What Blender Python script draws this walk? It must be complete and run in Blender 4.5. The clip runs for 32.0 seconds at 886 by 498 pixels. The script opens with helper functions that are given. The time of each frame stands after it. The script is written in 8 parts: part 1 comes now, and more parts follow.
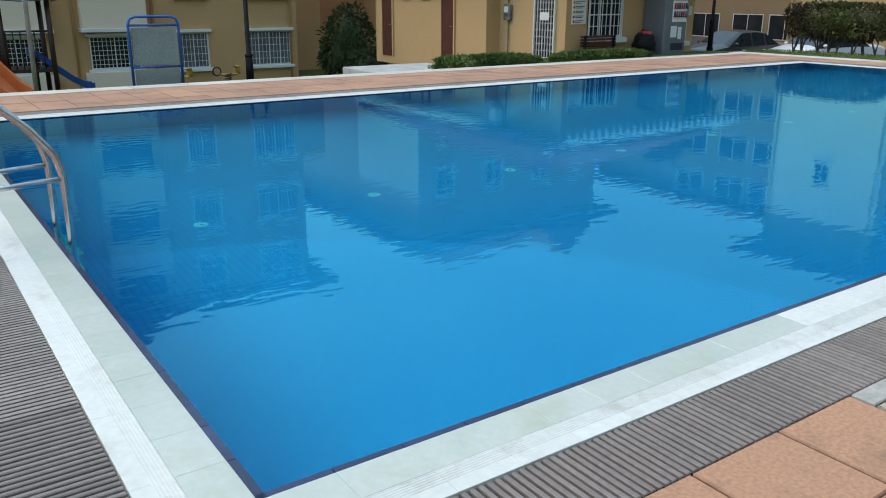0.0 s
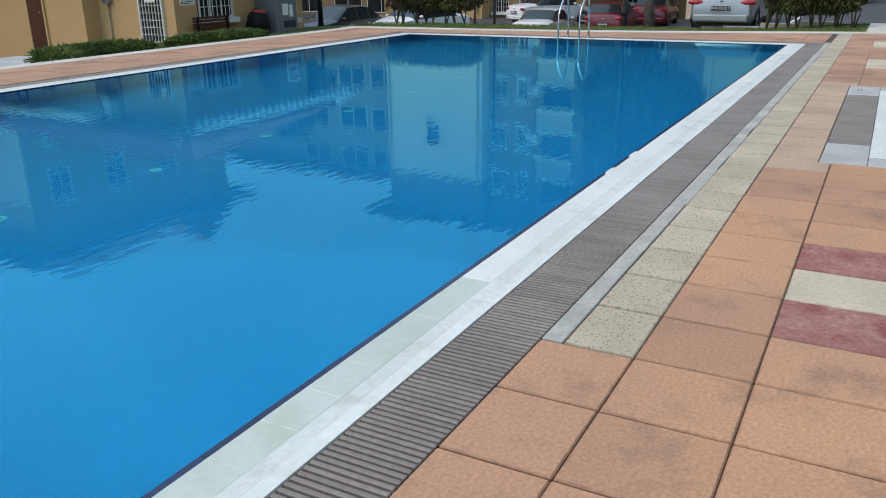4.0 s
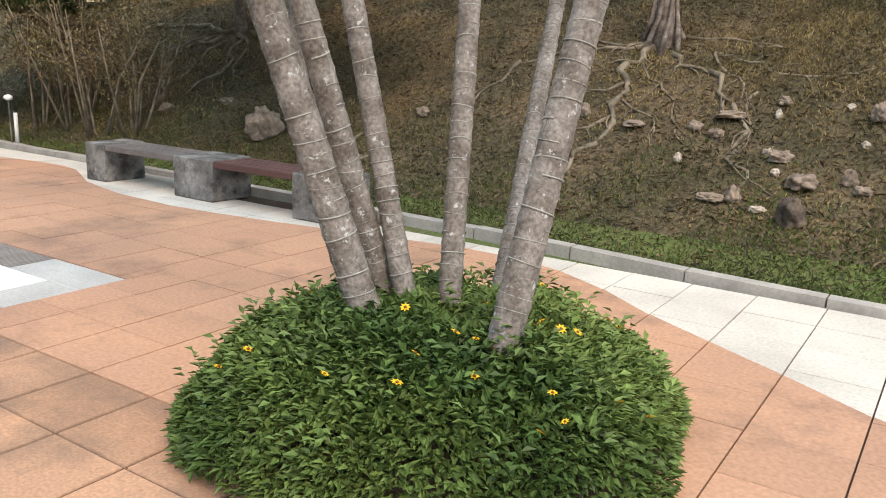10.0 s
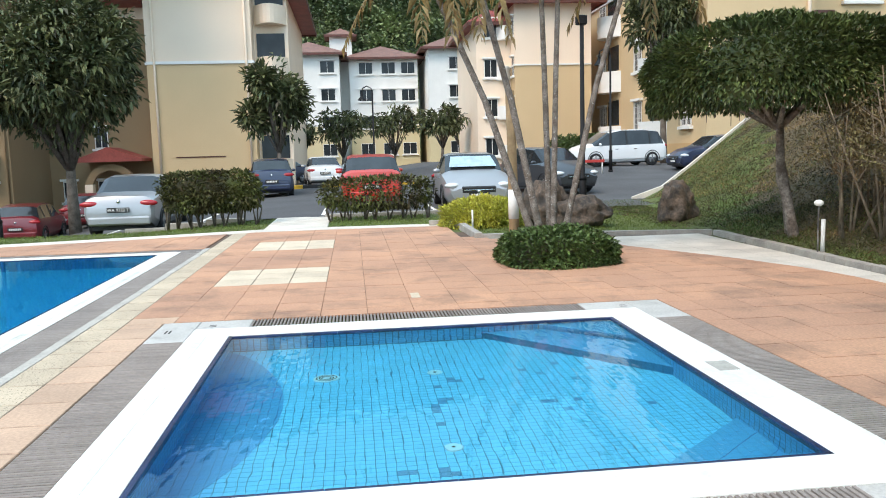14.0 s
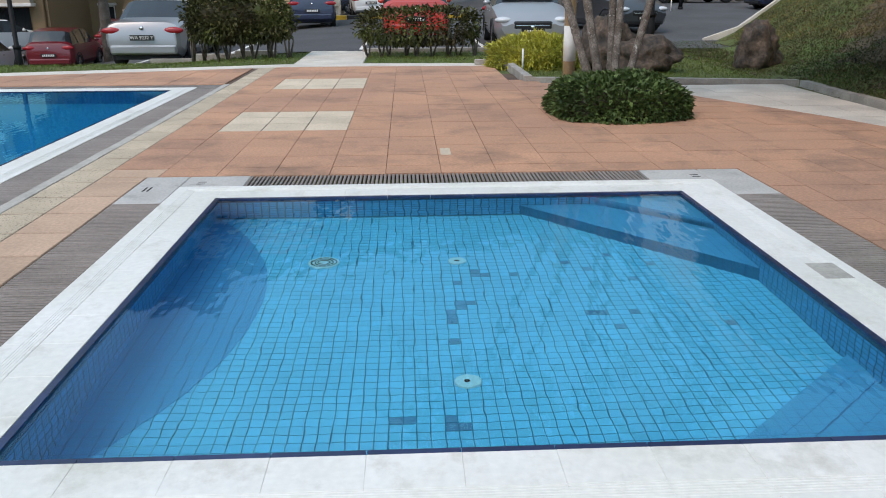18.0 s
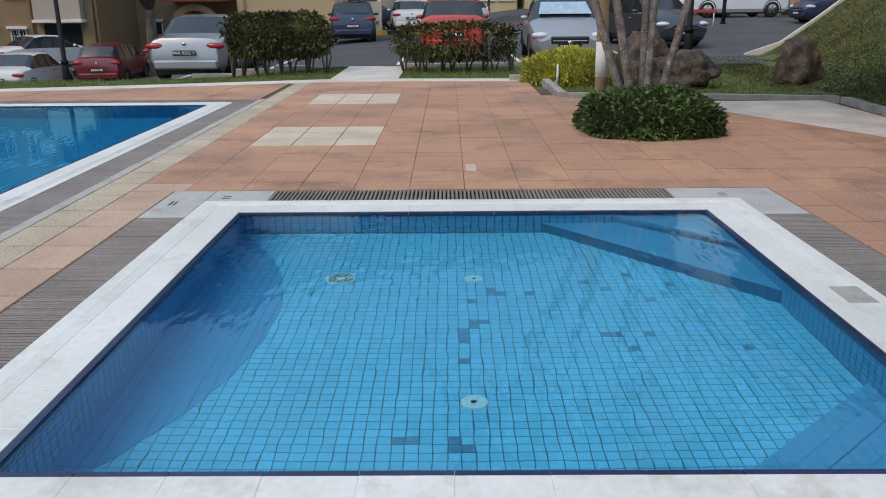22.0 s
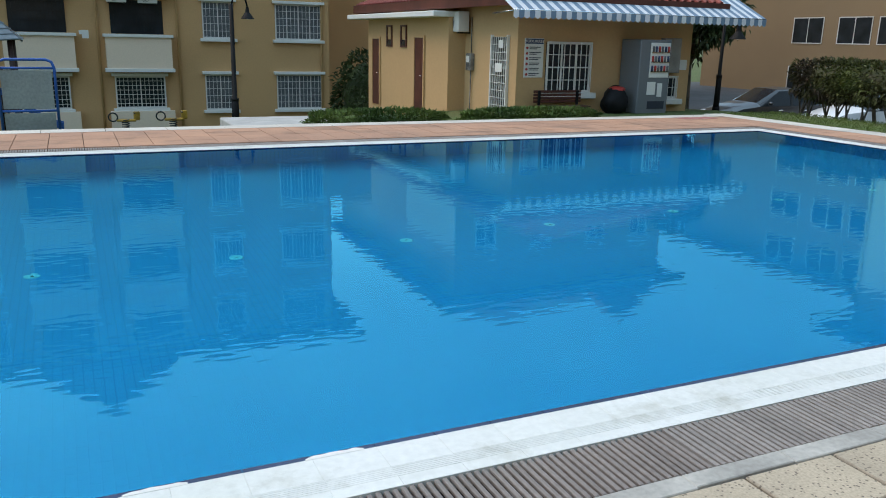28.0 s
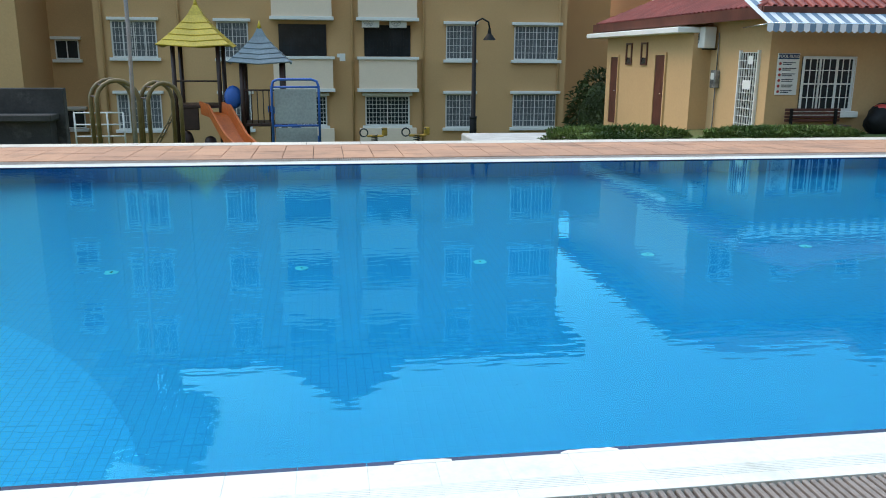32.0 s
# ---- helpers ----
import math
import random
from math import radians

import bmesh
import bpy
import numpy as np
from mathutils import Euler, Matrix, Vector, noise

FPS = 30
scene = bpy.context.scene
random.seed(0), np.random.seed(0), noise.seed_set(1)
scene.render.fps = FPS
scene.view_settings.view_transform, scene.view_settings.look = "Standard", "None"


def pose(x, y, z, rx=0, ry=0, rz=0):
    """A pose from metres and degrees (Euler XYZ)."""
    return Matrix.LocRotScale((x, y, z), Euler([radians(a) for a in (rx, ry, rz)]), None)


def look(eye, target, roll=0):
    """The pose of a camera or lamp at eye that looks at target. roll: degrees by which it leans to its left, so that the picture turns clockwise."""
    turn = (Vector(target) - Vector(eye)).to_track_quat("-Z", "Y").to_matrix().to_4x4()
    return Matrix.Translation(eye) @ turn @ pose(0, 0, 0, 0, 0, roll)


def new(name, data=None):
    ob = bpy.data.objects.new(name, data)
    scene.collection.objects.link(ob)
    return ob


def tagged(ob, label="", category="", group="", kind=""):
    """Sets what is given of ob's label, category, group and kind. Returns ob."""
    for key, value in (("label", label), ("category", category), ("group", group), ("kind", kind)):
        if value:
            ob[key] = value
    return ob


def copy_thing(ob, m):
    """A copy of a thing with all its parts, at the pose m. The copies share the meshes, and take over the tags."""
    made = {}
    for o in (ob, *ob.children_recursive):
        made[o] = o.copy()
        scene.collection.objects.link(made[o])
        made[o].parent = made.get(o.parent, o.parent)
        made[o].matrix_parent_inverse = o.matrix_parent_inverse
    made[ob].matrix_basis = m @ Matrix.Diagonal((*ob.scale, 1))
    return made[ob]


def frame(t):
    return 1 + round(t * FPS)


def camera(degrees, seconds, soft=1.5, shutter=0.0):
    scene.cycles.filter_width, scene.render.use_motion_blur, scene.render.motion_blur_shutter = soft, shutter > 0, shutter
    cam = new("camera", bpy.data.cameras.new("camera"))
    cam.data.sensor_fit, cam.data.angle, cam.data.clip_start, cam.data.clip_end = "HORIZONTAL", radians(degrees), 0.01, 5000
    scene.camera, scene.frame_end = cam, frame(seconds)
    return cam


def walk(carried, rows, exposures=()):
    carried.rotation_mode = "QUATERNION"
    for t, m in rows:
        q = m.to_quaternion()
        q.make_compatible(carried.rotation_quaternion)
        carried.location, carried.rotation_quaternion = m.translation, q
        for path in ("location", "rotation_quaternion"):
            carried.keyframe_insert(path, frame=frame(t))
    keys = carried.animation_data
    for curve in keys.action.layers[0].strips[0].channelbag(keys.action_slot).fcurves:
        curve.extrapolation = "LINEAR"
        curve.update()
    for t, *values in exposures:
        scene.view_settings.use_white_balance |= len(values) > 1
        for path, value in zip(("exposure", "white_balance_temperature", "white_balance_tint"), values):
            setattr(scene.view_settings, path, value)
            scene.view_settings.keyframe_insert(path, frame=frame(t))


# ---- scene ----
cam = camera(57.94, 32.0, soft=1.0)
# seconds, eye, target, roll
PATH = [
    (0, (-1.043, -1.882, 1.357), (0.047, -0.318, 0.753), 0.3),
    (0.5, (-1.078, -1.795, 1.379), (0.004, -0.227, 0.773), 0.0),
    (1, (-1.066, -1.645, 1.342), (0.084, -0.11, 0.773), -0.2),
    (1.5, (-1.117, -1.63, 1.331), (0.143, -0.2, 0.724), 1.6),
    (2, (-1.175, -1.577, 1.37), (0.199, -0.243, 0.793), 0.4),
    (2.5, (-1.191, -1.569, 1.346), (0.233, -0.296, 0.752), -0.7),
    (4.5, (-1.074, -1.697, 1.453), (0.704, -1.035, 0.82), 0.2),
    (5, (-0.889, -1.735, 1.491), (0.999, -1.385, 0.932), 1.4),
    (5.5, (-0.705, -1.848, 1.512), (1.242, -1.792, 1.057), 1.4),
    (6, (-0.45, -1.887, 1.511), (1.495, -2.005, 1.061), -1.6),
    (6.5, (-0.239, -1.997, 1.517), (1.695, -2.263, 1.079), -1.6),
    (7, (0.009, -2.183, 1.525), (1.934, -2.652, 1.256), 1.9),
    (7.5, (0.291, -2.327, 1.527), (2.171, -2.965, 1.285), 0.6),
    (8, (0.406, -2.45, 1.588), (2.146, -3.405, 1.343), 0.3),
    (8.5, (0.545, -2.658, 1.571), (2.176, -3.796, 1.352), 1.0),
    (9, (0.657, -2.873, 1.525), (2.023, -4.308, 1.249), 0.0),
    (9.5, (0.875, -2.887, 1.494), (1.938, -4.537, 1.115), 0.7),
    (10, (1.01, -2.895, 1.482), (2.074, -4.523, 1.015), 2.3),
    (10.5, (1.115, -2.957, 1.511), (2.263, -4.579, 1.285), 0.9),
    (11, (1.198, -2.992, 1.549), (2.511, -4.495, 1.427), 1.3),
    (11.5, (1.46, -2.96, 1.582), (2.944, -4.294, 1.445), 1.0),
    (12, (1.696, -2.912, 1.579), (3.471, -3.819, 1.411), -1.8),
    (12.5, (2.029, -2.994, 1.577), (3.938, -3.567, 1.416), -2.3),
    (13, (2.211, -3.069, 1.513), (4.165, -3.489, 1.438), -0.2),
    (13.5, (2.482, -3.043, 1.481), (4.462, -3.287, 1.34), 0.0),
    (14, (2.721, -3.072, 1.454), (4.695, -3.29, 1.217), -1.6),
    (14.5, (2.961, -3.17, 1.417), (4.922, -3.334, 1.062), 0.8),
    (16.5, (3.675, -3.354, 1.413), (5.628, -3.431, 0.99), 0.1),
    (17, (3.752, -3.372, 1.408), (5.7, -3.483, 0.971), 0.3),
    (17.5, (3.834, -3.35, 1.396), (5.755, -3.421, 0.844), 1.2),
    (18, (3.941, -3.34, 1.388), (5.839, -3.423, 0.763), -0.3),
    (18.5, (3.982, -3.345, 1.382), (5.872, -3.445, 0.736), -1.8),
    (19, (3.982, -3.366, 1.393), (5.884, -3.444, 0.778), -0.4),
    (19.5, (3.974, -3.423, 1.414), (5.877, -3.488, 0.8), -0.4),
    (20, (3.958, -3.469, 1.401), (5.872, -3.477, 0.822), 0.4),
    (20.5, (3.961, -3.48, 1.404), (5.879, -3.453, 0.84), -0.5),
    (21, (3.948, -3.496, 1.414), (5.87, -3.471, 0.86), -0.2),
    (21.5, (3.941, -3.505, 1.416), (5.864, -3.523, 0.867), -1.1),
    (22, (3.961, -3.48, 1.402), (5.872, -3.463, 0.81), -0.5),
    (22.5, (3.952, -3.474, 1.397), (5.851, -3.415, 0.773), -0.8),
    (23, (3.98, -3.438, 1.388), (5.869, -3.337, 0.741), -2.2),
    (23.5, (3.977, -3.363, 1.415), (5.864, -3.118, 0.798), -2.9),
    (24, (4.054, -3.259, 1.427), (5.918, -2.902, 0.797), -3.2),
    (24.5, (4.194, -3.173, 1.407), (5.971, -2.55, 0.733), -2.3),
    (25, (4.43, -3.065, 1.39), (6.088, -2.101, 0.824), -2.5),
    (25.5, (4.471, -3.049, 1.431), (5.993, -1.898, 0.829), -0.7),
    (27.5, (4.289, -2.553, 1.477), (5.331, -0.921, 0.977), 2.3),
    (28, (4.369, -2.554, 1.48), (5.181, -0.798, 0.972), 1.3),
    (28.5, (4.362, -2.349, 1.39), (4.916, -0.495, 0.886), 2.2),
    (29, (4.341, -2.257, 1.418), (4.749, -0.384, 0.85), 4.3),
    (29.5, (4.306, -2.263, 1.381), (4.613, -0.368, 0.821), 2.9),
    (30, (4.29, -2.372, 1.414), (4.554, -0.46, 0.888), 2.4),
    (30.5, (4.291, -2.419, 1.409), (4.464, -0.493, 0.896), 2.3),
    (31, (4.256, -2.464, 1.398), (4.445, -0.54, 0.888), -1.1),
    (31.5, (4.226, -2.468, 1.42), (4.458, -0.54, 0.945), -1.4),
    (32, (4.189, -2.602, 1.422), (4.476, -0.679, 0.954), 0.4),
]
walk(cam, [(t, look(eye, target, roll)) for t, eye, target, roll in PATH],
     exposures=((0.0, -1.1, 6600, 17), (2.5, -1.1, 6550, 18), (5.0, -1.3, 6700, 21), (6.2, -1.12, 6800, 22), (7.5, -0.68, 7000, 20), (9.0, -0.48, 7300, 21), (11.0, -0.28, 7300, 22), (12.0, -0.18, 7150, 19), (13.0, -0.22, 7000, 18), (14.5, -0.5, 6800, 17), (17.0, -0.92, 6900, 21), (18.0, -1.13, 6800, 22), (25.0, -1.35, 6750, 25), (28.0, -1.1, 6600, 18), (29.0, -0.84, 6700, 17), (30.0, -0.76, 6700, 17), (32.0, -0.72, 6600, 18)))

# ---- world, sun ----
world = bpy.data.worlds.new("overcast_sky")
scene.world = world
world.use_nodes = True
wn = world.node_tree.nodes
wl = world.node_tree.links
wn.clear()
w_out = wn.new("ShaderNodeOutputWorld")
w_bg = wn.new("ShaderNodeBackground")
w_sky = wn.new("ShaderNodeTexSky")
w_sky.sky_type = "NISHITA"
w_sky.sun_disc = False
SUN_EL, SUN_ROT = radians(50), radians(312)
w_sky.sun_elevation, w_sky.sun_rotation = SUN_EL, SUN_ROT
w_sky.air_density, w_sky.dust_density, w_sky.ozone_density = 1.0, 1.5, 1.0
# thin cloud over the blue
w_tc = wn.new("ShaderNodeTexCoord")
w_map = wn.new("ShaderNodeMapping")
w_map.inputs["Scale"].default_value = (1, 1, 2.2)
w_noise = wn.new("ShaderNodeTexNoise")
w_noise.inputs["Scale"].default_value = 2.1
w_noise.inputs["Detail"].default_value = 7
w_ramp = wn.new("ShaderNodeValToRGB")
w_ramp.color_ramp.elements[0].position, w_ramp.color_ramp.elements[1].position = 0.36, 0.66
w_ramp.color_ramp.elements[0].color = (0.5, 0.5, 0.5, 1)
w_mix = wn.new("ShaderNodeMixRGB")
w_mix.inputs[2].default_value = (5.7, 9.1, 11.4, 1)
wl.new(w_tc.outputs["Generated"], w_map.inputs[0])
wl.new(w_map.outputs[0], w_noise.inputs["Vector"])
wl.new(w_noise.outputs[0], w_ramp.inputs[0])
wl.new(w_ramp.outputs[0], w_mix.inputs[0])
wl.new(w_sky.outputs[0], w_mix.inputs[1])
# the cloud is brighter towards the hidden sun
w_dot = wn.new("ShaderNodeVectorMath")
w_dot.operation = "DOT_PRODUCT"
w_dot.inputs[1].default_value = (math.sin(SUN_ROT) * math.cos(SUN_EL), math.cos(SUN_ROT) * math.cos(SUN_EL), math.sin(SUN_EL))
w_glow = wn.new("ShaderNodeMapRange")
w_glow.inputs[1].default_value, w_glow.inputs[2].default_value = -0.5, 1.0
w_glow.inputs[3].default_value, w_glow.inputs[4].default_value = 0.45, 3.4
w_mul = wn.new("ShaderNodeMixRGB")
w_mul.blend_type = "MULTIPLY"
w_mul.inputs[0].default_value = 1.0
wl.new(w_tc.outputs["Generated"], w_dot.inputs[0])
wl.new(w_dot.outputs["Value"], w_glow.inputs[0])
wl.new(w_mix.outputs[0], w_mul.inputs[1])
wl.new(w_glow.outputs[0], w_mul.inputs[2])
wl.new(w_mul.outputs[0], w_bg.inputs[0])
w_bg.inputs[1].default_value = 0.115
wl.new(w_bg.outputs[0], w_out.inputs[0])

sun = new("sun", bpy.data.lights.new("sun", "SUN"))
sun.data.energy, sun.data.angle, sun.data.color = 3.2, radians(30), (1.0, 0.81, 0.61)
sun_dir = Vector((math.sin(SUN_ROT) * math.cos(SUN_EL), math.cos(SUN_ROT) * math.cos(SUN_EL), math.sin(SUN_EL)))
sun.matrix_world = look(sun_dir * 50, (0, 0, 0))

# ---- materials ----
def rgb(*c):
    return (*c, 1.0)


def surf(name, col, rough=0.7, col2=None, scale=3.0, amount=0.35, grain=60.0, grain_amount=0.12, bump=0.15, metal=0.0,
         spread=0.0, island=False, spec=0.5, stains=None, coat=0.0):
    """A Principled surface: two colours mixed by broad patches, fine grain over it, relief, and a spread from piece to piece."""
    m = bpy.data.materials.new(name)
    m.use_nodes = True
    nt = m.node_tree
    n, l = nt.nodes, nt.links
    b = n["Principled BSDF"]
    geo = n.new("ShaderNodeNewGeometry")
    big, small = n.new("ShaderNodeTexNoise"), n.new("ShaderNodeTexNoise")
    for t, s, d in ((big, scale, 4.0), (small, grain, 3.0)):
        t.inputs["Scale"].default_value, t.inputs["Detail"].default_value = s, d
        l.new(geo.outputs["Position"], t.inputs["Vector"])
    ramp = n.new("ShaderNodeMapRange")
    ramp.inputs[1].default_value, ramp.inputs[2].default_value = 0.35, 0.65
    l.new(big.outputs[0], ramp.inputs[0])
    mix = n.new("ShaderNodeMixRGB")
    c2 = col2 or tuple(v * (1 - amount) for v in col)
    mix.inputs[1].default_value, mix.inputs[2].default_value = rgb(*col), rgb(*c2)
    l.new(ramp.outputs[0], mix.inputs[0])
    hsv = n.new("ShaderNodeHueSaturation")
    l.new(mix.outputs[0], hsv.inputs["Color"])
    val = n.new("ShaderNodeMapRange")
    val.inputs[1].default_value, val.inputs[2].default_value = 0.3, 0.7
    val.inputs[3].default_value, val.inputs[4].default_value = 1 - grain_amount, 1 + grain_amount
    l.new(small.outputs[0], val.inputs[0])
    last = val.outputs[0]
    if spread:
        info = n.new("ShaderNodeObjectInfo") if not island else geo
        rnd = info.outputs["Random"] if not island else geo.outputs["Random Per Island"]
        sp = n.new("ShaderNodeMapRange")
        sp.inputs[3].default_value, sp.inputs[4].default_value = 1 - spread, 1 + spread
        l.new(rnd, sp.inputs[0])
        mul = n.new("ShaderNodeMath")
        mul.operation = "MULTIPLY"
        l.new(sp.outputs[0], mul.inputs[0])
        l.new(last, mul.inputs[1])
        last = mul.outputs[0]
    l.new(last, hsv.inputs["Value"])
    out = hsv.outputs[0]
    if stains:
        s_col, s_scale, s_lo, s_hi = stains
        st = n.new("ShaderNodeTexNoise")
        st.inputs["Scale"].default_value, st.inputs["Detail"].default_value, st.inputs["Roughness"].default_value = s_scale, 6, 0.7
        l.new(geo.outputs["Position"], st.inputs["Vector"])
        sr = n.new("ShaderNodeMapRange")
        sr.inputs[1].default_value, sr.inputs[2].default_value = s_lo, s_hi
        l.new(st.outputs[0], sr.inputs[0])
        sm = n.new("ShaderNodeMixRGB")
        sm.inputs[2].default_value = rgb(*s_col)
        l.new(sr.outputs[0], sm.inputs[0])
        l.new(out, sm.inputs[1])
        out = sm.outputs[0]
    l.new(out, b.inputs["Base Color"])
    b.inputs["Roughness"].default_value, b.inputs["Metallic"].default_value = rough, metal
    b.inputs["Specular IOR Level"].default_value = spec
    b.inputs["Coat Weight"].default_value = coat
    if coat:
        b.inputs["Coat Roughness"].default_value = 0.04
    if bump:
        bp = n.new("ShaderNodeBump")
        bp.inputs["Strength"].default_value, bp.inputs["Distance"].default_value = bump, 0.4 / grain
        l.new(small.outputs[0], bp.inputs["Height"])
        l.new(bp.outputs[0], b.inputs["Normal"])
    return m


def water_mat(name, ripple, tint, gloss):
    m = bpy.data.materials.new(name)
    m.use_nodes = True
    n, l = m.node_tree.nodes, m.node_tree.links
    n.remove(n["Principled BSDF"])
    refr, glos, fres, mixs = n.new("ShaderNodeBsdfRefraction"), n.new("ShaderNodeBsdfGlossy"), n.new("ShaderNodeFresnel"), n.new("ShaderNodeMixShader")
    refr.inputs["Color"].default_value, glos.inputs["Color"].default_value = rgb(*tint), rgb(*gloss)
    refr.inputs["Roughness"].default_value, glos.inputs["Roughness"].default_value = 0.0, 0.0
    refr.inputs["IOR"].default_value, fres.inputs["IOR"].default_value = 1.333, 1.333
    l.new(fres.outputs[0], mixs.inputs[0])
    l.new(refr.outputs[0], mixs.inputs[1])
    l.new(glos.outputs[0], mixs.inputs[2])
    l.new(mixs.outputs[0], n["Material Output"].inputs["Surface"])
    geo, t1, t2 = n.new("ShaderNodeNewGeometry"), n.new("ShaderNodeTexNoise"), n.new("ShaderNodeTexNoise")
    mp = n.new("ShaderNodeMapping")
    mp.inputs["Scale"].default_value = (0.7, 1.7, 1.0)
    l.new(geo.outputs["Position"], mp.inputs[0])
    t1.inputs["Scale"].default_value, t1.inputs["Detail"].default_value = 8.0, 1.0
    t2.inputs["Scale"].default_value, t2.inputs["Detail"].default_value = 0.6, 2
    l.new(mp.outputs[0], t1.inputs["Vector"])
    l.new(mp.outputs[0], t2.inputs["Vector"])
    mul = n.new("ShaderNodeMath")
    mul.operation = "MULTIPLY"
    l.new(t1.outputs[0], mul.inputs[0])
    l.new(t2.outputs[0], mul.inputs[1])
    bp = n.new("ShaderNodeBump")
    bp.inputs["Strength"].default_value, bp.inputs["Distance"].default_value = ripple, 0.02
    l.new(mul.outputs[0], bp.inputs["Height"])
    for nd in (refr, glos, fres):
        l.new(bp.outputs[0], nd.inputs["Normal"])
    return m


def grid_mat(name, col, joint, pitch, ox, oy, rough=0.35, wall=False, jw=0.06, spread=0.12):
    """Small square tiles at a real pitch, with recessed darker joints, laid from an origin."""
    m = bpy.data.materials.new(name)
    m.use_nodes = True
    n, l = m.node_tree.nodes, m.node_tree.links
    b = n["Principled BSDF"]
    geo = n.new("ShaderNodeNewGeometry")
    br = n.new("ShaderNodeTexBrick")
    br.offset, br.squash = 0.0, 1.0
    mp = n.new("ShaderNodeMapping")
    mp.inputs["Location"].default_value = (-ox, -oy, 0)
    if wall == "x":
        mp.inputs["Rotation"].default_value = (radians(-90), 0, 0)
    elif wall == "y":
        mp.inputs["Rotation"].default_value = (0, radians(90), 0)
    l.new(geo.outputs["Position"], mp.inputs[0])
    l.new(mp.outputs[0], br.inputs["Vector"])
    br.inputs["Scale"].default_value = 1.0 / pitch
    br.inputs["Brick Width"].default_value, br.inputs["Row Height"].default_value = 1.0, 1.0
    br.inputs["Mortar Size"].default_value, br.inputs["Mortar Smooth"].default_value = jw, 0.1
    br.inputs["Color1"].default_value = rgb(*[v * (1 + spread) for v in col])
    br.inputs["Color2"].default_value = rgb(*[v * (1 - spread) for v in col])
    br.inputs["Mortar"].default_value = rgb(*joint)
    l.new(br.outputs["Color"], b.inputs["Base Color"])
    b.inputs["Roughness"].default_value = rough
    bp = n.new("ShaderNodeBump")
    bp.invert = True
    bp.inputs["Strength"].default_value, bp.inputs["Distance"].default_value = 0.5, 0.003
    l.new(br.outputs["Fac"], bp.inputs["Height"])
    l.new(bp.outputs[0], b.inputs["Normal"])
    return m


def pebble_mat(name, base, dot, scale):
    m = surf(name, base, rough=0.85, scale=2.0, amount=0.2, grain=90, grain_amount=0.15, bump=0.3, spread=0.08)
    n, l = m.node_tree.nodes, m.node_tree.links
    b = n["Principled BSDF"]
    old = b.inputs["Base Color"].links[0].from_socket
    v = n.new("ShaderNodeTexVoronoi")
    v.inputs["Scale"].default_value = scale
    geo = n.new("ShaderNodeNewGeometry")
    l.new(geo.outputs["Position"], v.inputs["Vector"])
    r = n.new("ShaderNodeMapRange")
    r.inputs[1].default_value, r.inputs[2].default_value = 0.16, 0.30
    r.inputs[3].default_value, r.inputs[4].default_value = 0.9, 0.0
    l.new(v.outputs["Distance"], r.inputs[0])
    mx = n.new("ShaderNodeMixRGB")
    mx.inputs[2].default_value = rgb(*dot)
    l.new(r.outputs[0], mx.inputs[0])
    l.new(old, mx.inputs[1])
    l.new(mx.outputs[0], b.inputs["Base Color"])
    return m


def edge_dirt(m, col=(0.08, 0.055, 0.04), width=0.02, amount=0.42):
    """Grime worn into the rim of each slab, uneven along it."""
    n, l = m.node_tree.nodes, m.node_tree.links
    b = n["Principled BSDF"]
    old = b.inputs["Base Color"].links[0].from_socket
    tc, sep, geo, ns = n.new("ShaderNodeTexCoord"), n.new("ShaderNodeSeparateXYZ"), n.new("ShaderNodeNewGeometry"), n.new("ShaderNodeTexNoise")
    l.new(tc.outputs["Generated"], sep.inputs[0])
    l.new(geo.outputs["Position"], ns.inputs["Vector"])
    ns.inputs["Scale"].default_value, ns.inputs["Detail"].default_value = 9.0, 5.0

    def op(kind, x, y):
        k = n.new("ShaderNodeMath")
        k.operation = kind
        for i, v in enumerate((x, y)):
            if isinstance(v, (int, float)):
                k.inputs[i].default_value = v
            else:
                l.new(v, k.inputs[i])
        return k.outputs[0]
    rim = [op("SUBTRACT", 0.5, op("ABSOLUTE", op("SUBTRACT", sep.outputs[i], 0.5), 0.0)) for i in (0, 1)]
    d = op("MINIMUM", rim[0], rim[1])
    d = op("ADD", d, op("MULTIPLY", op("SUBTRACT", ns.outputs[0], 0.5), width * 2.2))
    r = n.new("ShaderNodeMapRange")
    r.inputs[1].default_value, r.inputs[2].default_value = width * 0.15, width
    r.inputs[3].default_value, r.inputs[4].default_value = amount, 0.0
    l.new(d, r.inputs[0])
    mx = n.new("ShaderNodeMixRGB")
    mx.inputs[2].default_value = rgb(*col)
    l.new(r.outputs[0], mx.inputs[0])
    l.new(old, mx.inputs[1])
    l.new(mx.outputs[0], b.inputs["Base Color"])
    return m


def leaf_mat(name, col, col2, scale=1.2, rough=0.5, shine=0.4, spread=0.35):
    m = surf(name, col, rough=rough, col2=col2, scale=scale, grain=25, grain_amount=0.25, bump=0.0, spread=spread, island=True, spec=shine)
    b = m.node_tree.nodes["Principled BSDF"]
    b.inputs["Subsurface Weight"].default_value = 0.0
    return m


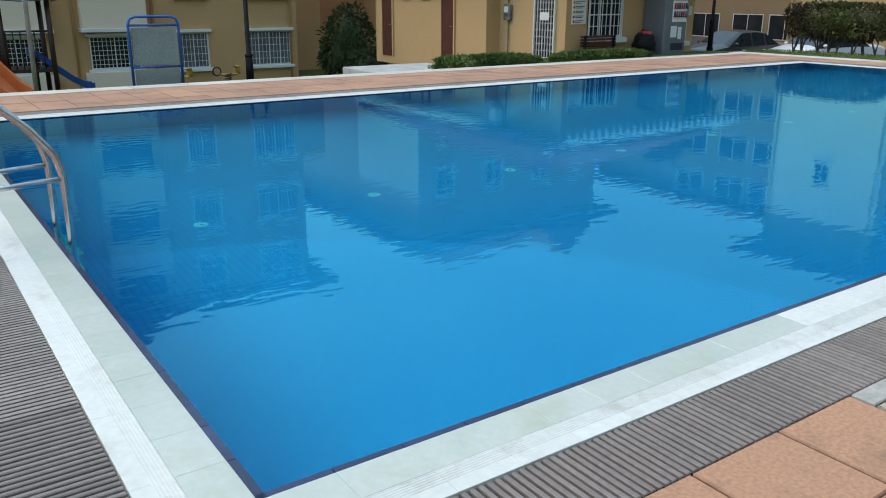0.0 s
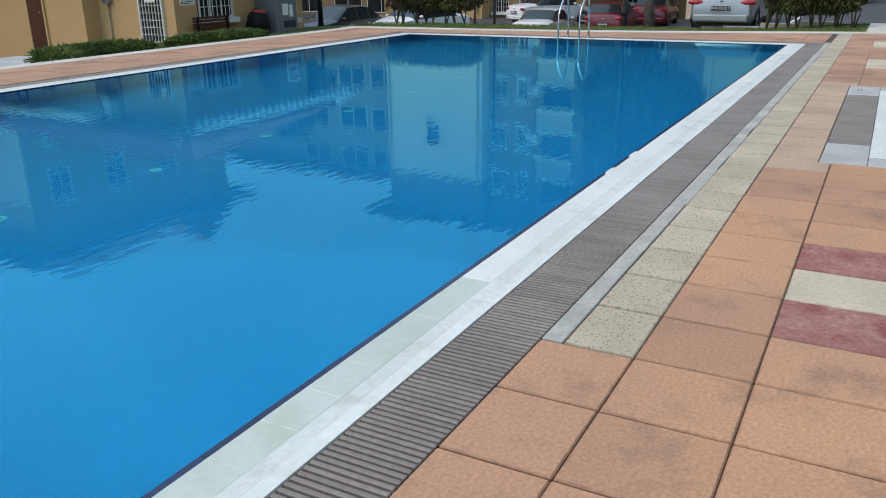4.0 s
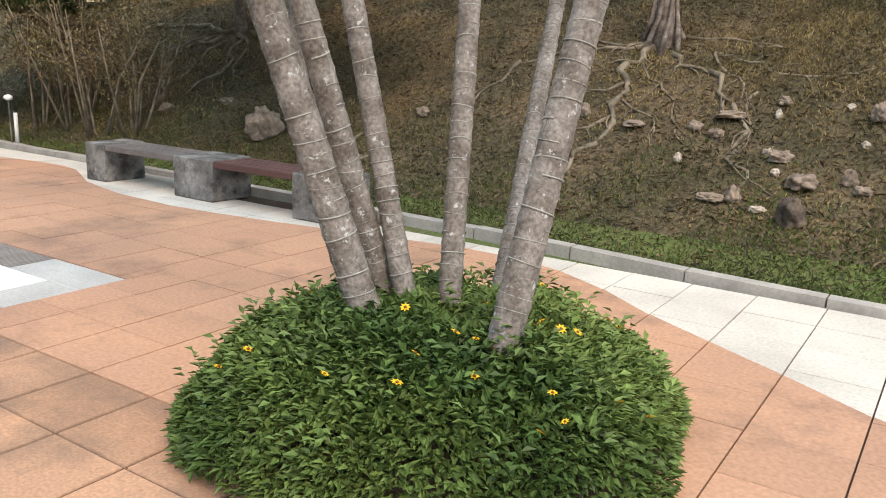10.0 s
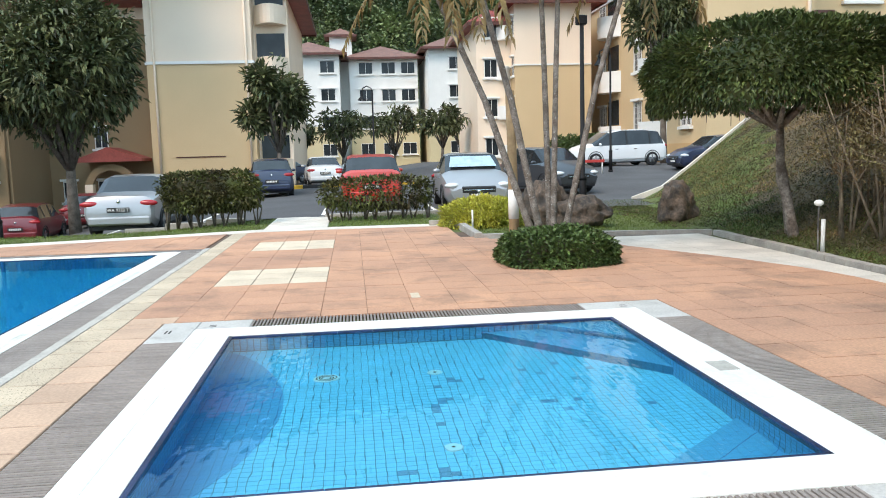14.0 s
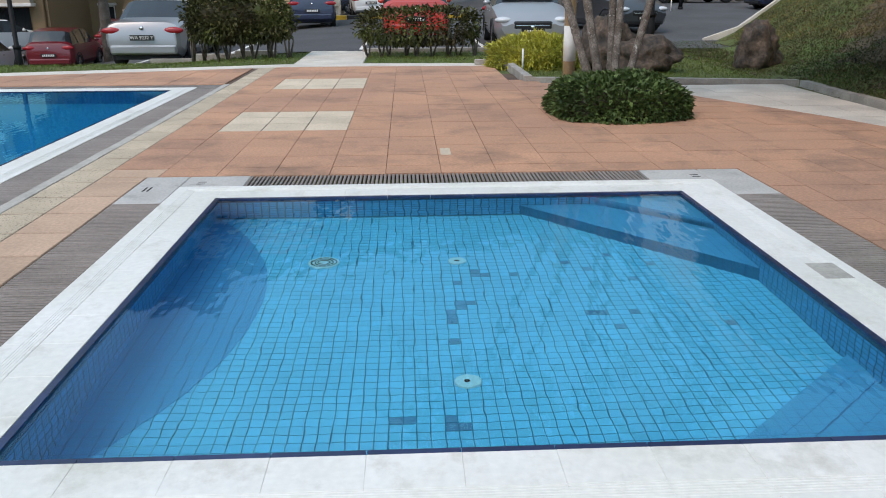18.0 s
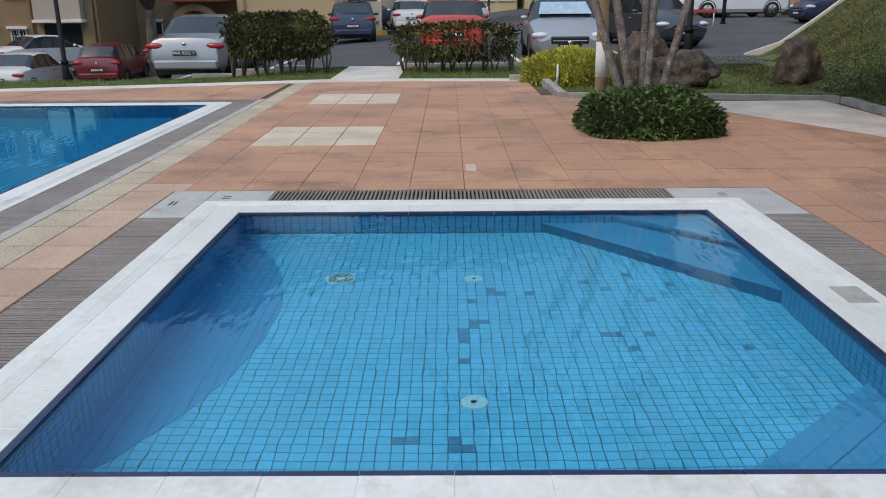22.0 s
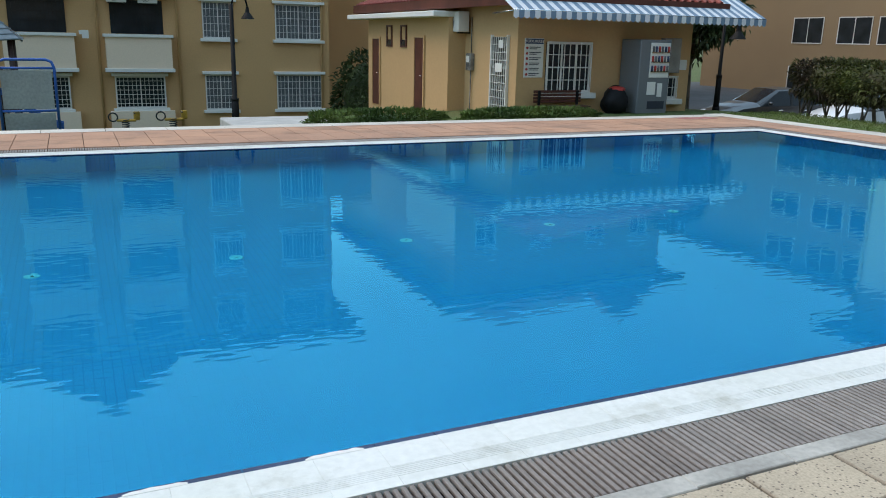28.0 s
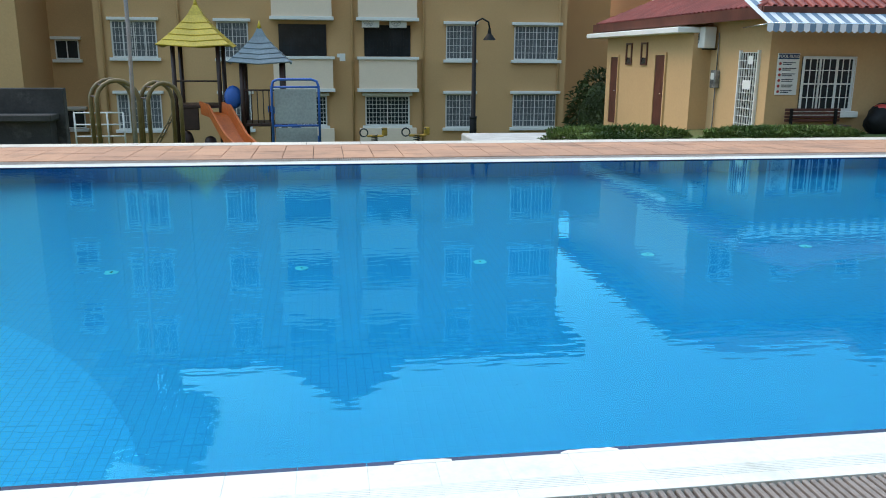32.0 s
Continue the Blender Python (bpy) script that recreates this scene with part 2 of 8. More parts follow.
def plain(name, col, rough=0.5, metal=0.0, spec=0.5):
    m = bpy.data.materials.new(name)
    m.use_nodes = True
    b = m.node_tree.nodes["Principled BSDF"]
    b.inputs["Base Color"].default_value = rgb(*col)
    b.inputs["Roughness"].default_value, b.inputs["Metallic"].default_value = rough, metal
    b.inputs["Specular IOR Level"].default_value = spec
    return m


SLAB = surf("terracotta_slab", (0.59, 0.30, 0.16), rough=0.8, col2=(0.45, 0.24, 0.145), scale=0.6, grain=70, grain_amount=0.17, bump=0.35,
            spread=0.09, stains=((0.13, 0.09, 0.07), 2.1, 0.54, 0.86))
SLAB_OLD = surf("weathered_terracotta_slab", (0.53, 0.28, 0.16), rough=0.85, col2=(0.40, 0.225, 0.14), scale=0.7, grain=70, grain_amount=0.19, bump=0.4,
                spread=0.10, stains=((0.12, 0.085, 0.065), 1.1, 0.42, 0.72))
SLAB_J = surf("terracotta_slab_far", (0.54, 0.29, 0.175), rough=0.8, col2=(0.43, 0.235, 0.15), scale=0.6, grain=45, grain_amount=0.14, bump=0.25,
              spread=0.06, island=True, stains=((0.15, 0.095, 0.07), 1.1, 0.50, 0.80))
SLAB_RED = surf("faded_red_slab", (0.31, 0.085, 0.07), rough=0.75, col2=(0.44, 0.20, 0.165), scale=5, grain=40, grain_amount=0.22, bump=0.2, spread=0.12, stains=((0.50, 0.28, 0.24), 6.0, 0.55, 0.72))
SLAB_CREAM = surf("cream_slab", (0.66, 0.54, 0.40), rough=0.75, scale=2, amount=0.18, grain=40, bump=0.2, spread=0.08)
SLAB_PALE = surf("pale_slab", (0.66, 0.60, 0.52), rough=0.8, scale=1.5, amount=0.2, grain=45, bump=0.2, spread=0.07, island=True)
PEBBLE = pebble_mat("pebbled_slab", (0.56, 0.455, 0.33), (0.15, 0.12, 0.09), 52)
MORTAR = surf("slab_joint", (0.13, 0.08, 0.055), rough=0.95, scale=3, grain=60)
for m_ in (SLAB, SLAB_OLD, SLAB_RED, SLAB_CREAM, PEBBLE):
    edge_dirt(m_)
GREY_CONC = surf("grey_concrete", (0.36, 0.34, 0.32), rough=0.85, scale=2.5, amount=0.3, grain=50, bump=0.3, stains=((0.10, 0.09, 0.08), 1.6, 0.58, 0.8))
BENCH_CONC = surf("bench_concrete", (0.30, 0.28, 0.255), rough=0.85, scale=4, amount=0.5, grain=50, bump=0.35, stains=((0.04, 0.037, 0.035), 4.5, 0.42, 0.62))
PLATE = surf("pale_cast_concrete", (0.50, 0.485, 0.455), rough=0.8, col2=(0.40, 0.385, 0.36), scale=2.5, grain=50, bump=0.25, stains=((0.22, 0.20, 0.18), 3.0, 0.58, 0.8))
COPING_WET = surf("grey_green_coping", (0.50, 0.55, 0.48), rough=0.28, col2=(0.58, 0.61, 0.54), scale=1.6, grain=30, grain_amount=0.04, bump=0.04, spread=0.03,
                  stains=((0.47, 0.49, 0.36), 2.4, 0.52, 0.8))
COPING = surf("white_coping", (0.80, 0.79, 0.75), rough=0.45, col2=(0.71, 0.71, 0.65), scale=1.2, grain=30, grain_amount=0.05, bump=0.05, spread=0.02,
              stains=((0.46, 0.44, 0.36), 3.2, 0.54, 0.82))
# same slats in two tones: near darkened for slat shading, far kept paler
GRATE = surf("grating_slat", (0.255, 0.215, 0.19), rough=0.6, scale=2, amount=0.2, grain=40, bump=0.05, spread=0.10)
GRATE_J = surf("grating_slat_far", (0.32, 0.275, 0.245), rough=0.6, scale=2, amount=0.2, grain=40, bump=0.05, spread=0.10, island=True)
# near-black standing for shade inside gutters, drain holes and plate slots
RECESS_SHADE = plain("recess_shade", (0.025, 0.022, 0.02), 0.9)
NAVY = surf("navy_tile", (0.02, 0.035, 0.10), rough=0.25, scale=3, grain=20, bump=0.02, spread=0.15)
TILE = surf("pool_tile", (0.065, 0.50, 0.78), rough=0.3, scale=2, amount=0.08, grain=30, grain_amount=0.04, bump=0.03, spread=0.06)
TILE_J = surf("pool_tile_far", (0.065, 0.50, 0.78), rough=0.3, scale=2, amount=0.08, grain=30, grain_amount=0.04, bump=0.03, spread=0.06, island=True)
TILE_DK = surf("pool_tile_dark", (0.04, 0.24, 0.44), rough=0.3, scale=2, amount=0.1, grain=30, bump=0.03, spread=0.1)
TILE_BASE = plain("tile_grout", (0.02, 0.17, 0.29), 0.8)
GRASS_G = surf("grass_ground", (0.075, 0.115, 0.022), rough=0.95, col2=(0.10, 0.11, 0.03), scale=0.9, grain=35, grain_amount=0.45, bump=0.6)
EARTH = surf("earth_bank", (0.125, 0.085, 0.045), rough=0.95, col2=(0.055, 0.046, 0.02), scale=1.4, grain=22, grain_amount=0.6, bump=0.9,
             stains=((0.04, 0.032, 0.017), 2.6, 0.52, 0.78))
ASPHALT = surf("asphalt", (0.085, 0.085, 0.088), rough=0.9, scale=0.6, amount=0.25, grain=70, grain_amount=0.2, bump=0.3)
KERB = surf("kerb_concrete", (0.42, 0.385, 0.34), rough=0.9, scale=3, amount=0.3, grain=40, bump=0.3)
WHITE_PAINT = surf("white_paint", (0.78, 0.76, 0.71), rough=0.7, scale=0.7, amount=0.08, grain=30, grain_amount=0.03, bump=0.03)
MUSTARD = surf("mustard_render", (0.60, 0.355, 0.16), rough=0.85, scale=0.25, amount=0.10, grain=18, grain_amount=0.04, bump=0.05)
CREAM_W = surf("cream_render", (0.85, 0.68, 0.52), rough=0.85, scale=0.3, amount=0.06, grain=18, grain_amount=0.03, bump=0.05)
FLAT_Y = surf("butter_yellow_render", (0.78, 0.585, 0.34), rough=0.85, scale=0.4, amount=0.07, grain=18, grain_amount=0.03, bump=0.05)
TERRACE_W = surf("pale_cream_render", (0.86, 0.79, 0.70), rough=0.85, scale=0.3, amount=0.05, grain=18, grain_amount=0.03, bump=0.05)
TAN_W = surf("tan_render", (0.63, 0.455, 0.26), rough=0.85, scale=0.3, amount=0.07, grain=18, grain_amount=0.03, bump=0.05)
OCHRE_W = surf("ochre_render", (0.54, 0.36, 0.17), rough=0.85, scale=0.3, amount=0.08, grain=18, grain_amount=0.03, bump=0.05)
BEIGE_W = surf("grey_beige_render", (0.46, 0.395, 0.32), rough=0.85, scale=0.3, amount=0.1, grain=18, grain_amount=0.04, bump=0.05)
# north-east walls' ochre with overhang shade in its colour; also the porch arch's brown
SHADED_BROWN_W = surf("shaded_ochre_render", (0.29, 0.195, 0.105), rough=0.85, scale=0.3, amount=0.1, grain=18, grain_amount=0.04, bump=0.05)
PALE_W = surf("pale_ochre_render", (0.62, 0.51, 0.30), rough=0.85, scale=0.3, amount=0.1, grain=18, grain_amount=0.04, bump=0.05)
YELLOW_W = surf("pale_yellow_render", (0.60, 0.37, 0.175), rough=0.85, scale=0.4, amount=0.08, grain=18, grain_amount=0.03, bump=0.05)
ROOF = surf("red_roof_tile", (0.30, 0.06, 0.045), rough=0.6, scale=1.5, amount=0.3, grain=10, grain_amount=0.15, bump=0.1, spread=0.12)
ROOF_J = surf("red_roof_tile_far", (0.30, 0.06, 0.045), rough=0.6, scale=1.5, amount=0.3, grain=10, grain_amount=0.15, bump=0.1, spread=0.12, island=True)
ROOF_BR = surf("brown_roof_tile", (0.23, 0.11, 0.08), rough=0.7, scale=1.5, amount=0.3, grain=10, grain_amount=0.15, bump=0.1)
GLASS_W = surf("window_glass", (0.03, 0.036, 0.04), rough=0.12, spec=0.3, scale=1.5, amount=0.4, grain=3, grain_amount=0.3, bump=0.0)
CURTAIN = surf("grey_curtain", (0.14, 0.15, 0.16), rough=0.6, scale=2, amount=0.35, grain=12, grain_amount=0.2, bump=0.1)
FRAME_W = plain("white_frame", (0.72, 0.70, 0.66), 0.5)
BLACK_METAL = surf("black_metal", (0.012, 0.012, 0.013), rough=0.6, spec=0.2, scale=5, grain=30, bump=0.05)
STEEL = surf("brushed_steel", (0.62, 0.62, 0.62), rough=0.22, scale=8, amount=0.15, grain=40, grain_amount=0.05, bump=0.02, metal=1.0)
DOOR_BR = surf("brown_door", (0.12, 0.035, 0.022), rough=0.5, scale=2, grain=20, bump=0.1)
PALM_BARK = surf("palm_bark", (0.25, 0.215, 0.185), rough=0.9, col2=(0.12, 0.095, 0.075), scale=9, grain=60, grain_amount=0.4, bump=0.6,
                 stains=((0.46, 0.45, 0.42), 26, 0.60, 0.66))
BARK = surf("tree_bark", (0.17, 0.14, 0.115), rough=0.95, col2=(0.10, 0.08, 0.06), scale=5, grain=30, grain_amount=0.35, bump=0.6)
PALE_BARK = surf("pale_fig_bark", (0.28, 0.23, 0.19), rough=0.95, col2=(0.12, 0.09, 0.07), scale=7, grain=34, grain_amount=0.4, bump=0.7)
ROOT = surf("pale_root", (0.27, 0.215, 0.15), rough=0.95, col2=(0.095, 0.075, 0.05), scale=6, grain=30, bump=0.4)
LEAF_FIG = leaf_mat("fig_leaf", (0.10, 0.13, 0.038), (0.05, 0.072, 0.022), shine=0.35, spread=0.6)
LEAF_MANGO = leaf_mat("mango_leaf", (0.135, 0.145, 0.06), (0.05, 0.065, 0.025), shine=0.35, spread=0.6)
LEAF_DK = leaf_mat("dark_leaf", (0.07, 0.09, 0.03), (0.036, 0.052, 0.018), shine=0.25)
LEAF_MD = leaf_mat("mid_leaf", (0.075, 0.105, 0.028), (0.04, 0.064, 0.017), shine=0.25)
LEAF_BED = leaf_mat("bed_leaf", (0.15, 0.21, 0.055), (0.055, 0.10, 0.026), shine=0.2)
LEAF_HEDGE = leaf_mat("hedge_leaf", (0.10, 0.115, 0.032), (0.045, 0.03, 0.018), shine=0.2, spread=.6)
LEAF_YEL = leaf_mat("yellow_leaf", (0.52, 0.48, 0.07), (0.34, 0.36, 0.06))
LEAF_PALM = leaf_mat("palm_leaf", (0.12, 0.16, 0.035), (0.22, 0.15, 0.035))
LEAF_DRY = leaf_mat("dry_palm_leaf", (0.26, 0.165, 0.05), (0.20, 0.15, 0.07))
LEAF_GREY = leaf_mat("dull_shrub_leaf", (0.17, 0.155, 0.065), (0.16, 0.105, 0.055), shine=0.2, spread=.6)
ROCK = surf("brown_rock", (0.125, 0.085, 0.058), rough=0.8, col2=(0.032, 0.026, 0.021), scale=5, grain=16, grain_amount=0.4, bump=0.8)


# ---- mesh builder ----
class Mesh:
    """Gathers the corners and faces of one mesh."""

    def __init__(self):
        self.v, self.f, self.smooth = [], [], set()

    def add(self, verts, faces, smooth=False):
        o = len(self.v)
        if smooth:
            self.smooth.update(range(len(self.f), len(self.f) + len(faces)))
        self.v.extend(verts)
        self.f.extend([tuple(i + o for i in f) for f in faces])
        return self

    def box(self, x0, x1, y0, y1, z0, z1, c=0.0, m=None):
        """A box, with its edges chamfered by c; m: a pose that it is put at."""
        cx, cy, cz = (x0 + x1) / 2, (y0 + y1) / 2, (z0 + z1) / 2
        h = (abs(x1 - x0) / 2, abs(y1 - y0) / 2, abs(z1 - z0) / 2)
        if c <= 0:
            vs = [(sx * h[0], sy * h[1], sz * h[2]) for sx in (-1, 1) for sy in (-1, 1) for sz in (-1, 1)]
            fs = [(0, 1, 3, 2), (4, 6, 7, 5), (0, 4, 5, 1), (2, 3, 7, 6), (0, 2, 6, 4), (1, 5, 7, 3)]
        else:
            vs, fs, at = [], [], {}
            c = min(c, min(h) * 0.9)
            for sx in (-1, 1):
                for sy in (-1, 1):
                    for sz in (-1, 1):
                        for a in range(3):
                            s = (sx, sy, sz)
                            at[s, a] = len(vs)
                            vs.append(tuple(s[k] * (h[k] - (0 if k == a else c)) for k in range(3)))
            for a in range(3):
                b, d = (a + 1) % 3, (a + 2) % 3
                for sg in (-1, 1):
                    def s(p, q, r, a=a, b=b, d=d):
                        o = [0, 0, 0]
                        o[a], o[b], o[d] = p, q, r
                        return tuple(o)
                    q = [at[s(sg, i, j), a] for i, j in ((-1, -1), (1, -1), (1, 1), (-1, 1))]
                    fs.append(tuple(q if sg > 0 else q[::-1]))
                    for sg2 in (-1, 1):
                        q = [at[s(sg, sg2, -1), a], at[s(sg, sg2, -1), b], at[s(sg, sg2, 1), b], at[s(sg, sg2, 1), a]]
                        fs.append(tuple(q if sg * sg2 > 0 else q[::-1]))
            for sx in (-1, 1):
                for sy in (-1, 1):
                    for sz in (-1, 1):
                        q = [at[(sx, sy, sz), a] for a in range(3)]
                        fs.append(tuple(q if sx * sy * sz > 0 else q[::-1]))
        vs = [(v[0] + cx, v[1] + cy, v[2] + cz) for v in vs]
        if m is not None:
            vs = [tuple(m @ Vector(v)) for v in vs]
        return self.add(vs, fs)

    def tube(self, pts, radii, n=8, caps=True, smooth=True):
        """A round tube along points; radii: one or one for each point."""
        pts = [Vector(p) for p in pts]
        if not hasattr(radii, "__len__"):
            radii = [radii] * len(pts)
        vs, fs = [], []
        side = None
        for i, p in enumerate(pts):
            d = (pts[min(i + 1, len(pts) - 1)] - pts[max(i - 1, 0)]).normalized()
            if side is None:
                side = d.orthogonal().normalized()
            side = (side - d * side.dot(d)).normalized()
            up = d.cross(side)
            for k in range(n):
                a = 2 * math.pi * k / n
                vs.append(tuple(p + (side * math.cos(a) + up * math.sin(a)) * radii[i]))
        for i in range(len(pts) - 1):
            for k in range(n):
                k2 = (k + 1) % n
                fs.append((i * n + k, i * n + k2, (i + 1) * n + k2, (i + 1) * n + k))
        if caps:
            fs.append(tuple(range(n - 1, -1, -1)))
            fs.append(tuple((len(pts) - 1) * n + k for k in range(n)))
        return self.add(vs, fs, smooth)

    def prism(self, poly, z0, z1):
        """An upright prism on a counter-clockwise outline."""
        n = len(poly)
        vs = [(x, y, z0) for x, y in poly] + [(x, y, z1) for x, y in poly]
        fs = [tuple(range(n - 1, -1, -1)), tuple(range(n, 2 * n))] + [(i, (i + 1) % n, n + (i + 1) % n, n + i) for i in range(n)]
        return self.add(vs, fs)

    def extrude(self, profile, a, b, m=None):
        """A profile of (u, w) swept along x from a to b (u is y, w is z), counter-clockwise seen from +x."""
        n = len(profile)
        vs = [(a, u, w) for u, w in profile] + [(b, u, w) for u, w in profile]
        fs = [tuple(range(n - 1, -1, -1)), tuple(range(n, 2 * n))] + [(i, (i + 1) % n, n + (i + 1) % n, n + i) for i in range(n)]
        if m is not None:
            vs = [tuple(m @ Vector(v)) for v in vs]
        return self.add(vs, fs)

    def quad(self, *p):
        return self.add([tuple(q) for q in p], [tuple(range(len(p)))])

    def blob(self, c, r, n=10, rough=0.2, seed=0, freq=1.3, flat=None):
        """A rounded lump with an uneven surface; r: radii."""
        vs, fs = [], []
        rows, cols = n, 2 * n
        for i in range(rows + 1):
            th = math.pi * i / rows
            for j in range(cols):
                ph = 2 * math.pi * j / cols
                d = Vector((math.sin(th) * math.cos(ph), math.sin(th) * math.sin(ph), math.cos(th)))
                k = 1 + rough * (noise.noise(d * freq + Vector((seed * 7.3, seed * 1.7, 0))) + 0.5 * noise.noise(d * freq * 2.7 + Vector((seed, 3, 0))) + (0.14 * noise.noise(d * freq * 6.5 + Vector((seed, 5, 1))) if rough > .3 else 0))
                z = d.z * r[2] * k
                if flat is not None:
                    z = max(z, flat)
                vs.append((c[0] + d.x * r[0] * k, c[1] + d.y * r[1] * k, c[2] + z))
        for i in range(rows):
            for j in range(cols):
                j2 = (j + 1) % cols
                fs.append((i * cols + j, (i + 1) * cols + j, (i + 1) * cols + j2, i * cols + j2))
        return self.add(vs, fs, True)

    def leaf(self, p, d, up, ln, wd, bend=0.25):
        """One pointed leaf of two folded halves, from p along d."""
        d = d.normalized()
        s = d.cross(up)
        if s.length < 1e-4:
            s = d.orthogonal()
        s.normalize()
        u = s.cross(d)
        a, b = p + d * ln * 0.45, p + d * ln - u * ln * bend
        lf = a + s * wd * 0.5 + u * wd * 0.15
        rt = a - s * wd * 0.5 + u * wd * 0.15
        return self.add([tuple(p), tuple(lf), tuple(b), tuple(rt)], [(0, 2, 1), (0, 3, 2)])

    def tidy(self):
        """Drops corners that no face uses."""
        used = sorted({i for f in self.f for i in f})
        at = {o: n for n, o in enumerate(used)}
        self.v, self.f = [self.v[i] for i in used], [tuple(at[i] for i in f) for f in self.f]
        return self

    def data(self, name, mats):
        me = bpy.data.meshes.new(name)
        me.from_pydata(self.v, [], self.f)
        for m in (mats if isinstance(mats, (list, tuple)) else [mats]):
            me.materials.append(m)
        if self.smooth:
            flags = np.zeros(len(self.f), dtype=bool)
            flags[list(self.smooth)] = True
            me.polygons.foreach_set("use_smooth", flags)
        me.update()
        return me


def part(name, mesh, material, parent=None, label="", kind=""):
    """One mesh object under a thing or under a part."""
    data = mesh.data(name, material) if isinstance(mesh, Mesh) else mesh
    ob = new(name, data)
    if parent is not None:
        ob.parent = parent
    return tagged(ob, label=label, kind=kind)


def thing(name, label, category, at=(0, 0, 0), group="", rz=0.0, kind=""):
    """The Empty of a thing, at its base."""
    ob = new(name)
    ob.empty_display_size = 0.1
    ob.matrix_basis = pose(*at, 0, 0, rz)
    return tagged(ob, label=label, category=category, group=group, kind=kind)


def single(name, mesh, material, label, category, group="", kind="", at=None, rz=0.0):
    """A thing of one mesh."""
    ob = new(name, mesh.data(name, material) if isinstance(mesh, Mesh) else mesh)
    if at is not None:
        ob.matrix_basis = pose(*at, 0, 0, rz)
    return tagged(ob, label=label, category=category, group=group, kind=kind)


def setting(name, mesh, material, label="", category=""):
    return single(name, mesh, material, label, category, kind="structure")


rnd = random.Random(7)

# ---- the plan ----
PX0, PX1, PY0, PY1 = -0.363, 15.62, 0.0, 8.30      # main pool, water edge
KX0, KX1, KY0, KY1 = 6.12, 9.39, -5.28, -2.0    # small pool, water edge
COP, GUT = 0.288, 0.312                          # coping and gutter widths
KCOP, KGUT = 0.335, 0.335
SX, SY, SPX, SPY = 1.192, -1.855, 0.436, 0.436   # slab grid: origin and pitch


def lerp_table(table, x):
    if x <= table[0][0]:
        return table[0][1]
    for (a, u), (b, w) in zip(table, table[1:]):
        if x <= b:
            return u + (w - u) * (x - a) / (b - a)
    return table[-1][1]


def smooth01(t):
    t = max(0.0, min(1.0, t))
    return t * t * (3 - 2 * t)


WAVE = ((-6, -5.9), (0, -6.2), (1.0, -6.6), (1.8, -7.1), (2.46, -7.48), (3.17, -8.02), (3.96, -8.25), (5, -8.1), (6.1, -7.89), (7.2, -7.74), (8.2, -7.8),
        (9.16, -8.03), (9.8, -8.4), (10.5, -8.52), (11.5, -8.35), (12.75, -7.91), (14.24, -7.16), (15.3, -6.85), (16.2, -6.8), (20, -6.8))
KERB_Y = ((-6, -8.2), (2.15, -8.46), (4.2, -8.70), (10.6, -8.88), (15.55, -9.05))
EAST = ((-9.05, 15.5), (-7.3, 15.9), (-5.15, 16.2), (-5.1, 17.0), (-4.85, 19.2), (-2.6, 19.35), (-1.1, 19.3), (2.0, 18.5), (5.0, 17.85), (8.0, 17.6), (11.3, 17.5))


def ground(x, y):
    z = -0.045
    if y > 11.2:
        slope = 0.112 - 0.062 * smooth01((x - 10.5) / 3.0) * (1 - smooth01((y - 16.0) / 7.0))
        z -= slope * min(y - 11.2, 21.5)
    if x > 19.8:
        s = smooth01((x - 19.8) / 2.6)
        z = z * (1 - s) + s * (-0.045 - 1.75 * smooth01((y + 1.5) / 14.5) + 0.5 * smooth01((y - 11.5) / 3.5))
    if x > 26:
        z += 0.045 * min(x - 26, 14) * smooth01((-5.0 - y) / 7.0)
    toe = -9.0 - max(0.0, x - 16) * 0.28
    d = toe - y
    if d > 0 and x < 25.45:
        end = smooth01((x - 17) / 8)
        wide, straight = 5.4 - 1.9 * end, 0.35 + 0.5 * end
        hgt = 2.5 * (straight * min(1, d / wide) + (1 - straight) * smooth01(d / wide))
        hgt += 0.10 * noise.noise(Vector((x * 0.5, y * 0.5, 0))) * min(1, d / 2) * (1 if d < 5.4 else 0)
        z = max(z, z + hgt)
    return z


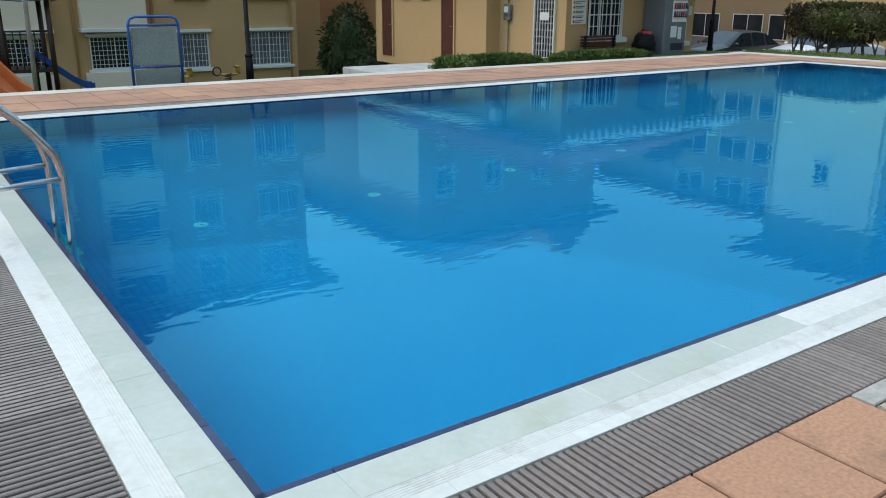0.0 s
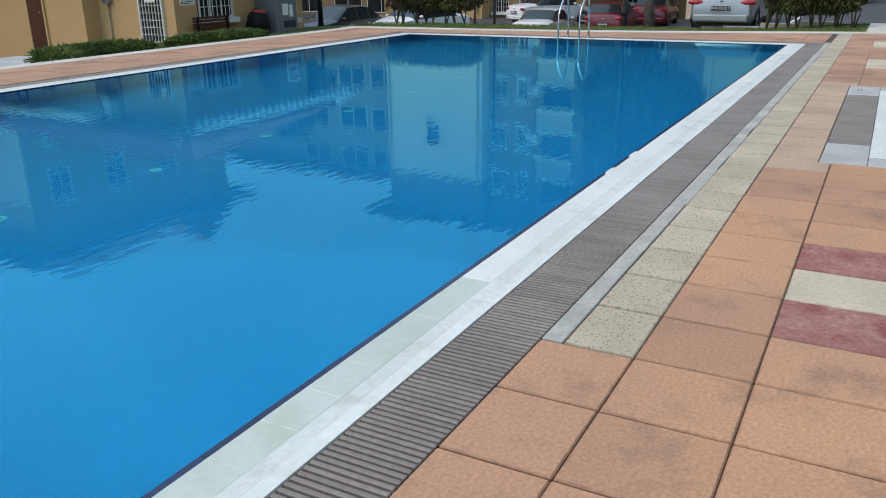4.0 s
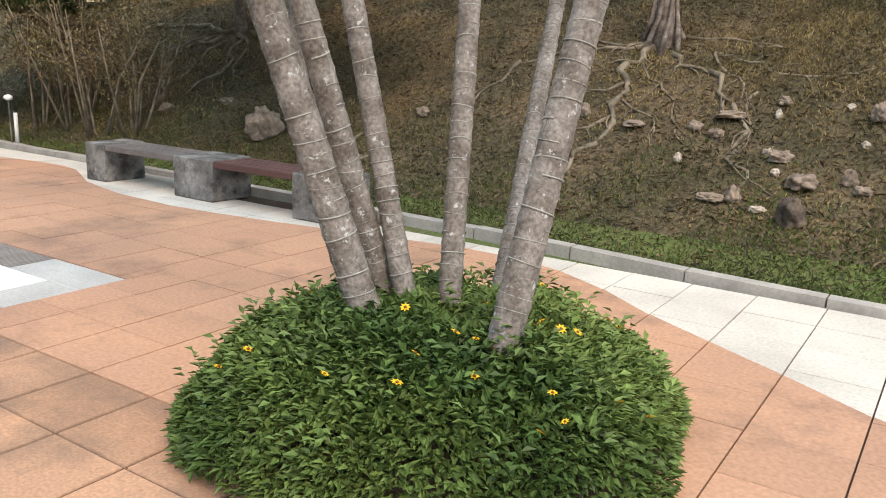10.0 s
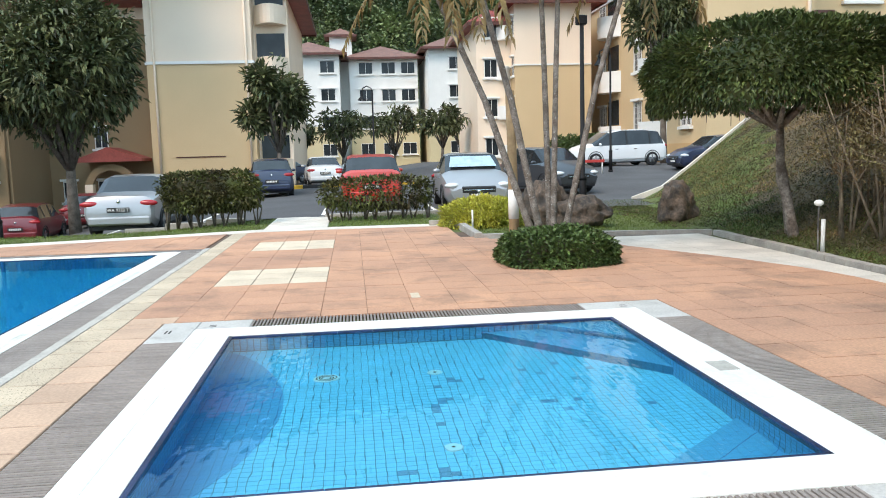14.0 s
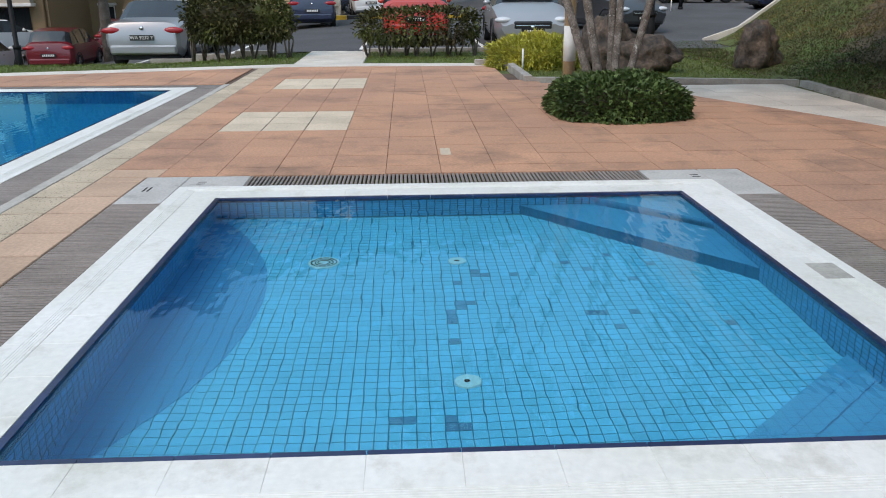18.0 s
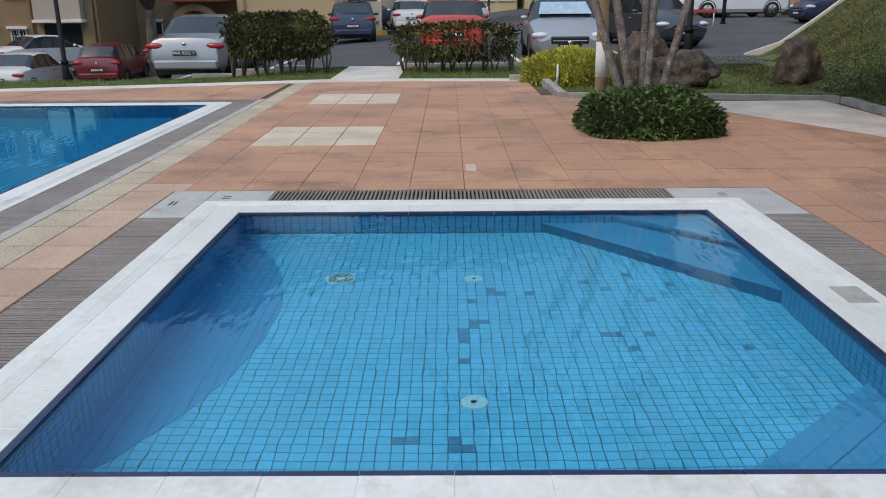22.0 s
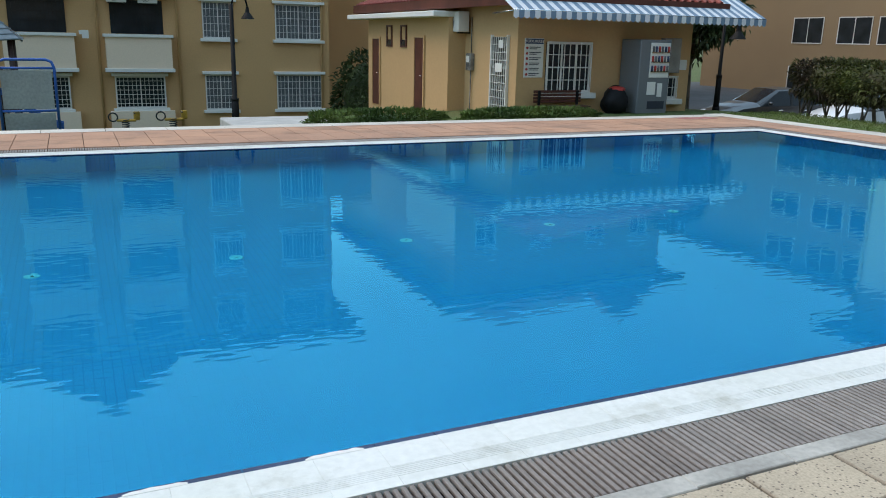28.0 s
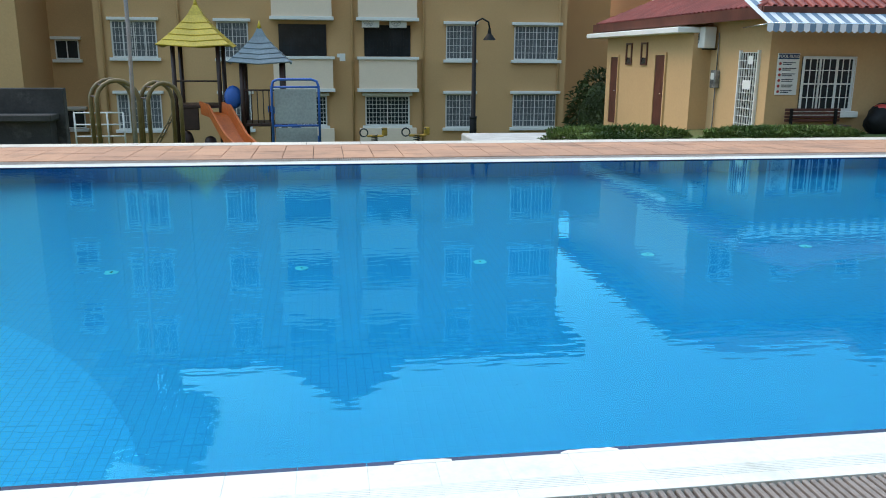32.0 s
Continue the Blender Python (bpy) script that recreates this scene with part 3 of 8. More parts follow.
# ---- ground sheet ----
def ground_sheet():
    xs = [-3000, -900, -300, -120, -60, -30] + list(np.arange(-14, 25.01, 0.5)) + [25.44, 25.46] + list(np.arange(26, 64.1, 1.0)) + [70, 80, 100, 130, 200, 400, 1000, 3000]
    ys = [-3000, -900, -300, -120, -60] + list(np.arange(-34, 46.1, 0.5)) + [60, 90, 140, 300, 1000, 3000]
    vs, fs = [], []
    for y in ys:
        for x in xs:
            z = ground(x, y)
            if (PX0 - 0.9 < x < PX1 + 0.9 and PY0 - 0.9 < y < PY1 + 0.9) or (KX0 - 0.4 < x < KX1 + 0.4 and KY0 - 0.4 < y < KY1 + 0.4):
                z = -3.0
            vs.append((float(x), float(y), z))
    w = len(xs)
    earth = set()
    for j in range(len(ys) - 1):
        for i in range(w - 1):
            cx, cy = (xs[i] + xs[i + 1]) / 2, (ys[j] + ys[j + 1]) / 2
            toe = -9.0 - max(0.0, cx - 16) * 0.28
            if cx < 25.4 and cy < toe - 0.45 - 0.9 * smooth01((cx - 12) / 6) - 1.4 * smooth01((cx - 17) / 5) + 0.5 * noise.noise(Vector((cx, cy, 5))):
                earth.add(len(fs))
            fs.append((j * w + i, j * w + i + 1, (j + 1) * w + i + 1, (j + 1) * w + i))
    m = Mesh().add(vs, fs, True)
    me = m.data("ground", [GRASS_G, EARTH])
    idx = np.zeros(len(fs), dtype=np.int32)
    idx[list(earth)] = 1
    me.polygons.foreach_set("material_index", idx)
    single("ground", me, None, "grass lawn and bare earthen bank round the pool", "ground", kind="structure")


ground_sheet()


def road_sheet():
    m = Mesh()
    xs = [22.7, 23.2, 24.0, 25.0, 25.5] + list(np.arange(26, 70.1, 1.0)) + [80, 100, 140]
    ys = list(np.arange(-40, 46.1, 1.0))
    w = len(xs)
    vs = [(float(x), float(y), (ground(x, y) if x > 25.46 else min(ground(x, y), ground(x, max(y, -9.0)))) + 0.03) for y in ys for x in xs]
    fs = [(j * w + i, j * w + i + 1, (j + 1) * w + i + 1, (j + 1) * w + i) for j in range(len(ys) - 1) for i in range(w - 1)]
    m.add(vs, fs, True)
    setting("road", m, ASPHALT, "grey asphalt car park behind the lawn", "road")


road_sheet()


# ---- deck base, with the pools left open ----
def deck_base():
    m = Mesh()
    z0, z1 = -0.35, -0.016
    xs = [-6.0, PX0 - COP - GUT, PX1 + COP + GUT, 20.0]
    ox0, ox1, oy0, oy1 = PX0 - COP - GUT, PX1 + COP + GUT, PY0 - COP - GUT, PY1 + COP + GUT
    m.box(-6, ox0, -8.3, 11.2, z0, z1)
    m.box(ox0, ox1, oy1, 11.2, z0, z1)
    m.box(ox1, 17.5, oy0, 11.2, z0, z1)
    kx0, kx1, ky0, ky1 = KX0 - KCOP - KGUT, KX1 + KCOP + KGUT, KY0 - KCOP - KGUT, KY1 + KCOP + KGUT
    m.box(ox0, kx0, -8.45, oy0, z0, z1)
    m.box(kx0, kx1, ky1, oy0, z0, z1)
    m.box(kx0, kx1, -8.7, ky0, z0, z1)
    m.box(kx1, 15.6, -8.85, oy0, z0, z1)
    m.box(15.6, 17.5, -5.1, oy0, z0, z1)
    m.box(15.6, 16.0, -8.85, -5.1, z0, z1)
    m.box(17.5, 18.9, -4.9, 0.4, z0, z1)
    setting("deck_base", m, MORTAR, "dark joint bed under the deck slabs", "deck")


deck_base()


# ---- pool shells ----
def pool_shell(name, x0, x1, y0, y1, depth, label, mats):
    root = thing(name, label, "pool", ((x0 + x1) / 2, (y0 + y1) / 2, -depth), kind="structure")
    inv = root.matrix_basis.inverted()

    def sub(nm, box, mat, lab=""):
        part(nm, Mesh().box(*box, m=inv), mat, root, lab)
    t = 0.2
    sub("pool_floor", (x0 - t, x1 + t, y0 - t, y1 + t, -depth - 0.2, -depth), mats[0])
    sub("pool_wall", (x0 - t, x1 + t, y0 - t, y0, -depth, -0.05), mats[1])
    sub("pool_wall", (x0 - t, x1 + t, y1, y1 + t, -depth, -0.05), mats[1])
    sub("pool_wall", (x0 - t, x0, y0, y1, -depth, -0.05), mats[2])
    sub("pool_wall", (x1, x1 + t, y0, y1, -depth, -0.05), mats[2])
    return root, inv


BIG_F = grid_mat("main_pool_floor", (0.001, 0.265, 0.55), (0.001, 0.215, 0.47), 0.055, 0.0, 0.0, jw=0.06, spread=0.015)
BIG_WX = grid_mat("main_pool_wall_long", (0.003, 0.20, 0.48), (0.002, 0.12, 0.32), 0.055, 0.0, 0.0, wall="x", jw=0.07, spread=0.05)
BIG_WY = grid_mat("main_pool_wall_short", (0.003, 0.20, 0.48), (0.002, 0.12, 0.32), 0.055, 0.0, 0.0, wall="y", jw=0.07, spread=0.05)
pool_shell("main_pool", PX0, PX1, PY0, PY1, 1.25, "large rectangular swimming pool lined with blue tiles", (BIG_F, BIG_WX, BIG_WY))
KID_WX = grid_mat("small_pool_wall_long", (0.045, 0.34, 0.60), (0.01, 0.09, 0.18), 0.055, KX0, 0.0, wall="x", jw=0.08)
KID_WY = grid_mat("small_pool_wall_short", (0.045, 0.34, 0.60), (0.01, 0.09, 0.18), 0.055, 0.0, KY0, wall="y", jw=0.08)
KD = 0.50
kid_root, kid_inv = pool_shell("small_pool", KX0, KX1, KY0, KY1, KD, "shallow square wading pool lined with pale blue tiles", (TILE_BASE, KID_WX, KID_WY))


def water(name, x0, x1, y0, y1, label, mat):
    m = Mesh().quad((x0, y0, -0.012), (x1, y0, -0.012), (x1, y1, -0.012), (x0, y1, -0.012))
    ob = setting(name, m, mat, label, "water")
    ob.visible_shadow = False
    return ob


water("water", PX0 - 0.004, PX1 + 0.004, PY0 - 0.004, PY1 + 0.004, "still clear water filling the large pool", water_mat("pool_water", 0.08, (0.20, 0.95, 1.0), (0.34, 1.0, 1.0)))
water("water", KX0 - 0.004, KX1 + 0.004, KY0 - 0.004, KY1 + 0.004, "still clear water filling the small pool", water_mat("small_pool_water", 0.20, (0.80, 0.97, 1.0), (0.8, 0.98, 1.0)))

# ---- buildings ----
def to_wall(x, y, z, rz):
    """A wall's frame: x runs along it to the viewer's right, -y points at the viewer, z up."""
    return pose(x, y, z, 0, 0, rz)


mesh_cache = {}


def cached(key, build, mat):
    if key not in mesh_cache:
        mesh_cache[key] = build().data(key[0], mat)
    return mesh_cache[key]


def lattice(xs, zs, ya, yb):
    """One connected grid of upright and level bars; xs and zs give each bar's two edges."""
    m = Mesh()
    gx, gzz = sorted(v for p in xs for v in p), sorted(v for p in zs for v in p)
    nx, nz = len(gx), len(gzz)
    full = lambda a, b: 0 <= a < nx - 1 and 0 <= b < nz - 1 and (a % 2 == 0 or b % 2 == 0)
    vs = [(x, y, z) for y in (ya, yb) for z in gzz for x in gx]
    q = lambda a, b, k: k * nx * nz + b * nx + a
    fs = []
    for a in range(nx - 1):
        for b in range(nz - 1):
            if not full(a, b):
                continue
            fs.append((q(a, b, 0), q(a + 1, b, 0), q(a + 1, b + 1, 0), q(a, b + 1, 0)))
            fs.append((q(a, b + 1, 1), q(a + 1, b + 1, 1), q(a + 1, b, 1), q(a, b, 1)))
            if not full(a - 1, b):
                fs.append((q(a, b, 0), q(a, b + 1, 0), q(a, b + 1, 1), q(a, b, 1)))
            if not full(a + 1, b):
                fs.append((q(a + 1, b + 1, 0), q(a + 1, b, 0), q(a + 1, b, 1), q(a + 1, b + 1, 1)))
            if not full(a, b - 1):
                fs.append((q(a + 1, b, 0), q(a, b, 0), q(a, b, 1), q(a + 1, b, 1)))
            if not full(a, b + 1):
                fs.append((q(a, b + 1, 0), q(a + 1, b + 1, 0), q(a + 1, b + 1, 1), q(a, b + 1, 1)))
    return m.add(vs, fs)


def window(parent, base, x, z, w, h, cols=3, rows=2, glass=None, sill=True, head=True, grille=0, frame_mat=None, out=0.0):
    """A window on a wall's frame: recess pane, frame with bars, ledges above and below, and a grille."""
    glass, fm = glass or GLASS_W, frame_mat or FRAME_W
    m = base @ pose(x, -out, z)
    key = (round(w, 2), round(h, 2), cols, rows)

    def pane():
        return Mesh().box(0, w, -0.012, 0.02, 0, h)

    def bars():
        return lattice([(0, .05)] + [(w * i / cols - .02, w * i / cols + .02) for i in range(1, cols)] + [(w - .05, w)],
                       [(0, .05)] + [(h * j / rows - .015, h * j / rows + .015) for j in range(1, rows)] + [(h - .05, h)], -.035, -.013)
    win = part("window", cached(("window_frame", *key, fm.name), bars, fm), None, parent)
    win.matrix_basis = m
    part("pane", cached(("pane", round(w, 2), round(h, 2), glass.name), pane, glass), None, win)
    if sill:
        part("sill", cached(("sill", round(w, 2)), lambda: Mesh().box(-.12, w + .12, -.17, .02, -.14, -.01, .01), WHITE_PAINT), None, win)
    if head:
        part("ledge", cached(("ledge", round(w, 2), round(h, 2)), lambda: Mesh().box(-.12, w + .12, -.20, .02, h + .01, h + .13, .01), WHITE_PAINT), None, win)
    if grille:
        def bars2():
            n = max(3, round(w / 0.16))
            k = max(2, round(h / .3)) if grille < 2 else max(2, round(h / .17))
            return lattice([(w * i / n - .008, w * i / n + .008) for i in range(n + 1)], [(h * j / k - .008, h * j / k + .008) for j in range(k + 1)], -.07, -.054)
        part("grille", cached(("grille", *key, grille, fm.name), bars2, fm), None, win)
    return win


def aircon(base, x, z, label="white air conditioner outdoor unit on a wall bracket"):
    t = thing("air_conditioner", label, "air conditioner")
    t.matrix_basis = base @ pose(x, 0, z)
    part("casing", Mesh().box(0, .72, -.36, -.06, 0, .5, .015), FRAME_W, t)
    f = Mesh()
    for r in (.05, .1, .15, .2):
        f.tube([(.27 + r * math.cos(a), -.368, .25 + r * math.sin(a)) for a in np.linspace(0, 2 * math.pi, 17)], .006, 4, False)
    part("fan_grille", f, BLACK_METAL, t)
    part("bracket", Mesh().box(.05, .1, -.36, 0, -.04, -.002).box(.62, .67, -.36, 0, -.04, -.002), BLACK_METAL, t)
    return t


def pipe(parent, base, x, z0, z1, mat, r=.05):
    p = part("downpipe", cached(("downpipe", round(z1 - z0, 2), mat.name, r), lambda: Mesh().tube([(0, -.08, 0), (0, -.08, z1 - z0)], r, 8), mat), None, parent)
    p.matrix_basis = base @ pose(x, 0, z0)


def balcony(parent, base, x, z, w, wall_mat, glass_mat):
    """A shallow balcony: parapet with white ledges, a wide window set above it."""
    b = part("balcony", cached(("balcony", round(w, 2), wall_mat.name), lambda: Mesh().box(0, w, -.45, 0, 0, 1.2), wall_mat), None, parent)
    b.matrix_basis = base @ pose(x, 0, z)
    part("ledge", cached(("balcony_ledge", round(w, 2)), lambda: Mesh().box(-.08, w + .08, -.53, 0, 1.2, 1.32, .01), WHITE_PAINT), None, b)
    part("ledge", cached(("balcony_low_ledge", round(w, 2)), lambda: Mesh().box(-.08, w + .08, -.53, 0, -.14, 0, .01), WHITE_PAINT), None, b)
    part("pane", cached(("balcony_pane", round(w, 2)), lambda: Mesh().box(.25, w - .25, -.03, .01, 1.33, 2.62), glass_mat), None, b)
    part("grille", cached(("balcony_grille", round(w, 2)), lambda: balcony_bars(w), BLACK_METAL), None, b)
    return b


def balcony_bars(w):
    n = max(5, round((w - .5) / .14))
    return lattice([(.242 + (w - .5) * i / n, .258 + (w - .5) * i / n) for i in range(n + 1)], [(z - .01, z + .01) for z in (1.36, 1.75, 2.1, 2.45, 2.6)], -.07, -.05)


def hip_roof(parent, x0, x1, y0, y1, z, rise, over, mat, name="roof", ridge_along="x", ribs=0.0):
    """A hipped tile roof with eaves, a fascia board and rolled tile courses."""
    a0, a1, b0, b1 = x0 - over, x1 + over, y0 - over, y1 + over
    half = min(a1 - a0, b1 - b0) / 2
    if ridge_along == "x":
        r0, r1 = (a0 + half, (b0 + b1) / 2), (a1 - half, (b0 + b1) / 2)
    else:
        r0, r1 = ((a0 + a1) / 2, b0 + half), ((a0 + a1) / 2, b1 - half)
    m = Mesh()
    c = [(a0, b0, z), (a1, b0, z), (a1, b1, z), (a0, b1, z), (*r0, z + rise), (*r1, z + rise)]
    if ridge_along == "x":
        sl = [(0, 1, 5, 4), (1, 2, 5), (2, 3, 4, 5), (3, 0, 4)]
    else:
        sl = [(0, 1, 4), (1, 2, 5, 4), (2, 3, 5), (3, 0, 4, 5)]
    m.add(c + [(x, y, zz - .12) for x, y, zz in c], sl + [(3 + 6, 2 + 6, 1 + 6, 0 + 6)] + [(0, 6, 7, 1), (1, 7, 8, 2), (2, 8, 9, 3), (3, 9, 6, 0)])
    rf = part(name, m, mat, parent)
    part("fascia", Mesh().box(a0 - .03, a1 + .03, b0 - .05, b0 - .004, z - .22, z + .02).box(a0 - .03, a1 + .03, b1 + .004, b1 + .05, z - .22, z + .02)
         .box(a0 - .05, a0 - .004, b0, b1, z - .22, z + .02).box(a1 + .004, a1 + .05, b0, b1, z - .22, z + .02), DOOR_BR, rf, "dark red fascia board")
    if ribs:
        q = Mesh()
        V = [Vector(p) for p in c]
        for f in sl:
            e0, e1 = V[f[0]], V[f[1]]
            top = [V[i] for i in f[2:]]
            n = max(2, int((e1 - e0).length / ribs))
            for i in range(n + 1):
                t = i / n
                p = e0.lerp(e1, t)
                if len(top) == 1:
                    s = min(t, 1 - t) * 2
                    u = (top[0] - (e0 + e1) / 2) * s
                else:
                    L = (e1 - e0).length
                    run = min(t * L, (1 - t) * L) / half
                    s = min(1.0, run)
                    hh = ((top[0] + top[1]) / 2 - (e0 + e1) / 2)
                    u = hh * s
                if u.length > .1:
                    q.tube([p + Vector((0, 0, .01)), p + u + Vector((0, 0, .01))], ribs * .30, 5, False)
        part("tile_roll", q, ROOF_J if mat in (ROOF,) else mat, rf, kind="stuff")
    return rf


# ---- north apartment block ----
nb = thing("apartment_block", "mustard five-storey apartment block with white-ledged windows", "building", (4, 38, -2.5), kind="")
ninv = nb.matrix_basis.inverted()


def at_nb(ob):
    ob.matrix_basis = ninv @ ob.matrix_basis
    return ob


NY, NZ, ST = 32.55, -2.5, 2.92
at_nb(part("wall", Mesh().box(-4.6, 15.1, NY, 46, NZ - .6, 12.0), MUSTARD, nb))
at_nb(part("wall", Mesh().box(-16, -6.9, 30.75, 46, NZ - .6, 16.4), MUSTARD, nb))
at_nb(part("wall", Mesh().box(-6.9, -4.6, 34.35, 46, NZ - .6, 12.0), MUSTARD, nb))
at_nb(part("wall", Mesh().box(15.1, 19, 38, 46, NZ - .6, 7.0), YELLOW_W, nb, "pale yellow recessed wall"))
nbase = ninv @ to_wall(0, NY, 0, 0)
rbase = ninv @ to_wall(0, 34.35, 0, 0)
for s in range(5):
    z = -1.62 + s * ST
    window(nb, nbase, 12.75, z, 2.0, 1.45, 4, 1, CURTAIN, grille=1, frame_mat=FRAME_W)
    window(nb, nbase, 9.75, z, 1.25, 1.45, 2, 1, CURTAIN, grille=1)
    window(nb, nbase, -3.95, z, 1.75, 1.45, 4, 1, CURTAIN, grille=1)
    window(nb, nbase, 0.2, z, 1.25, 1.45, 2, 1, CURTAIN, grille=1)
    window(nb, rbase, -6.7, z - .1, .95, .8, 2, 1, GLASS_W)
    for x in (6.0, 2.45):
        if s == 0:
            w = part("parapet", Mesh().box(x, x + 2.45, NY - .3, NY, NZ + .1, -1.62), CREAM_W, nb)
            at_nb(w)
            window(nb, nbase, x + .25, -1.5, 1.9, 1.25, 2, 1, GLASS_W, grille=2, out=.05)
        else:
            balcony(nb, nbase, x, .07 + (s - 1) * ST, 2.45, CREAM_W, GLASS_W)
for x in (5.75, 8.75, 14.75, -1.3, -4.3):
    pipe(nb, nbase, x, NZ, 11.95, MUSTARD)
hip_roof(nb, -4.6, 15.1, NY, 46, 12.05, 3.0, 1.15, ROOF).matrix_basis = ninv
hip_roof(nb, -16, -6.9, 30.75, 46, 16.45, 2.6, 1.5, ROOF, ridge_along="y").matrix_basis = ninv
at_nb(part("gable", Mesh().extrude([(-7.8, 12.2), (-2.6, 12.2), (-5.2, 14.2)], NY - 1.25, NY + 4, m=pose(0, 0, 0, 0, 0, 90)), ROOF, nb, "small front roof gable"))
for s in range(4):
    for x in (5.9, 7.05):
        if s < 2:
            aircon(to_wall(0, NY, 0, 0), x, 2.58 + s * ST)
nb.matrix_basis = Matrix.Translation((-.25, 0, 0)) @ nb.matrix_basis

# ---- pool house ----
ph = thing("pool_house", "yellow single-storey pool house with a red tile roof and striped awning", "building", (16, 17, -0.6))
pinv = ph.matrix_basis.inverted()


def at_ph(name, mesh, mat, label="", parent=None):
    ob = part(name, mesh, mat, parent or ph, label)
    ob.matrix_basis = pinv if parent is None else ob.matrix_basis
    return ob


at_ph("wall", Mesh().box(13.68, 18.7, 13.8, 16.5, -.6, 2.42), YELLOW_W)
at_ph("wall", Mesh().box(14.2, 18.7, 16.5, 23.2, -.6, 2.42), YELLOW_W)
at_ph("annex_wall", Mesh().box(13.2, 14.2, 16.5, 22.6, -.8, 2.02), YELLOW_W)
at_ph("annex_roof", Mesh().box(12.75, 14.25, 16.45, 23.4, 2.02, 2.16, .015), WHITE_PAINT, "flat white concrete annex roof")
hip_roof(ph, 13.68, 18.7, 13.8, 23.2, 2.44, 1.5, .55, ROOF, ridge_along="y", ribs=.22).matrix_basis = pinv
wbase = pinv @ to_wall(13.2, 0, 0, -90)    # west wall of the annex: along x is -y
for y0, zz in ((22.12, -.56), (18.65, -.5)):
    d = part("door", Mesh().box(0, .62, -.03, .01, 0, 2.0, .006), DOOR_BR, ph, "dark brown wooden door")
    d.matrix_basis = wbase @ pose(-y0, 0, zz)
    part("door_frame", Mesh().box(-.06, 0, -.05, .01, 0, 2.06).box(.62, .68, -.05, .01, 0, 2.06).box(0, .62, -.05, .01, 2.0, 2.06), YELLOW_W, d)
    part("handle", Mesh().tube([(.55, -.03, .98), (.55, -.08, .98), (.46, -.08, .98)], .012, 6), STEEL, d)
for y0 in (20.9, 19.75):
    w = part("louvre_window", Mesh().box(0, .05, -.04, .01, 0, .62).box(.4, .45, -.04, .01, 0, .62).box(.05, .4, -.04, .01, 0, .05).box(.05, .4, -.04, .01, .57, .62), DOOR_BR, ph, "small tilted top-hung window")
    w.matrix_basis = wbase @ pose(-y0, 0, 1.22)
    part("pane", Mesh().box(.03, .42, -.014, .0, .0, .58, m=pose(0, -.03, .03, -14)), GLASS_W, w)
w2 = to_wall(13.68, 0, 0, -90)
gd = part("grille_door", Mesh().box(0, .75, -.02, .01, 0, 1.75), GLASS_W, ph, "white steel grille door")
gd.matrix_basis = pinv @ w2 @ pose(-14.95, 0, -.2)
q = Mesh()
for i in range(8):
    q.box(.75 * i / 7 - .007, .75 * i / 7 + .007, -.06, -.035, 0, 1.75)
for j in range(11):
    q.box(0, .75, -.07, -.05, 1.75 * j / 10 - .007, 1.75 * j / 10 + .007)
q.box(-.04, 0, -.07, 0, 0, 1.8).box(.75, .79, -.07, 0, 0, 1.8)
part("grille", q, FRAME_W, gd)
for bx in ((.25, .6, -.085, -.075, .95, 1.15), (.42, .62, -.085, -.075, 1.5, 1.68)):
    part("notice", Mesh().box(*bx), WHITE_PAINT, gd, "white paper notice")
aircon(w2, -16.9, 1.66, "white air conditioner unit on the pool house wall")
mb = thing("meter_box", "grey electricity meter box on the yellow wall", "meter box")
mb.matrix_basis = w2 @ pose(-16.2, 0, .72)
part("case", Mesh().box(0, .26, -.13, 0, 0, .42, .02), BENCH_CONC, mb)
part("dial", Mesh().box(.05, .21, -.142, -.13, .2, .36, .01), FRAME_W, mb)
part("conduit", Mesh().tube([(.13, -.04, -.002), (.13, -.04, -1.3)], .015, 6).tube([(.13, -.04, .42), (.13, -.04, 1.3)], .015, 6), BENCH_CONC, mb)
sbase = pinv @ to_wall(0, 13.8, 0, 0)
window(ph, sbase, 14.44, .32, 1.22, 1.15, 3, 2, GLASS_W, head=False, grille=1, out=.02)
window(ph, sbase, 17.55, .15, .75, .55, 2, 1, GLASS_W, head=False, grille=1, out=.02)


def text_ob(name, body, size, mat, parent, m, label=""):
    cu = bpy.data.curves.new(name, "FONT")
    cu.body, cu.size, cu.extrude, cu.align_x, cu.align_y = body, size, .002, "CENTER", "CENTER"
    ob = new(name, cu)
    cu.materials.append(mat)
    ob.parent, ob.matrix_basis = parent, m
    return tagged(ob, label=label)


INK = plain("dark_ink", (.03, .035, .05), .6)
SIGN_BLUE = plain("sign_blue", (.04, .06, .13), .5)
SIGN_RED = plain("sign_red", (.5, .05, .04), .5)
sg = thing("rules_sign", "white pool rules board with blue heading on the yellow wall", "sign")
sg.matrix_basis = to_wall(13.86, 13.8, .66, 0)
part("board", Mesh().box(0, .50, -.03, -.004, 0, .88, .004), WHITE_PAINT, sg)
part("heading_bar", Mesh().box(.01, .49, -.034, -.031, .755, .87), SIGN_BLUE, sg)
text_ob("heading_text", "POOL RULES", .085, WHITE_PAINT, sg, pose(.25, -.037, .812, 90))
bars, dots = Mesh(), Mesh()
for k in range(6):
    z = .66 - k * .118
    dots.tube([(.06, -.031, z), (.06, -.035, z)], .032, 12)
    bars.box(.12, .12 + rnd.uniform(.27, .34), -.034, -.031, z + .012, z + .03).box(.12, .12 + rnd.uniform(.18, .33), -.034, -.031, z - .025, z - .007)
part("text_bars", bars, INK, sg)
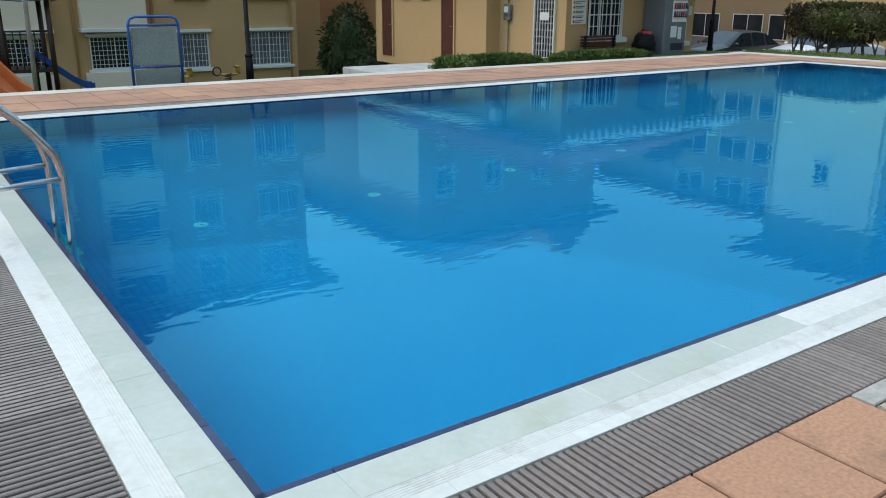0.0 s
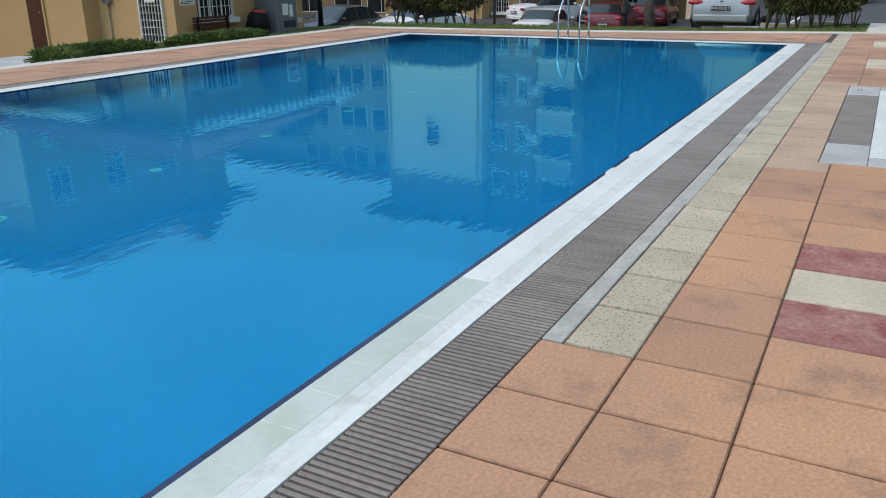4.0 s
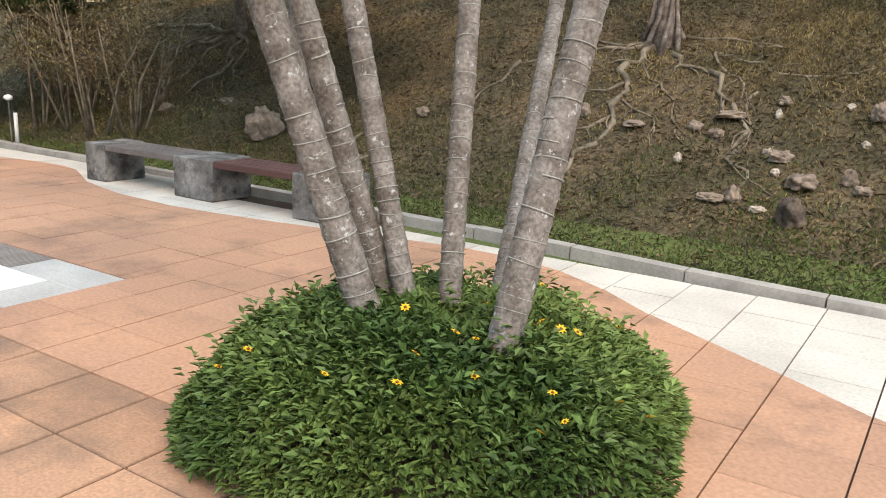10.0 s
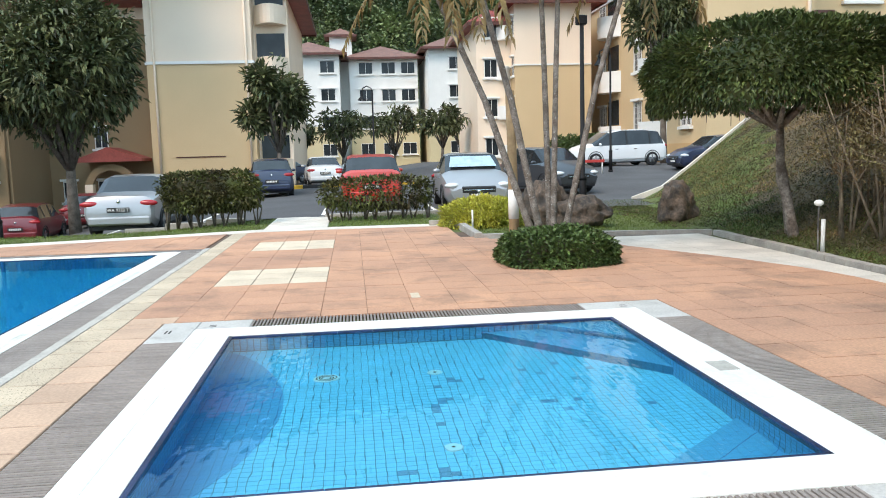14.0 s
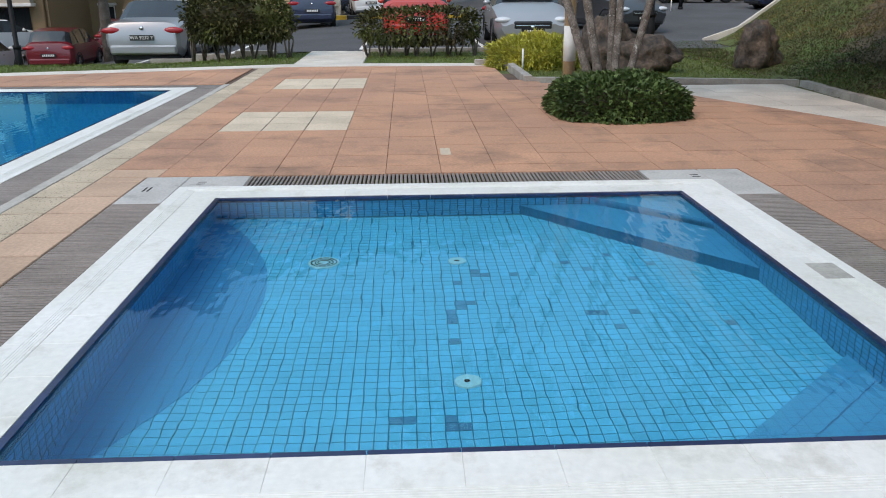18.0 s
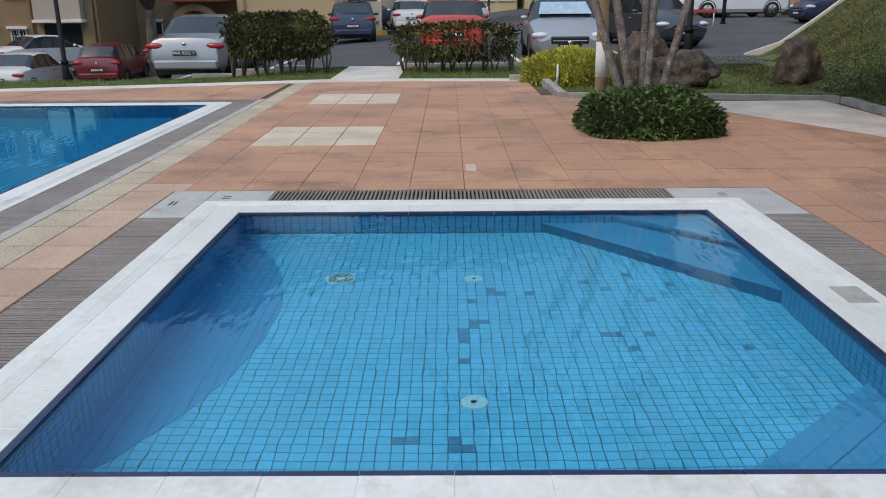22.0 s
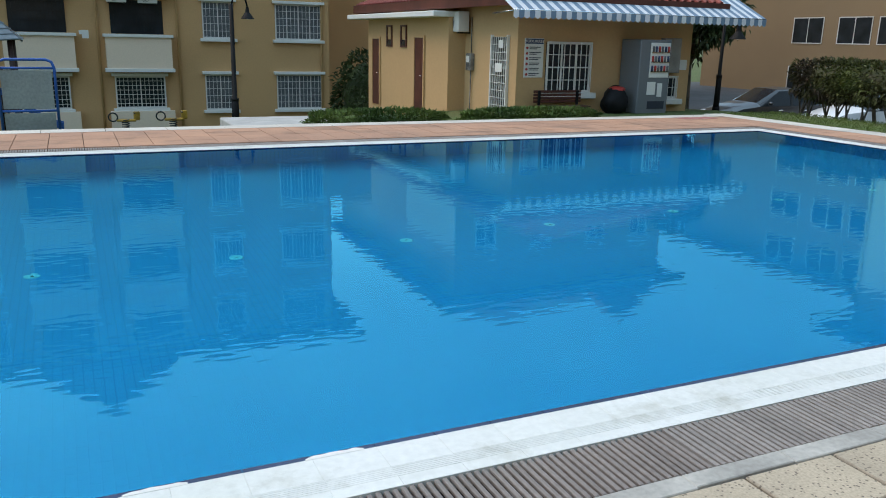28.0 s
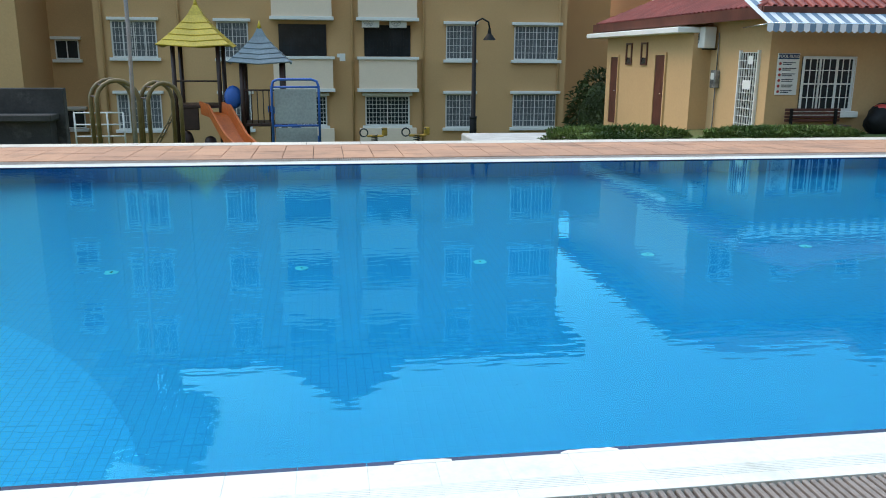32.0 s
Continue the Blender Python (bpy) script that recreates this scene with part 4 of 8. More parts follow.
part("symbol", dots, SIGN_RED, sg, "red prohibition symbols")

# awning
AWN_W = plain("awning_white", (.72, .73, .75), .7)
AWN_B = plain("awning_blue", (.16, .24, .33), .7)
aw = thing("awning", "blue and white striped scalloped awning over the pool house front", "awning", (16.6, 13.2, 2.0))
ai = aw.matrix_basis.inverted()
a0, a1, n = 12.95, 20.05, 54
for k in range(n):
    xa, xb = a0 + (a1 - a0) * k / n, a0 + (a1 - a0) * (k + 1) / n
    m = Mesh()
    m.quad((xa, 13.78, 2.62), (xa, 12.75, 2.12), (xb, 12.75, 2.12), (xb, 13.78, 2.62))
    xm = (xa + xb) / 2
    m.add([(xa, 12.745, 2.12), (xb, 12.745, 2.12), (xb, 12.745, 1.97), (xm, 12.745, 1.93), (xa, 12.745, 1.97)], [(0, 4, 3, 2, 1)])
    part("stripe", m, AWN_B if k % 2 else AWN_W, aw).matrix_basis = ai
fr = Mesh().tube([(a0, 12.76, 2.11), (a1, 12.76, 2.11)], .018, 6)
for x in (a0 + .05, (a0 + a1) / 2, a1 - .05):
    fr.tube([(x, 13.78, 2.05), (x, 12.77, 2.10)], .016, 6)
part("awning_frame", fr, STEEL, aw).matrix_basis = ai

# bench, bin, vending machine in front
bn = thing("park_bench", "dark slatted wooden bench against the pool house wall", "bench", (14.05, 13.1, ground(14.3, 13.2) - .1))
for k in range(4):
    part("seat_slat", Mesh().box(0, 1.3, .08 + k * .1, .16 + k * .1, .26, .29, .006), DOOR_BR, bn)
    part("back_slat", Mesh().box(0, 1.3, .50, .525, .34 + k * .075, .40 + k * .075, .006), DOOR_BR, bn)
for x in (.1, 1.14):
    part("leg", Mesh().box(x, x + .05, .08, .12, 0, .26).box(x, x + .05, .44, .49, 0, .62).box(x, x + .05, .08, .49, .22, .26), BLACK_METAL, bn)
bb = thing("rubbish_bin", "black rubbish sacks with a red top beside the wall", "bin", (16.1, 13.3, ground(16, 13.3)))
part("sack", Mesh().blob((0, 0, .28), (.32, .3, .34), 10, .3, 3, flat=-.28), BLACK_METAL, bb)
part("top", Mesh().blob((.05, 0, .55), (.2, .18, .09), 8, .3, 5), SIGN_RED, bb, "red plastic top")
vm = thing("vending_machine", "grey drinks vending machine with lit shelves and notices", "vending machine", (16.52, 13.0, ground(17, 13.3)))
VM = plain("vending_grey", (.16, .17, .18), .45)
part("cabinet", Mesh().box(0, .9, 0, .75, 0, 1.72, .02), VM, vm)
part("display", Mesh().box(.28, .85, -.02, -.002, .85, 1.65, .005), WHITE_PAINT, vm, "white product display")
for k in range(3):
    part("shelf", Mesh().box(.30, .83, -.05, -.022, .98 + k * .22, 1.0 + k * .22), STEEL, vm)
    for j in range(6):
        part("can", Mesh().tube([(.34 + j * .09, -.04, 1.0 + k * .22), (.34 + j * .09, -.04, 1.13 + k * .22)], .025, 8), (SIGN_BLUE, SIGN_RED, VM)[(j + k) % 3], vm)
for bx in ((.26, .50, -.012, -.002, .45, .75), (.56, .70, -.012, -.002, .4, .72)):
    part("notice", Mesh().box(*bx), WHITE_PAINT, vm, "white paper notice")
part("slot", Mesh().box(.3, .8, -.012, -.002, .12, .3, .004), INK, vm)
cbx = single("wall_cabinet", Mesh().box(17.72, 18.25, 13.62, 13.796, .78, 1.62, .015), GREY_CONC, "grey metal cabinet fixed on the yellow wall", "cabinet")
single("wall_notice", Mesh().box(18.36, 18.6, 13.785, 13.796, .85, 1.1), WHITE_PAINT, "white notice fixed on the yellow wall", "notice")


# ---- other blocks of the estate ----
def plain_block(name, label, boxes, at):
    t = thing(name, label, "building", at)
    inv = t.matrix_basis.inverted()
    for nm, b, mat in boxes:
        part(nm, Mesh().box(*b), mat, t).matrix_basis = inv
    return t, inv


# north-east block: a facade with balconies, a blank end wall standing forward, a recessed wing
# the brown walls carry overhang shade in their colour, the gable band eave shade
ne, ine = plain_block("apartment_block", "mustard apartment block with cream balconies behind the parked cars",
                      [("wall", (43, 58, 13.0, 19.1, -2.6, 13.4), SHADED_BROWN_W), ("end_wall", (42, 58, 19.1, 25.7, -2.6, 3.3), OCHRE_W), ("upper_end_wall", (42, 58, 19.1, 25.7, 3.3, 10.9), CREAM_W), ("gable_wall", (42, 58, 19.1, 25.7, 10.9, 13.4), SHADED_BROWN_W), ("wing", (44.5, 58, 25.7, 42, -2.6, 12.0), SHADED_BROWN_W),
                       ("recessed_wall", (48.0, 58, 7.6, 13.0, -1.6, 9.0), SHADED_BROWN_W), ("upper_wall", (48.0, 58, 7.6, 13.0, 9.0, 13.4), CREAM_W)], (50, 25, -1.3))
wb = ine @ to_wall(43, 0, 0, -90)
part("lean_to_roof", Mesh().extrude([(-.2, 9.6), (0, 9.6), (0, 10.8), (-1.5, 9.85), (-1.5, 9.7)], -13.0, -7.5), ROOF, ne).matrix_basis = ine @ to_wall(48, 0, 0, -90)
arch_o = [(9.6 + .95 * math.cos(q), 12.35 + .9 * math.sin(q)) for q in np.linspace(0, math.pi, 13)]
part("arched_opening", Mesh().add([(47.96, y, z) for y, z in arch_o] + [(48.02, y, z) for y, z in arch_o], [tuple(range(13)), tuple(range(25, 12, -1))] + [(i + 1, i, 13 + i, 13 + i + 1) for i in range(12)] + [(0, 12, 25, 13)]), GLASS_W, ne, "dark arched opening").matrix_basis = ine
for s in range(5):
    z = -.95 + s * 2.83
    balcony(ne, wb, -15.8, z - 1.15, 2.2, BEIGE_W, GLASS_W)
    window(ne, wb, -18.8, z, .95, 1.25, 2, 1, GLASS_W, grille=1)
    window(ne, wb, -17.2, z, .75, 1.25, 2, 1, GLASS_W, grille=1)
    if s < 4:
        aircon(to_wall(43, 0, 0, -90), -16.5, z + .35)
    for y0 in (27.2, 29.8, 33.0):
        window(ne, ine @ to_wall(44.5, 0, 0, -90), -y0 - 1.4, z - .2, 2.2, 1.5, 2, 1, GLASS_W, sill=False, head=False)
    if s == 3:
        window(ne, ine @ to_wall(42, 0, 0, -90), -22.9, z, .9, 1.25, 2, 1, GLASS_W)
    for u in (-12.4, -10.6):
        window(ne, ine @ to_wall(48, 0, 0, -90), u, -.6 + s * 2.83, .7, 1.1, 2, 1, GLASS_W)
for y in (16.05, 13.15):
    pipe(ne, wb, -y, -.9, 13.3, SHADED_BROWN_W)
for y in (19.35, 25.5):
    pipe(ne, ine @ to_wall(42, 0, 0, -90), -y, -.9, 13.3, OCHRE_W)
hip_roof(ne, 42, 58, 7.6, 25.7, 13.5, 3.2, 1.3, ROOF, ridge_along="y").matrix_basis = ine
hip_roof(ne, 44.5, 58, 27.1, 42, 12.05, 2.6, .9, ROOF, ridge_along="y").matrix_basis = ine

# block behind the pool house
n2, in2 = plain_block("apartment_block", "mustard apartment block with a cream side wall behind the pool house",
                      [("wall", (20.9, 33.5, 31.8, 50, -3, 11.15), MUSTARD), ("side_wall", (20.84, 20.9, 31.8, 38.0, 1.2, 8.6), CREAM_W)], (27, 40, -2.2))
for s in range(4):
    for x in (22.0, 25.2, 28.6, 31.4):
        window(n2, in2 @ to_wall(0, 31.8, 0, 0), x, -1.3 + s * 2.85, 1.1, 1.3, 2, 1, GLASS_W, grille=1)
    if s < 3:
        aircon(to_wall(0, 31.8, 0, 0), 24.0, -1.0 + s * 2.85)
hip_roof(n2, 20.9, 33.5, 31.8, 50, 11.2, 4.0, 1.1, ROOF, ridge_along="y").matrix_basis = in2
part("gable", Mesh().extrude([(-32.4, 11.4), (-28.6, 11.4), (-30.5, 13.0)], 30.65, 35, m=pose(0, 0, 0, 0, 0, 90)), ROOF, n2, "small front roof gable").matrix_basis = in2

# end wall of the tan and cream block
b1, i1 = plain_block("apartment_block", "tan and cream apartment block end wall under a red roof",
                     [("lower_wall", (47, 62, 1.95, 7.4, -.9, 6.5), TAN_W), ("upper_wall", (47, 62, 1.95, 7.4, 6.65, 11.2), CREAM_W),
                      ("string_course", (46.92, 62, 1.87, 7.48, 6.5, 6.65), WHITE_PAINT), ("wing", (48.2, 62, .1, 1.95, -.9, 11.2), CREAM_W),
                      ("wing", (49.5, 64, 7.4, 14, -.6, 12.0), CREAM_W), ("crack_ledge", (46.97, 47, 3.6, 6.2, 1.6, 1.66), DOOR_BR)], (54, 5, 0))
hip_roof(b1, 47, 62, 1.95, 7.4, 11.25, 2.3, .8, ROOF, ribs=.24).matrix_basis = i1
hip_roof(b1, 48.4, 62, -.4, 1.95, 10.3, .9, .5, ROOF, ribs=.24).matrix_basis = i1
hip_roof(b1, 49.5, 64, 7.4, 14, 12.1, 2.4, .8, ROOF, ribs=.24).matrix_basis = i1
for y in (2.25, 7.0):
    p = part("downpipe", Mesh().tube([(46.9, y, .2), (46.9, y, 11)], .06, 8), CREAM_W, b1)
    p.matrix_basis = i1
wb1 = i1 @ to_wall(48.2, 0, 0, -90)
for s in range(4):
    z = .4 + s * 2.75
    n = 9
    m = Mesh()
    pts = [(48.2 - .95 * math.sin(math.pi * k / n), .15 + 1.75 * k / n) for k in range(n + 1)]
    m.prism(pts[::-1], z, z + 1.0)
    part("balcony", m, CREAM_W, b1, "rounded cream balcony").matrix_basis = i1
    part("pane", Mesh().box(48.15, 48.2, .3, 1.8, z + 1.05, z + 2.3), GLASS_W, b1).matrix_basis = i1
for s in range(3):
    window(b1, i1 @ to_wall(49.5, 0, 0, -90), -9.6, 1.2 + s * 2.75, 1.0, 1.3, 2, 1, GLASS_W, grille=1)
    window(b1, i1 @ to_wall(49.5, 0, 0, -90), -12.4, 1.2 + s * 2.75, 1.0, 1.3, 2, 1, GLASS_W, grille=1)
# porch with an arch
pc = thing("porch", "small arched entrance porch with a red tile roof", "porch", (46.6, 9.4, -1.25))
ip = pose(46.6, 9.4, 0).inverted()
for k in range(12):
    a, b = math.pi * k / 12, math.pi * (k + 1) / 12
    part("arch_stone", Mesh().box(-.14, .14, -.16, .16, 0, .35, m=pose(46.3, 9.4 + .95 * math.cos((a + b) / 2), 1.35 + .95 * math.sin((a + b) / 2), math.degrees((a + b) / 2) - 90, 0, 0)), SHADED_BROWN_W, pc).matrix_basis = ip
part("pier", Mesh().box(46.1, 46.5, 8.1, 8.5, -.2, 1.6), CREAM_W, pc).matrix_basis = ip
part("pier", Mesh().box(46.1, 46.5, 10.3, 10.7, -.2, 1.6), CREAM_W, pc).matrix_basis = ip
part("roof", Mesh().extrude([(7.7, 2.75), (11.0, 2.75), (11.0, 2.9), (9.4, 3.5), (7.7, 2.9)], 45.8, 49), ROOF, pc).matrix_basis = ip
# solid ink-dark box paints the shade inside the entrance
part("back", Mesh().box(48.6, 49, 7.9, 10.9, -.2, 2.74), INK, pc, "near-black panel standing for the shaded open entrance").matrix_basis = ip


# far white blocks
def far_block(x, y0, y1, z1, low, cols, roof, label, face="w"):
    t, inv = plain_block("apartment_block", label, [("wall", (x, x + 12, y0, y1, 4.6, z1), WHITE_PAINT), ("lower_wall", (x - .02, x + 12, y0 - .02, y1 + .02, -.5, 4.6), low)], (x + 6, (y0 + y1) / 2, 0))
    base = inv @ to_wall(x - .02, 0, 0, -90)
    for s in range(4):
        for c in cols:
            window(t, base, -c, 1.5 + s * 2.85, 1.5, 1.25, 2, 1, GLASS_W, grille=0, head=s > 0)
    hip_roof(t, x, x + 12, y0, y1, z1 + .05, 2.0, .8, roof, ridge_along="y").matrix_basis = inv
    return t, inv


far_block(88, -2.2, 4.4, 12.0, PALE_W, (3.4, -.2), ROOF_BR, "far white apartment block with a brown tile roof")
far_block(90, -10.5, -3.2, 11.7, PALE_W, (-4.2, -6.6, -8.7), ROOF_BR, "far white apartment block with a brown tile roof")
far_block(86, -17.2, -11.3, 12.2, PALE_W, (-13.4, -15.8), ROOF_BR, "far white apartment block with a brown tile roof")
tw, it = plain_block("stair_tower", "far white stair tower with a small brown roof", [("wall", (92, 95, -3.6, -1.2, 0, 14.4), WHITE_PAINT)], (93, -2.4, 0))
hip_roof(tw, 92, 95, -3.6, -1.2, 14.45, .9, .5, ROOF_BR).matrix_basis = it

# red-roofed block beyond the van
b2, i2 = plain_block("apartment_block", "cream and tan apartment block with red roof past the cars",
                     [("lower_wall", (55, 66, -19, -13.9, 0, 7.0), TAN_W), ("upper_wall", (55, 66, -19, -13.9, 7.1, 11), CREAM_W), ("string_course", (54.93, 66, -19, -13.83, 7.0, 7.1), WHITE_PAINT),
                      ("wing", (56.5, 66, -13.9, -11.6, 0, 9.9), CREAM_W)], (60, -15, .4))
hip_roof(b2, 55, 66, -19, -13.9, 11.05, 2.0, .8, ROOF, ribs=.24).matrix_basis = i2
hip_roof(b2, 56.5, 66, -13.9, -11.6, 9.95, 1.0, .6, ROOF, ribs=.24).matrix_basis = i2
for s in range(4):
    window(b2, i2 @ to_wall(56.5, 0, 0, -90), 12.1, 1.2 + s * 2.6, .9, 1.2, 2, 1, GLASS_W)
    window(b2, i2 @ to_wall(0, -13.9, 0, 180), -55.9, 1.2 + s * 2.6, .6, 1.2, 1, 1, GLASS_W)
    m = Mesh().prism([(56.5 - .7 * math.sin(math.pi * k / 8), -13.85 + .9 * k / 8) for k in range(8, -1, -1)], 1.0 + s * 2.6, 1.9 + s * 2.6)
    part("balcony", m, WHITE_PAINT, b2, "rounded white balcony").matrix_basis = i2

# block with the letter, set back behind the car park
C_FAR = Matrix.Translation((1.5, -3, 1.45)) @ Matrix.Scale(1.3, 4) @ Matrix.Translation((-1.5, 3, -1.45))
bc, ic = plain_block("apartment_block", "tan apartment block lettered C with cream upper storeys",
                     [("lower_wall", (32.3, 50, -21, -16.7, .2, 8.95), TAN_W), ("upper_wall", (32.3, 50, -21, -16.7, 9.1, 14.5), CREAM_W), ("string_course", (32.2, 50, -21.05, -16.6, 8.95, 9.1), WHITE_PAINT),
                      ("wing", (34.4, 50, -34, -21, .2, 8.95), TAN_W), ("wing", (34.4, 50, -34, -21, 9.1, 14.5), CREAM_W), ("string_course", (34.3, 50, -34, -21.05, 8.95, 9.1), WHITE_PAINT),
                      ("plinth", (32.2, 50, -21, -16.55, .2, 1.6), YELLOW_W)], (40, -22, .5))
pipe(bc, ic @ to_wall(32.3, 0, 0, -90), 20.75, 1, 14, CREAM_W, .07)
cs = part("letter_panel", Mesh().box(32.24, 32.3, -18.45, -17.6, 8.0, 8.8), WHITE_PAINT, bc)
cs.matrix_basis = ic
text_ob("letter", "C", .95, INK, bc, ic @ pose(32.23, -18.02, 8.40, 90, 0, -90))
cw = ic @ to_wall(34.4, 0, 0, -90)
for s in range(5):
    z = 1.6 + s * 2.2
    # flat dark panel in place of a landing's inner shade
    part("open_stair", Mesh().box(34.36, 34.42, -23.15, -21.9, z, z + .9), DOOR_BR, bc, "dark brown panel standing for the shaded stair landing").matrix_basis = ic
for s in range(4):
    z = 1.75 + s * 2.75
    window(bc, cw, 23.55, z, 1.55, .8, 6, 2, GLASS_W, head=False)
    window(bc, cw, 25.45, z - 1.55, .95, .5, 2, 1, GLASS_W)
    window(bc, cw, 26.9, z - 1.55, .7, .65, 1, 1, DOOR_BR)
    window(bc, cw, 29.0, z, 1.1, 1.2, 2, 1, GLASS_W, grille=1)
    if s < 3:
        aircon(C_FAR @ to_wall(34.4, 0, 0, -90), 25.6, z - .35)
cn = ic @ to_wall(0, -16.7, 0, 180)
for s in range(4):
    z = 2.3 + s * 2.75
    for x in (-34.6, -40.2, -45.5):
        window(bc, cn, x, z, 1.0, 1.35, 2, 1, GLASS_W, grille=1)
    for x in (36.2, 42.2):
        m = Mesh().prism([(x + 2.2 * k / 8, -16.7 + .85 * math.sin(math.pi * k / 8)) for k in range(9)][::-1], z - .75, z + .3)
        part("balcony", m, WHITE_PAINT, bc, "rounded white balcony").matrix_basis = ic
        part("pane", Mesh().box(x + .3, x + 1.9, -16.72, -16.65, z + .35, z + 1.6), GLASS_W, bc).matrix_basis = ic
hip_roof(bc, 32.3, 50, -34, -16.7, 14.6, 3, .9, ROOF, ridge_along="y").matrix_basis = ic
bc.matrix_basis = C_FAR @ bc.matrix_basis

# ground-floor flats on the bank
sf, isf = plain_block("apartment_block", "cream and yellow flats standing on top of the earth bank",
                      [("wall", (-8, 16.9, -26, -15.1, 1.9, 13), FLAT_Y), ("low_wall", (13.9, 16.5, -15.1, -14.4, 1.9, 2.95), FLAT_Y), ("white_cap", (13.8, 16.6, -15.1, -14.3, 2.95, 3.12), WHITE_PAINT)], (6, -20, 2.4))
for x0, x1 in ((7.85, 12.6), (4.1, 6.85), (-3.2, 2.9)):
    part("terrace_wall", Mesh().box(x0, x1, -14.98, -14.38, 2.3, 3.72), TERRACE_W, sf).matrix_basis = isf
    part("skirting", Mesh().box(x0, x1, -14.97, -14.36, 1.9, 2.3), INK, sf).matrix_basis = isf
    part("white_cap", Mesh().box(x0 - .08, x1 + .08, -15.0, -14.28, 3.72, 3.9, .01), WHITE_PAINT, sf).matrix_basis = isf
part("string_course", Mesh().box(-8, 16.96, -15.1, -15.04, 2.72, 2.94), WHITE_PAINT, sf).matrix_basis = isf
AMBER = surf("amber_varnished_wood", (0.48, 0.25, 0.05), rough=0.5, scale=4, amount=0.25, grain=30, bump=0.05)
wsf = isf @ to_wall(0, -15.1, 0, 180)
for x in (8.0, 10.6, 5.2, 1.2, -1.8):
    for s in range(3):
        window(sf, wsf, -x - 1.4, 3.95 + s * 2.85, 1.7, 1.3, 2, 1, GLASS_W, grille=2, frame_mat=AMBER if x == 8.0 and s == 0 else TAN_W, sill=False, head=False)
for x in (7.25, 3.6):
    part("downpipe", Mesh().tube([(x, -14.95, 2.4), (x, -14.95, 12)], .05, 8), FLAT_Y, sf).matrix_basis = isf
dish = thing("satellite_dish", "white satellite dish on the terrace wall", "satellite dish", (9.6, -14.2, 3.7))
part("bowl", Mesh().blob((0, 0, .1), (.26, .07, .26), 8, 0, 1), WHITE_PAINT, dish)
part("arm", Mesh().tube([(0, 0, .1), (.02, .22, .0)], .012, 6).tube([(0, -.1, .1), (0, -.2, .02)], .016, 6), BENCH_CONC, dish)
d2 = copy_thing(dish, pose(4.75, -14.2, 3.6))
tagged(dish, group="satellite dishes"), tagged(d2, group="satellite dishes")


# ---- plants ----
nrs = np.random.RandomState(11)


def unit(v):
    return v / np.maximum(np.linalg.norm(v, axis=1, keepdims=True), 1e-9)


def add_leaves(mesh, P, D, L, W, bend=0.25, up=None):
    """Many folded pointed leaves: P starts, D ways, L lengths, W widths."""
    P, D = np.asarray(P, float), unit(np.asarray(D, float))
    U = np.tile([0.0, 0.0, 1.0], (len(P), 1)) if up is None else up
    S = np.cross(D, U + nrs.normal(0, .25, P.shape))
    S = unit(S)
    N = np.cross(S, D)
    L, W = np.broadcast_to(L, (len(P),))[:, None], np.broadcast_to(W, (len(P),))[:, None]
    A = P + D * L * .45
    tip = P + D * L - N * L * bend
    V = np.stack([P, A + S * W * .5 + N * W * .15, tip, A - S * W * .5 + N * W * .15], 1).reshape(-1, 3)
    o = len(mesh.v)
    mesh.v.extend(map(tuple, V.tolist()))
    idx = np.arange(len(P))[:, None] * 4 + o
    F1, F2 = idx + np.array([0, 2, 1]), idx + np.array([0, 3, 2])
    mesh.f.extend(map(tuple, np.concatenate([F1, F2]).tolist()))


def shell(n, c, r, flat=-1.0, lump=0.12, power=2.0, inner=0.75, seed=0):
    """Points and outward ways on an uneven rounded crown."""
    d = unit(nrs.normal(size=(int(n * 1.6), 3)))
    d = d[d[:, 2] > flat][:n]
    k = np.array([1 + lump * 2 * noise.noise(Vector(v) * 2.3 + Vector((seed * 3.1, 0, 0))) for v in d])
    s = (np.abs(d) ** power).sum(1) ** (-1 / power)
    rad = k * s * (inner + (1 - inner) * nrs.rand(len(d)) ** .4)
    P = np.array(c) + d * rad[:, None] * np.array(r)
    return P, unit(d / np.array(r))


def crown(n, c, r, size, flat=-1.0, lump=.12, power=2.0, droop=.3, core=True, seed=0, wide=.45, inner=.75):
    m = Mesh()
    if core:
        m.blob(c, tuple(v * (.72 if power < 3.5 else .84) for v in r), 10, .25 if power < 3.5 else .12, seed, flat=flat * r[2] * .7 if flat > -1 else None)
    P, D = shell(n, c, r, flat, lump, power, inner, seed)
    D = D + nrs.normal(0, .55, D.shape) + np.array([0, 0, -droop])
    L = size * (0.6 + .8 * nrs.rand(len(P)))
    add_leaves(m, P, D, L, L * wide)
    return m


def gz(x, y):
    return ground(x, y)


# --- broad flower bed with the tall palms ---
BX, BY, BR = 2.74, -5.54, 1.0
SOIL = surf("bed_soil", (0.07, 0.05, 0.035), rough=0.95, scale=6, grain=30, bump=0.5)
bed = thing("flower_bed", "round bed of leafy ground cover with small yellow flowers", "flower bed", (BX, BY, 0))
part("soil", Mesh().blob((0, 0, 0), (BR * .92, BR * .92, .42), 12, .06, 2, flat=0.0), SOIL, bed)
m = Mesh()
n = 34000
ang, rr = nrs.rand(n) * 2 * math.pi, np.sqrt(nrs.rand(n)) * BR * 1.02
edge = np.array([1 + .06 * noise.noise(Vector((math.cos(a) * 2, math.sin(a) * 2, 1))) + .02 * math.sin(7 * a) for a in ang])
x, y = rr * edge * np.cos(ang), rr * edge * np.sin(ang)
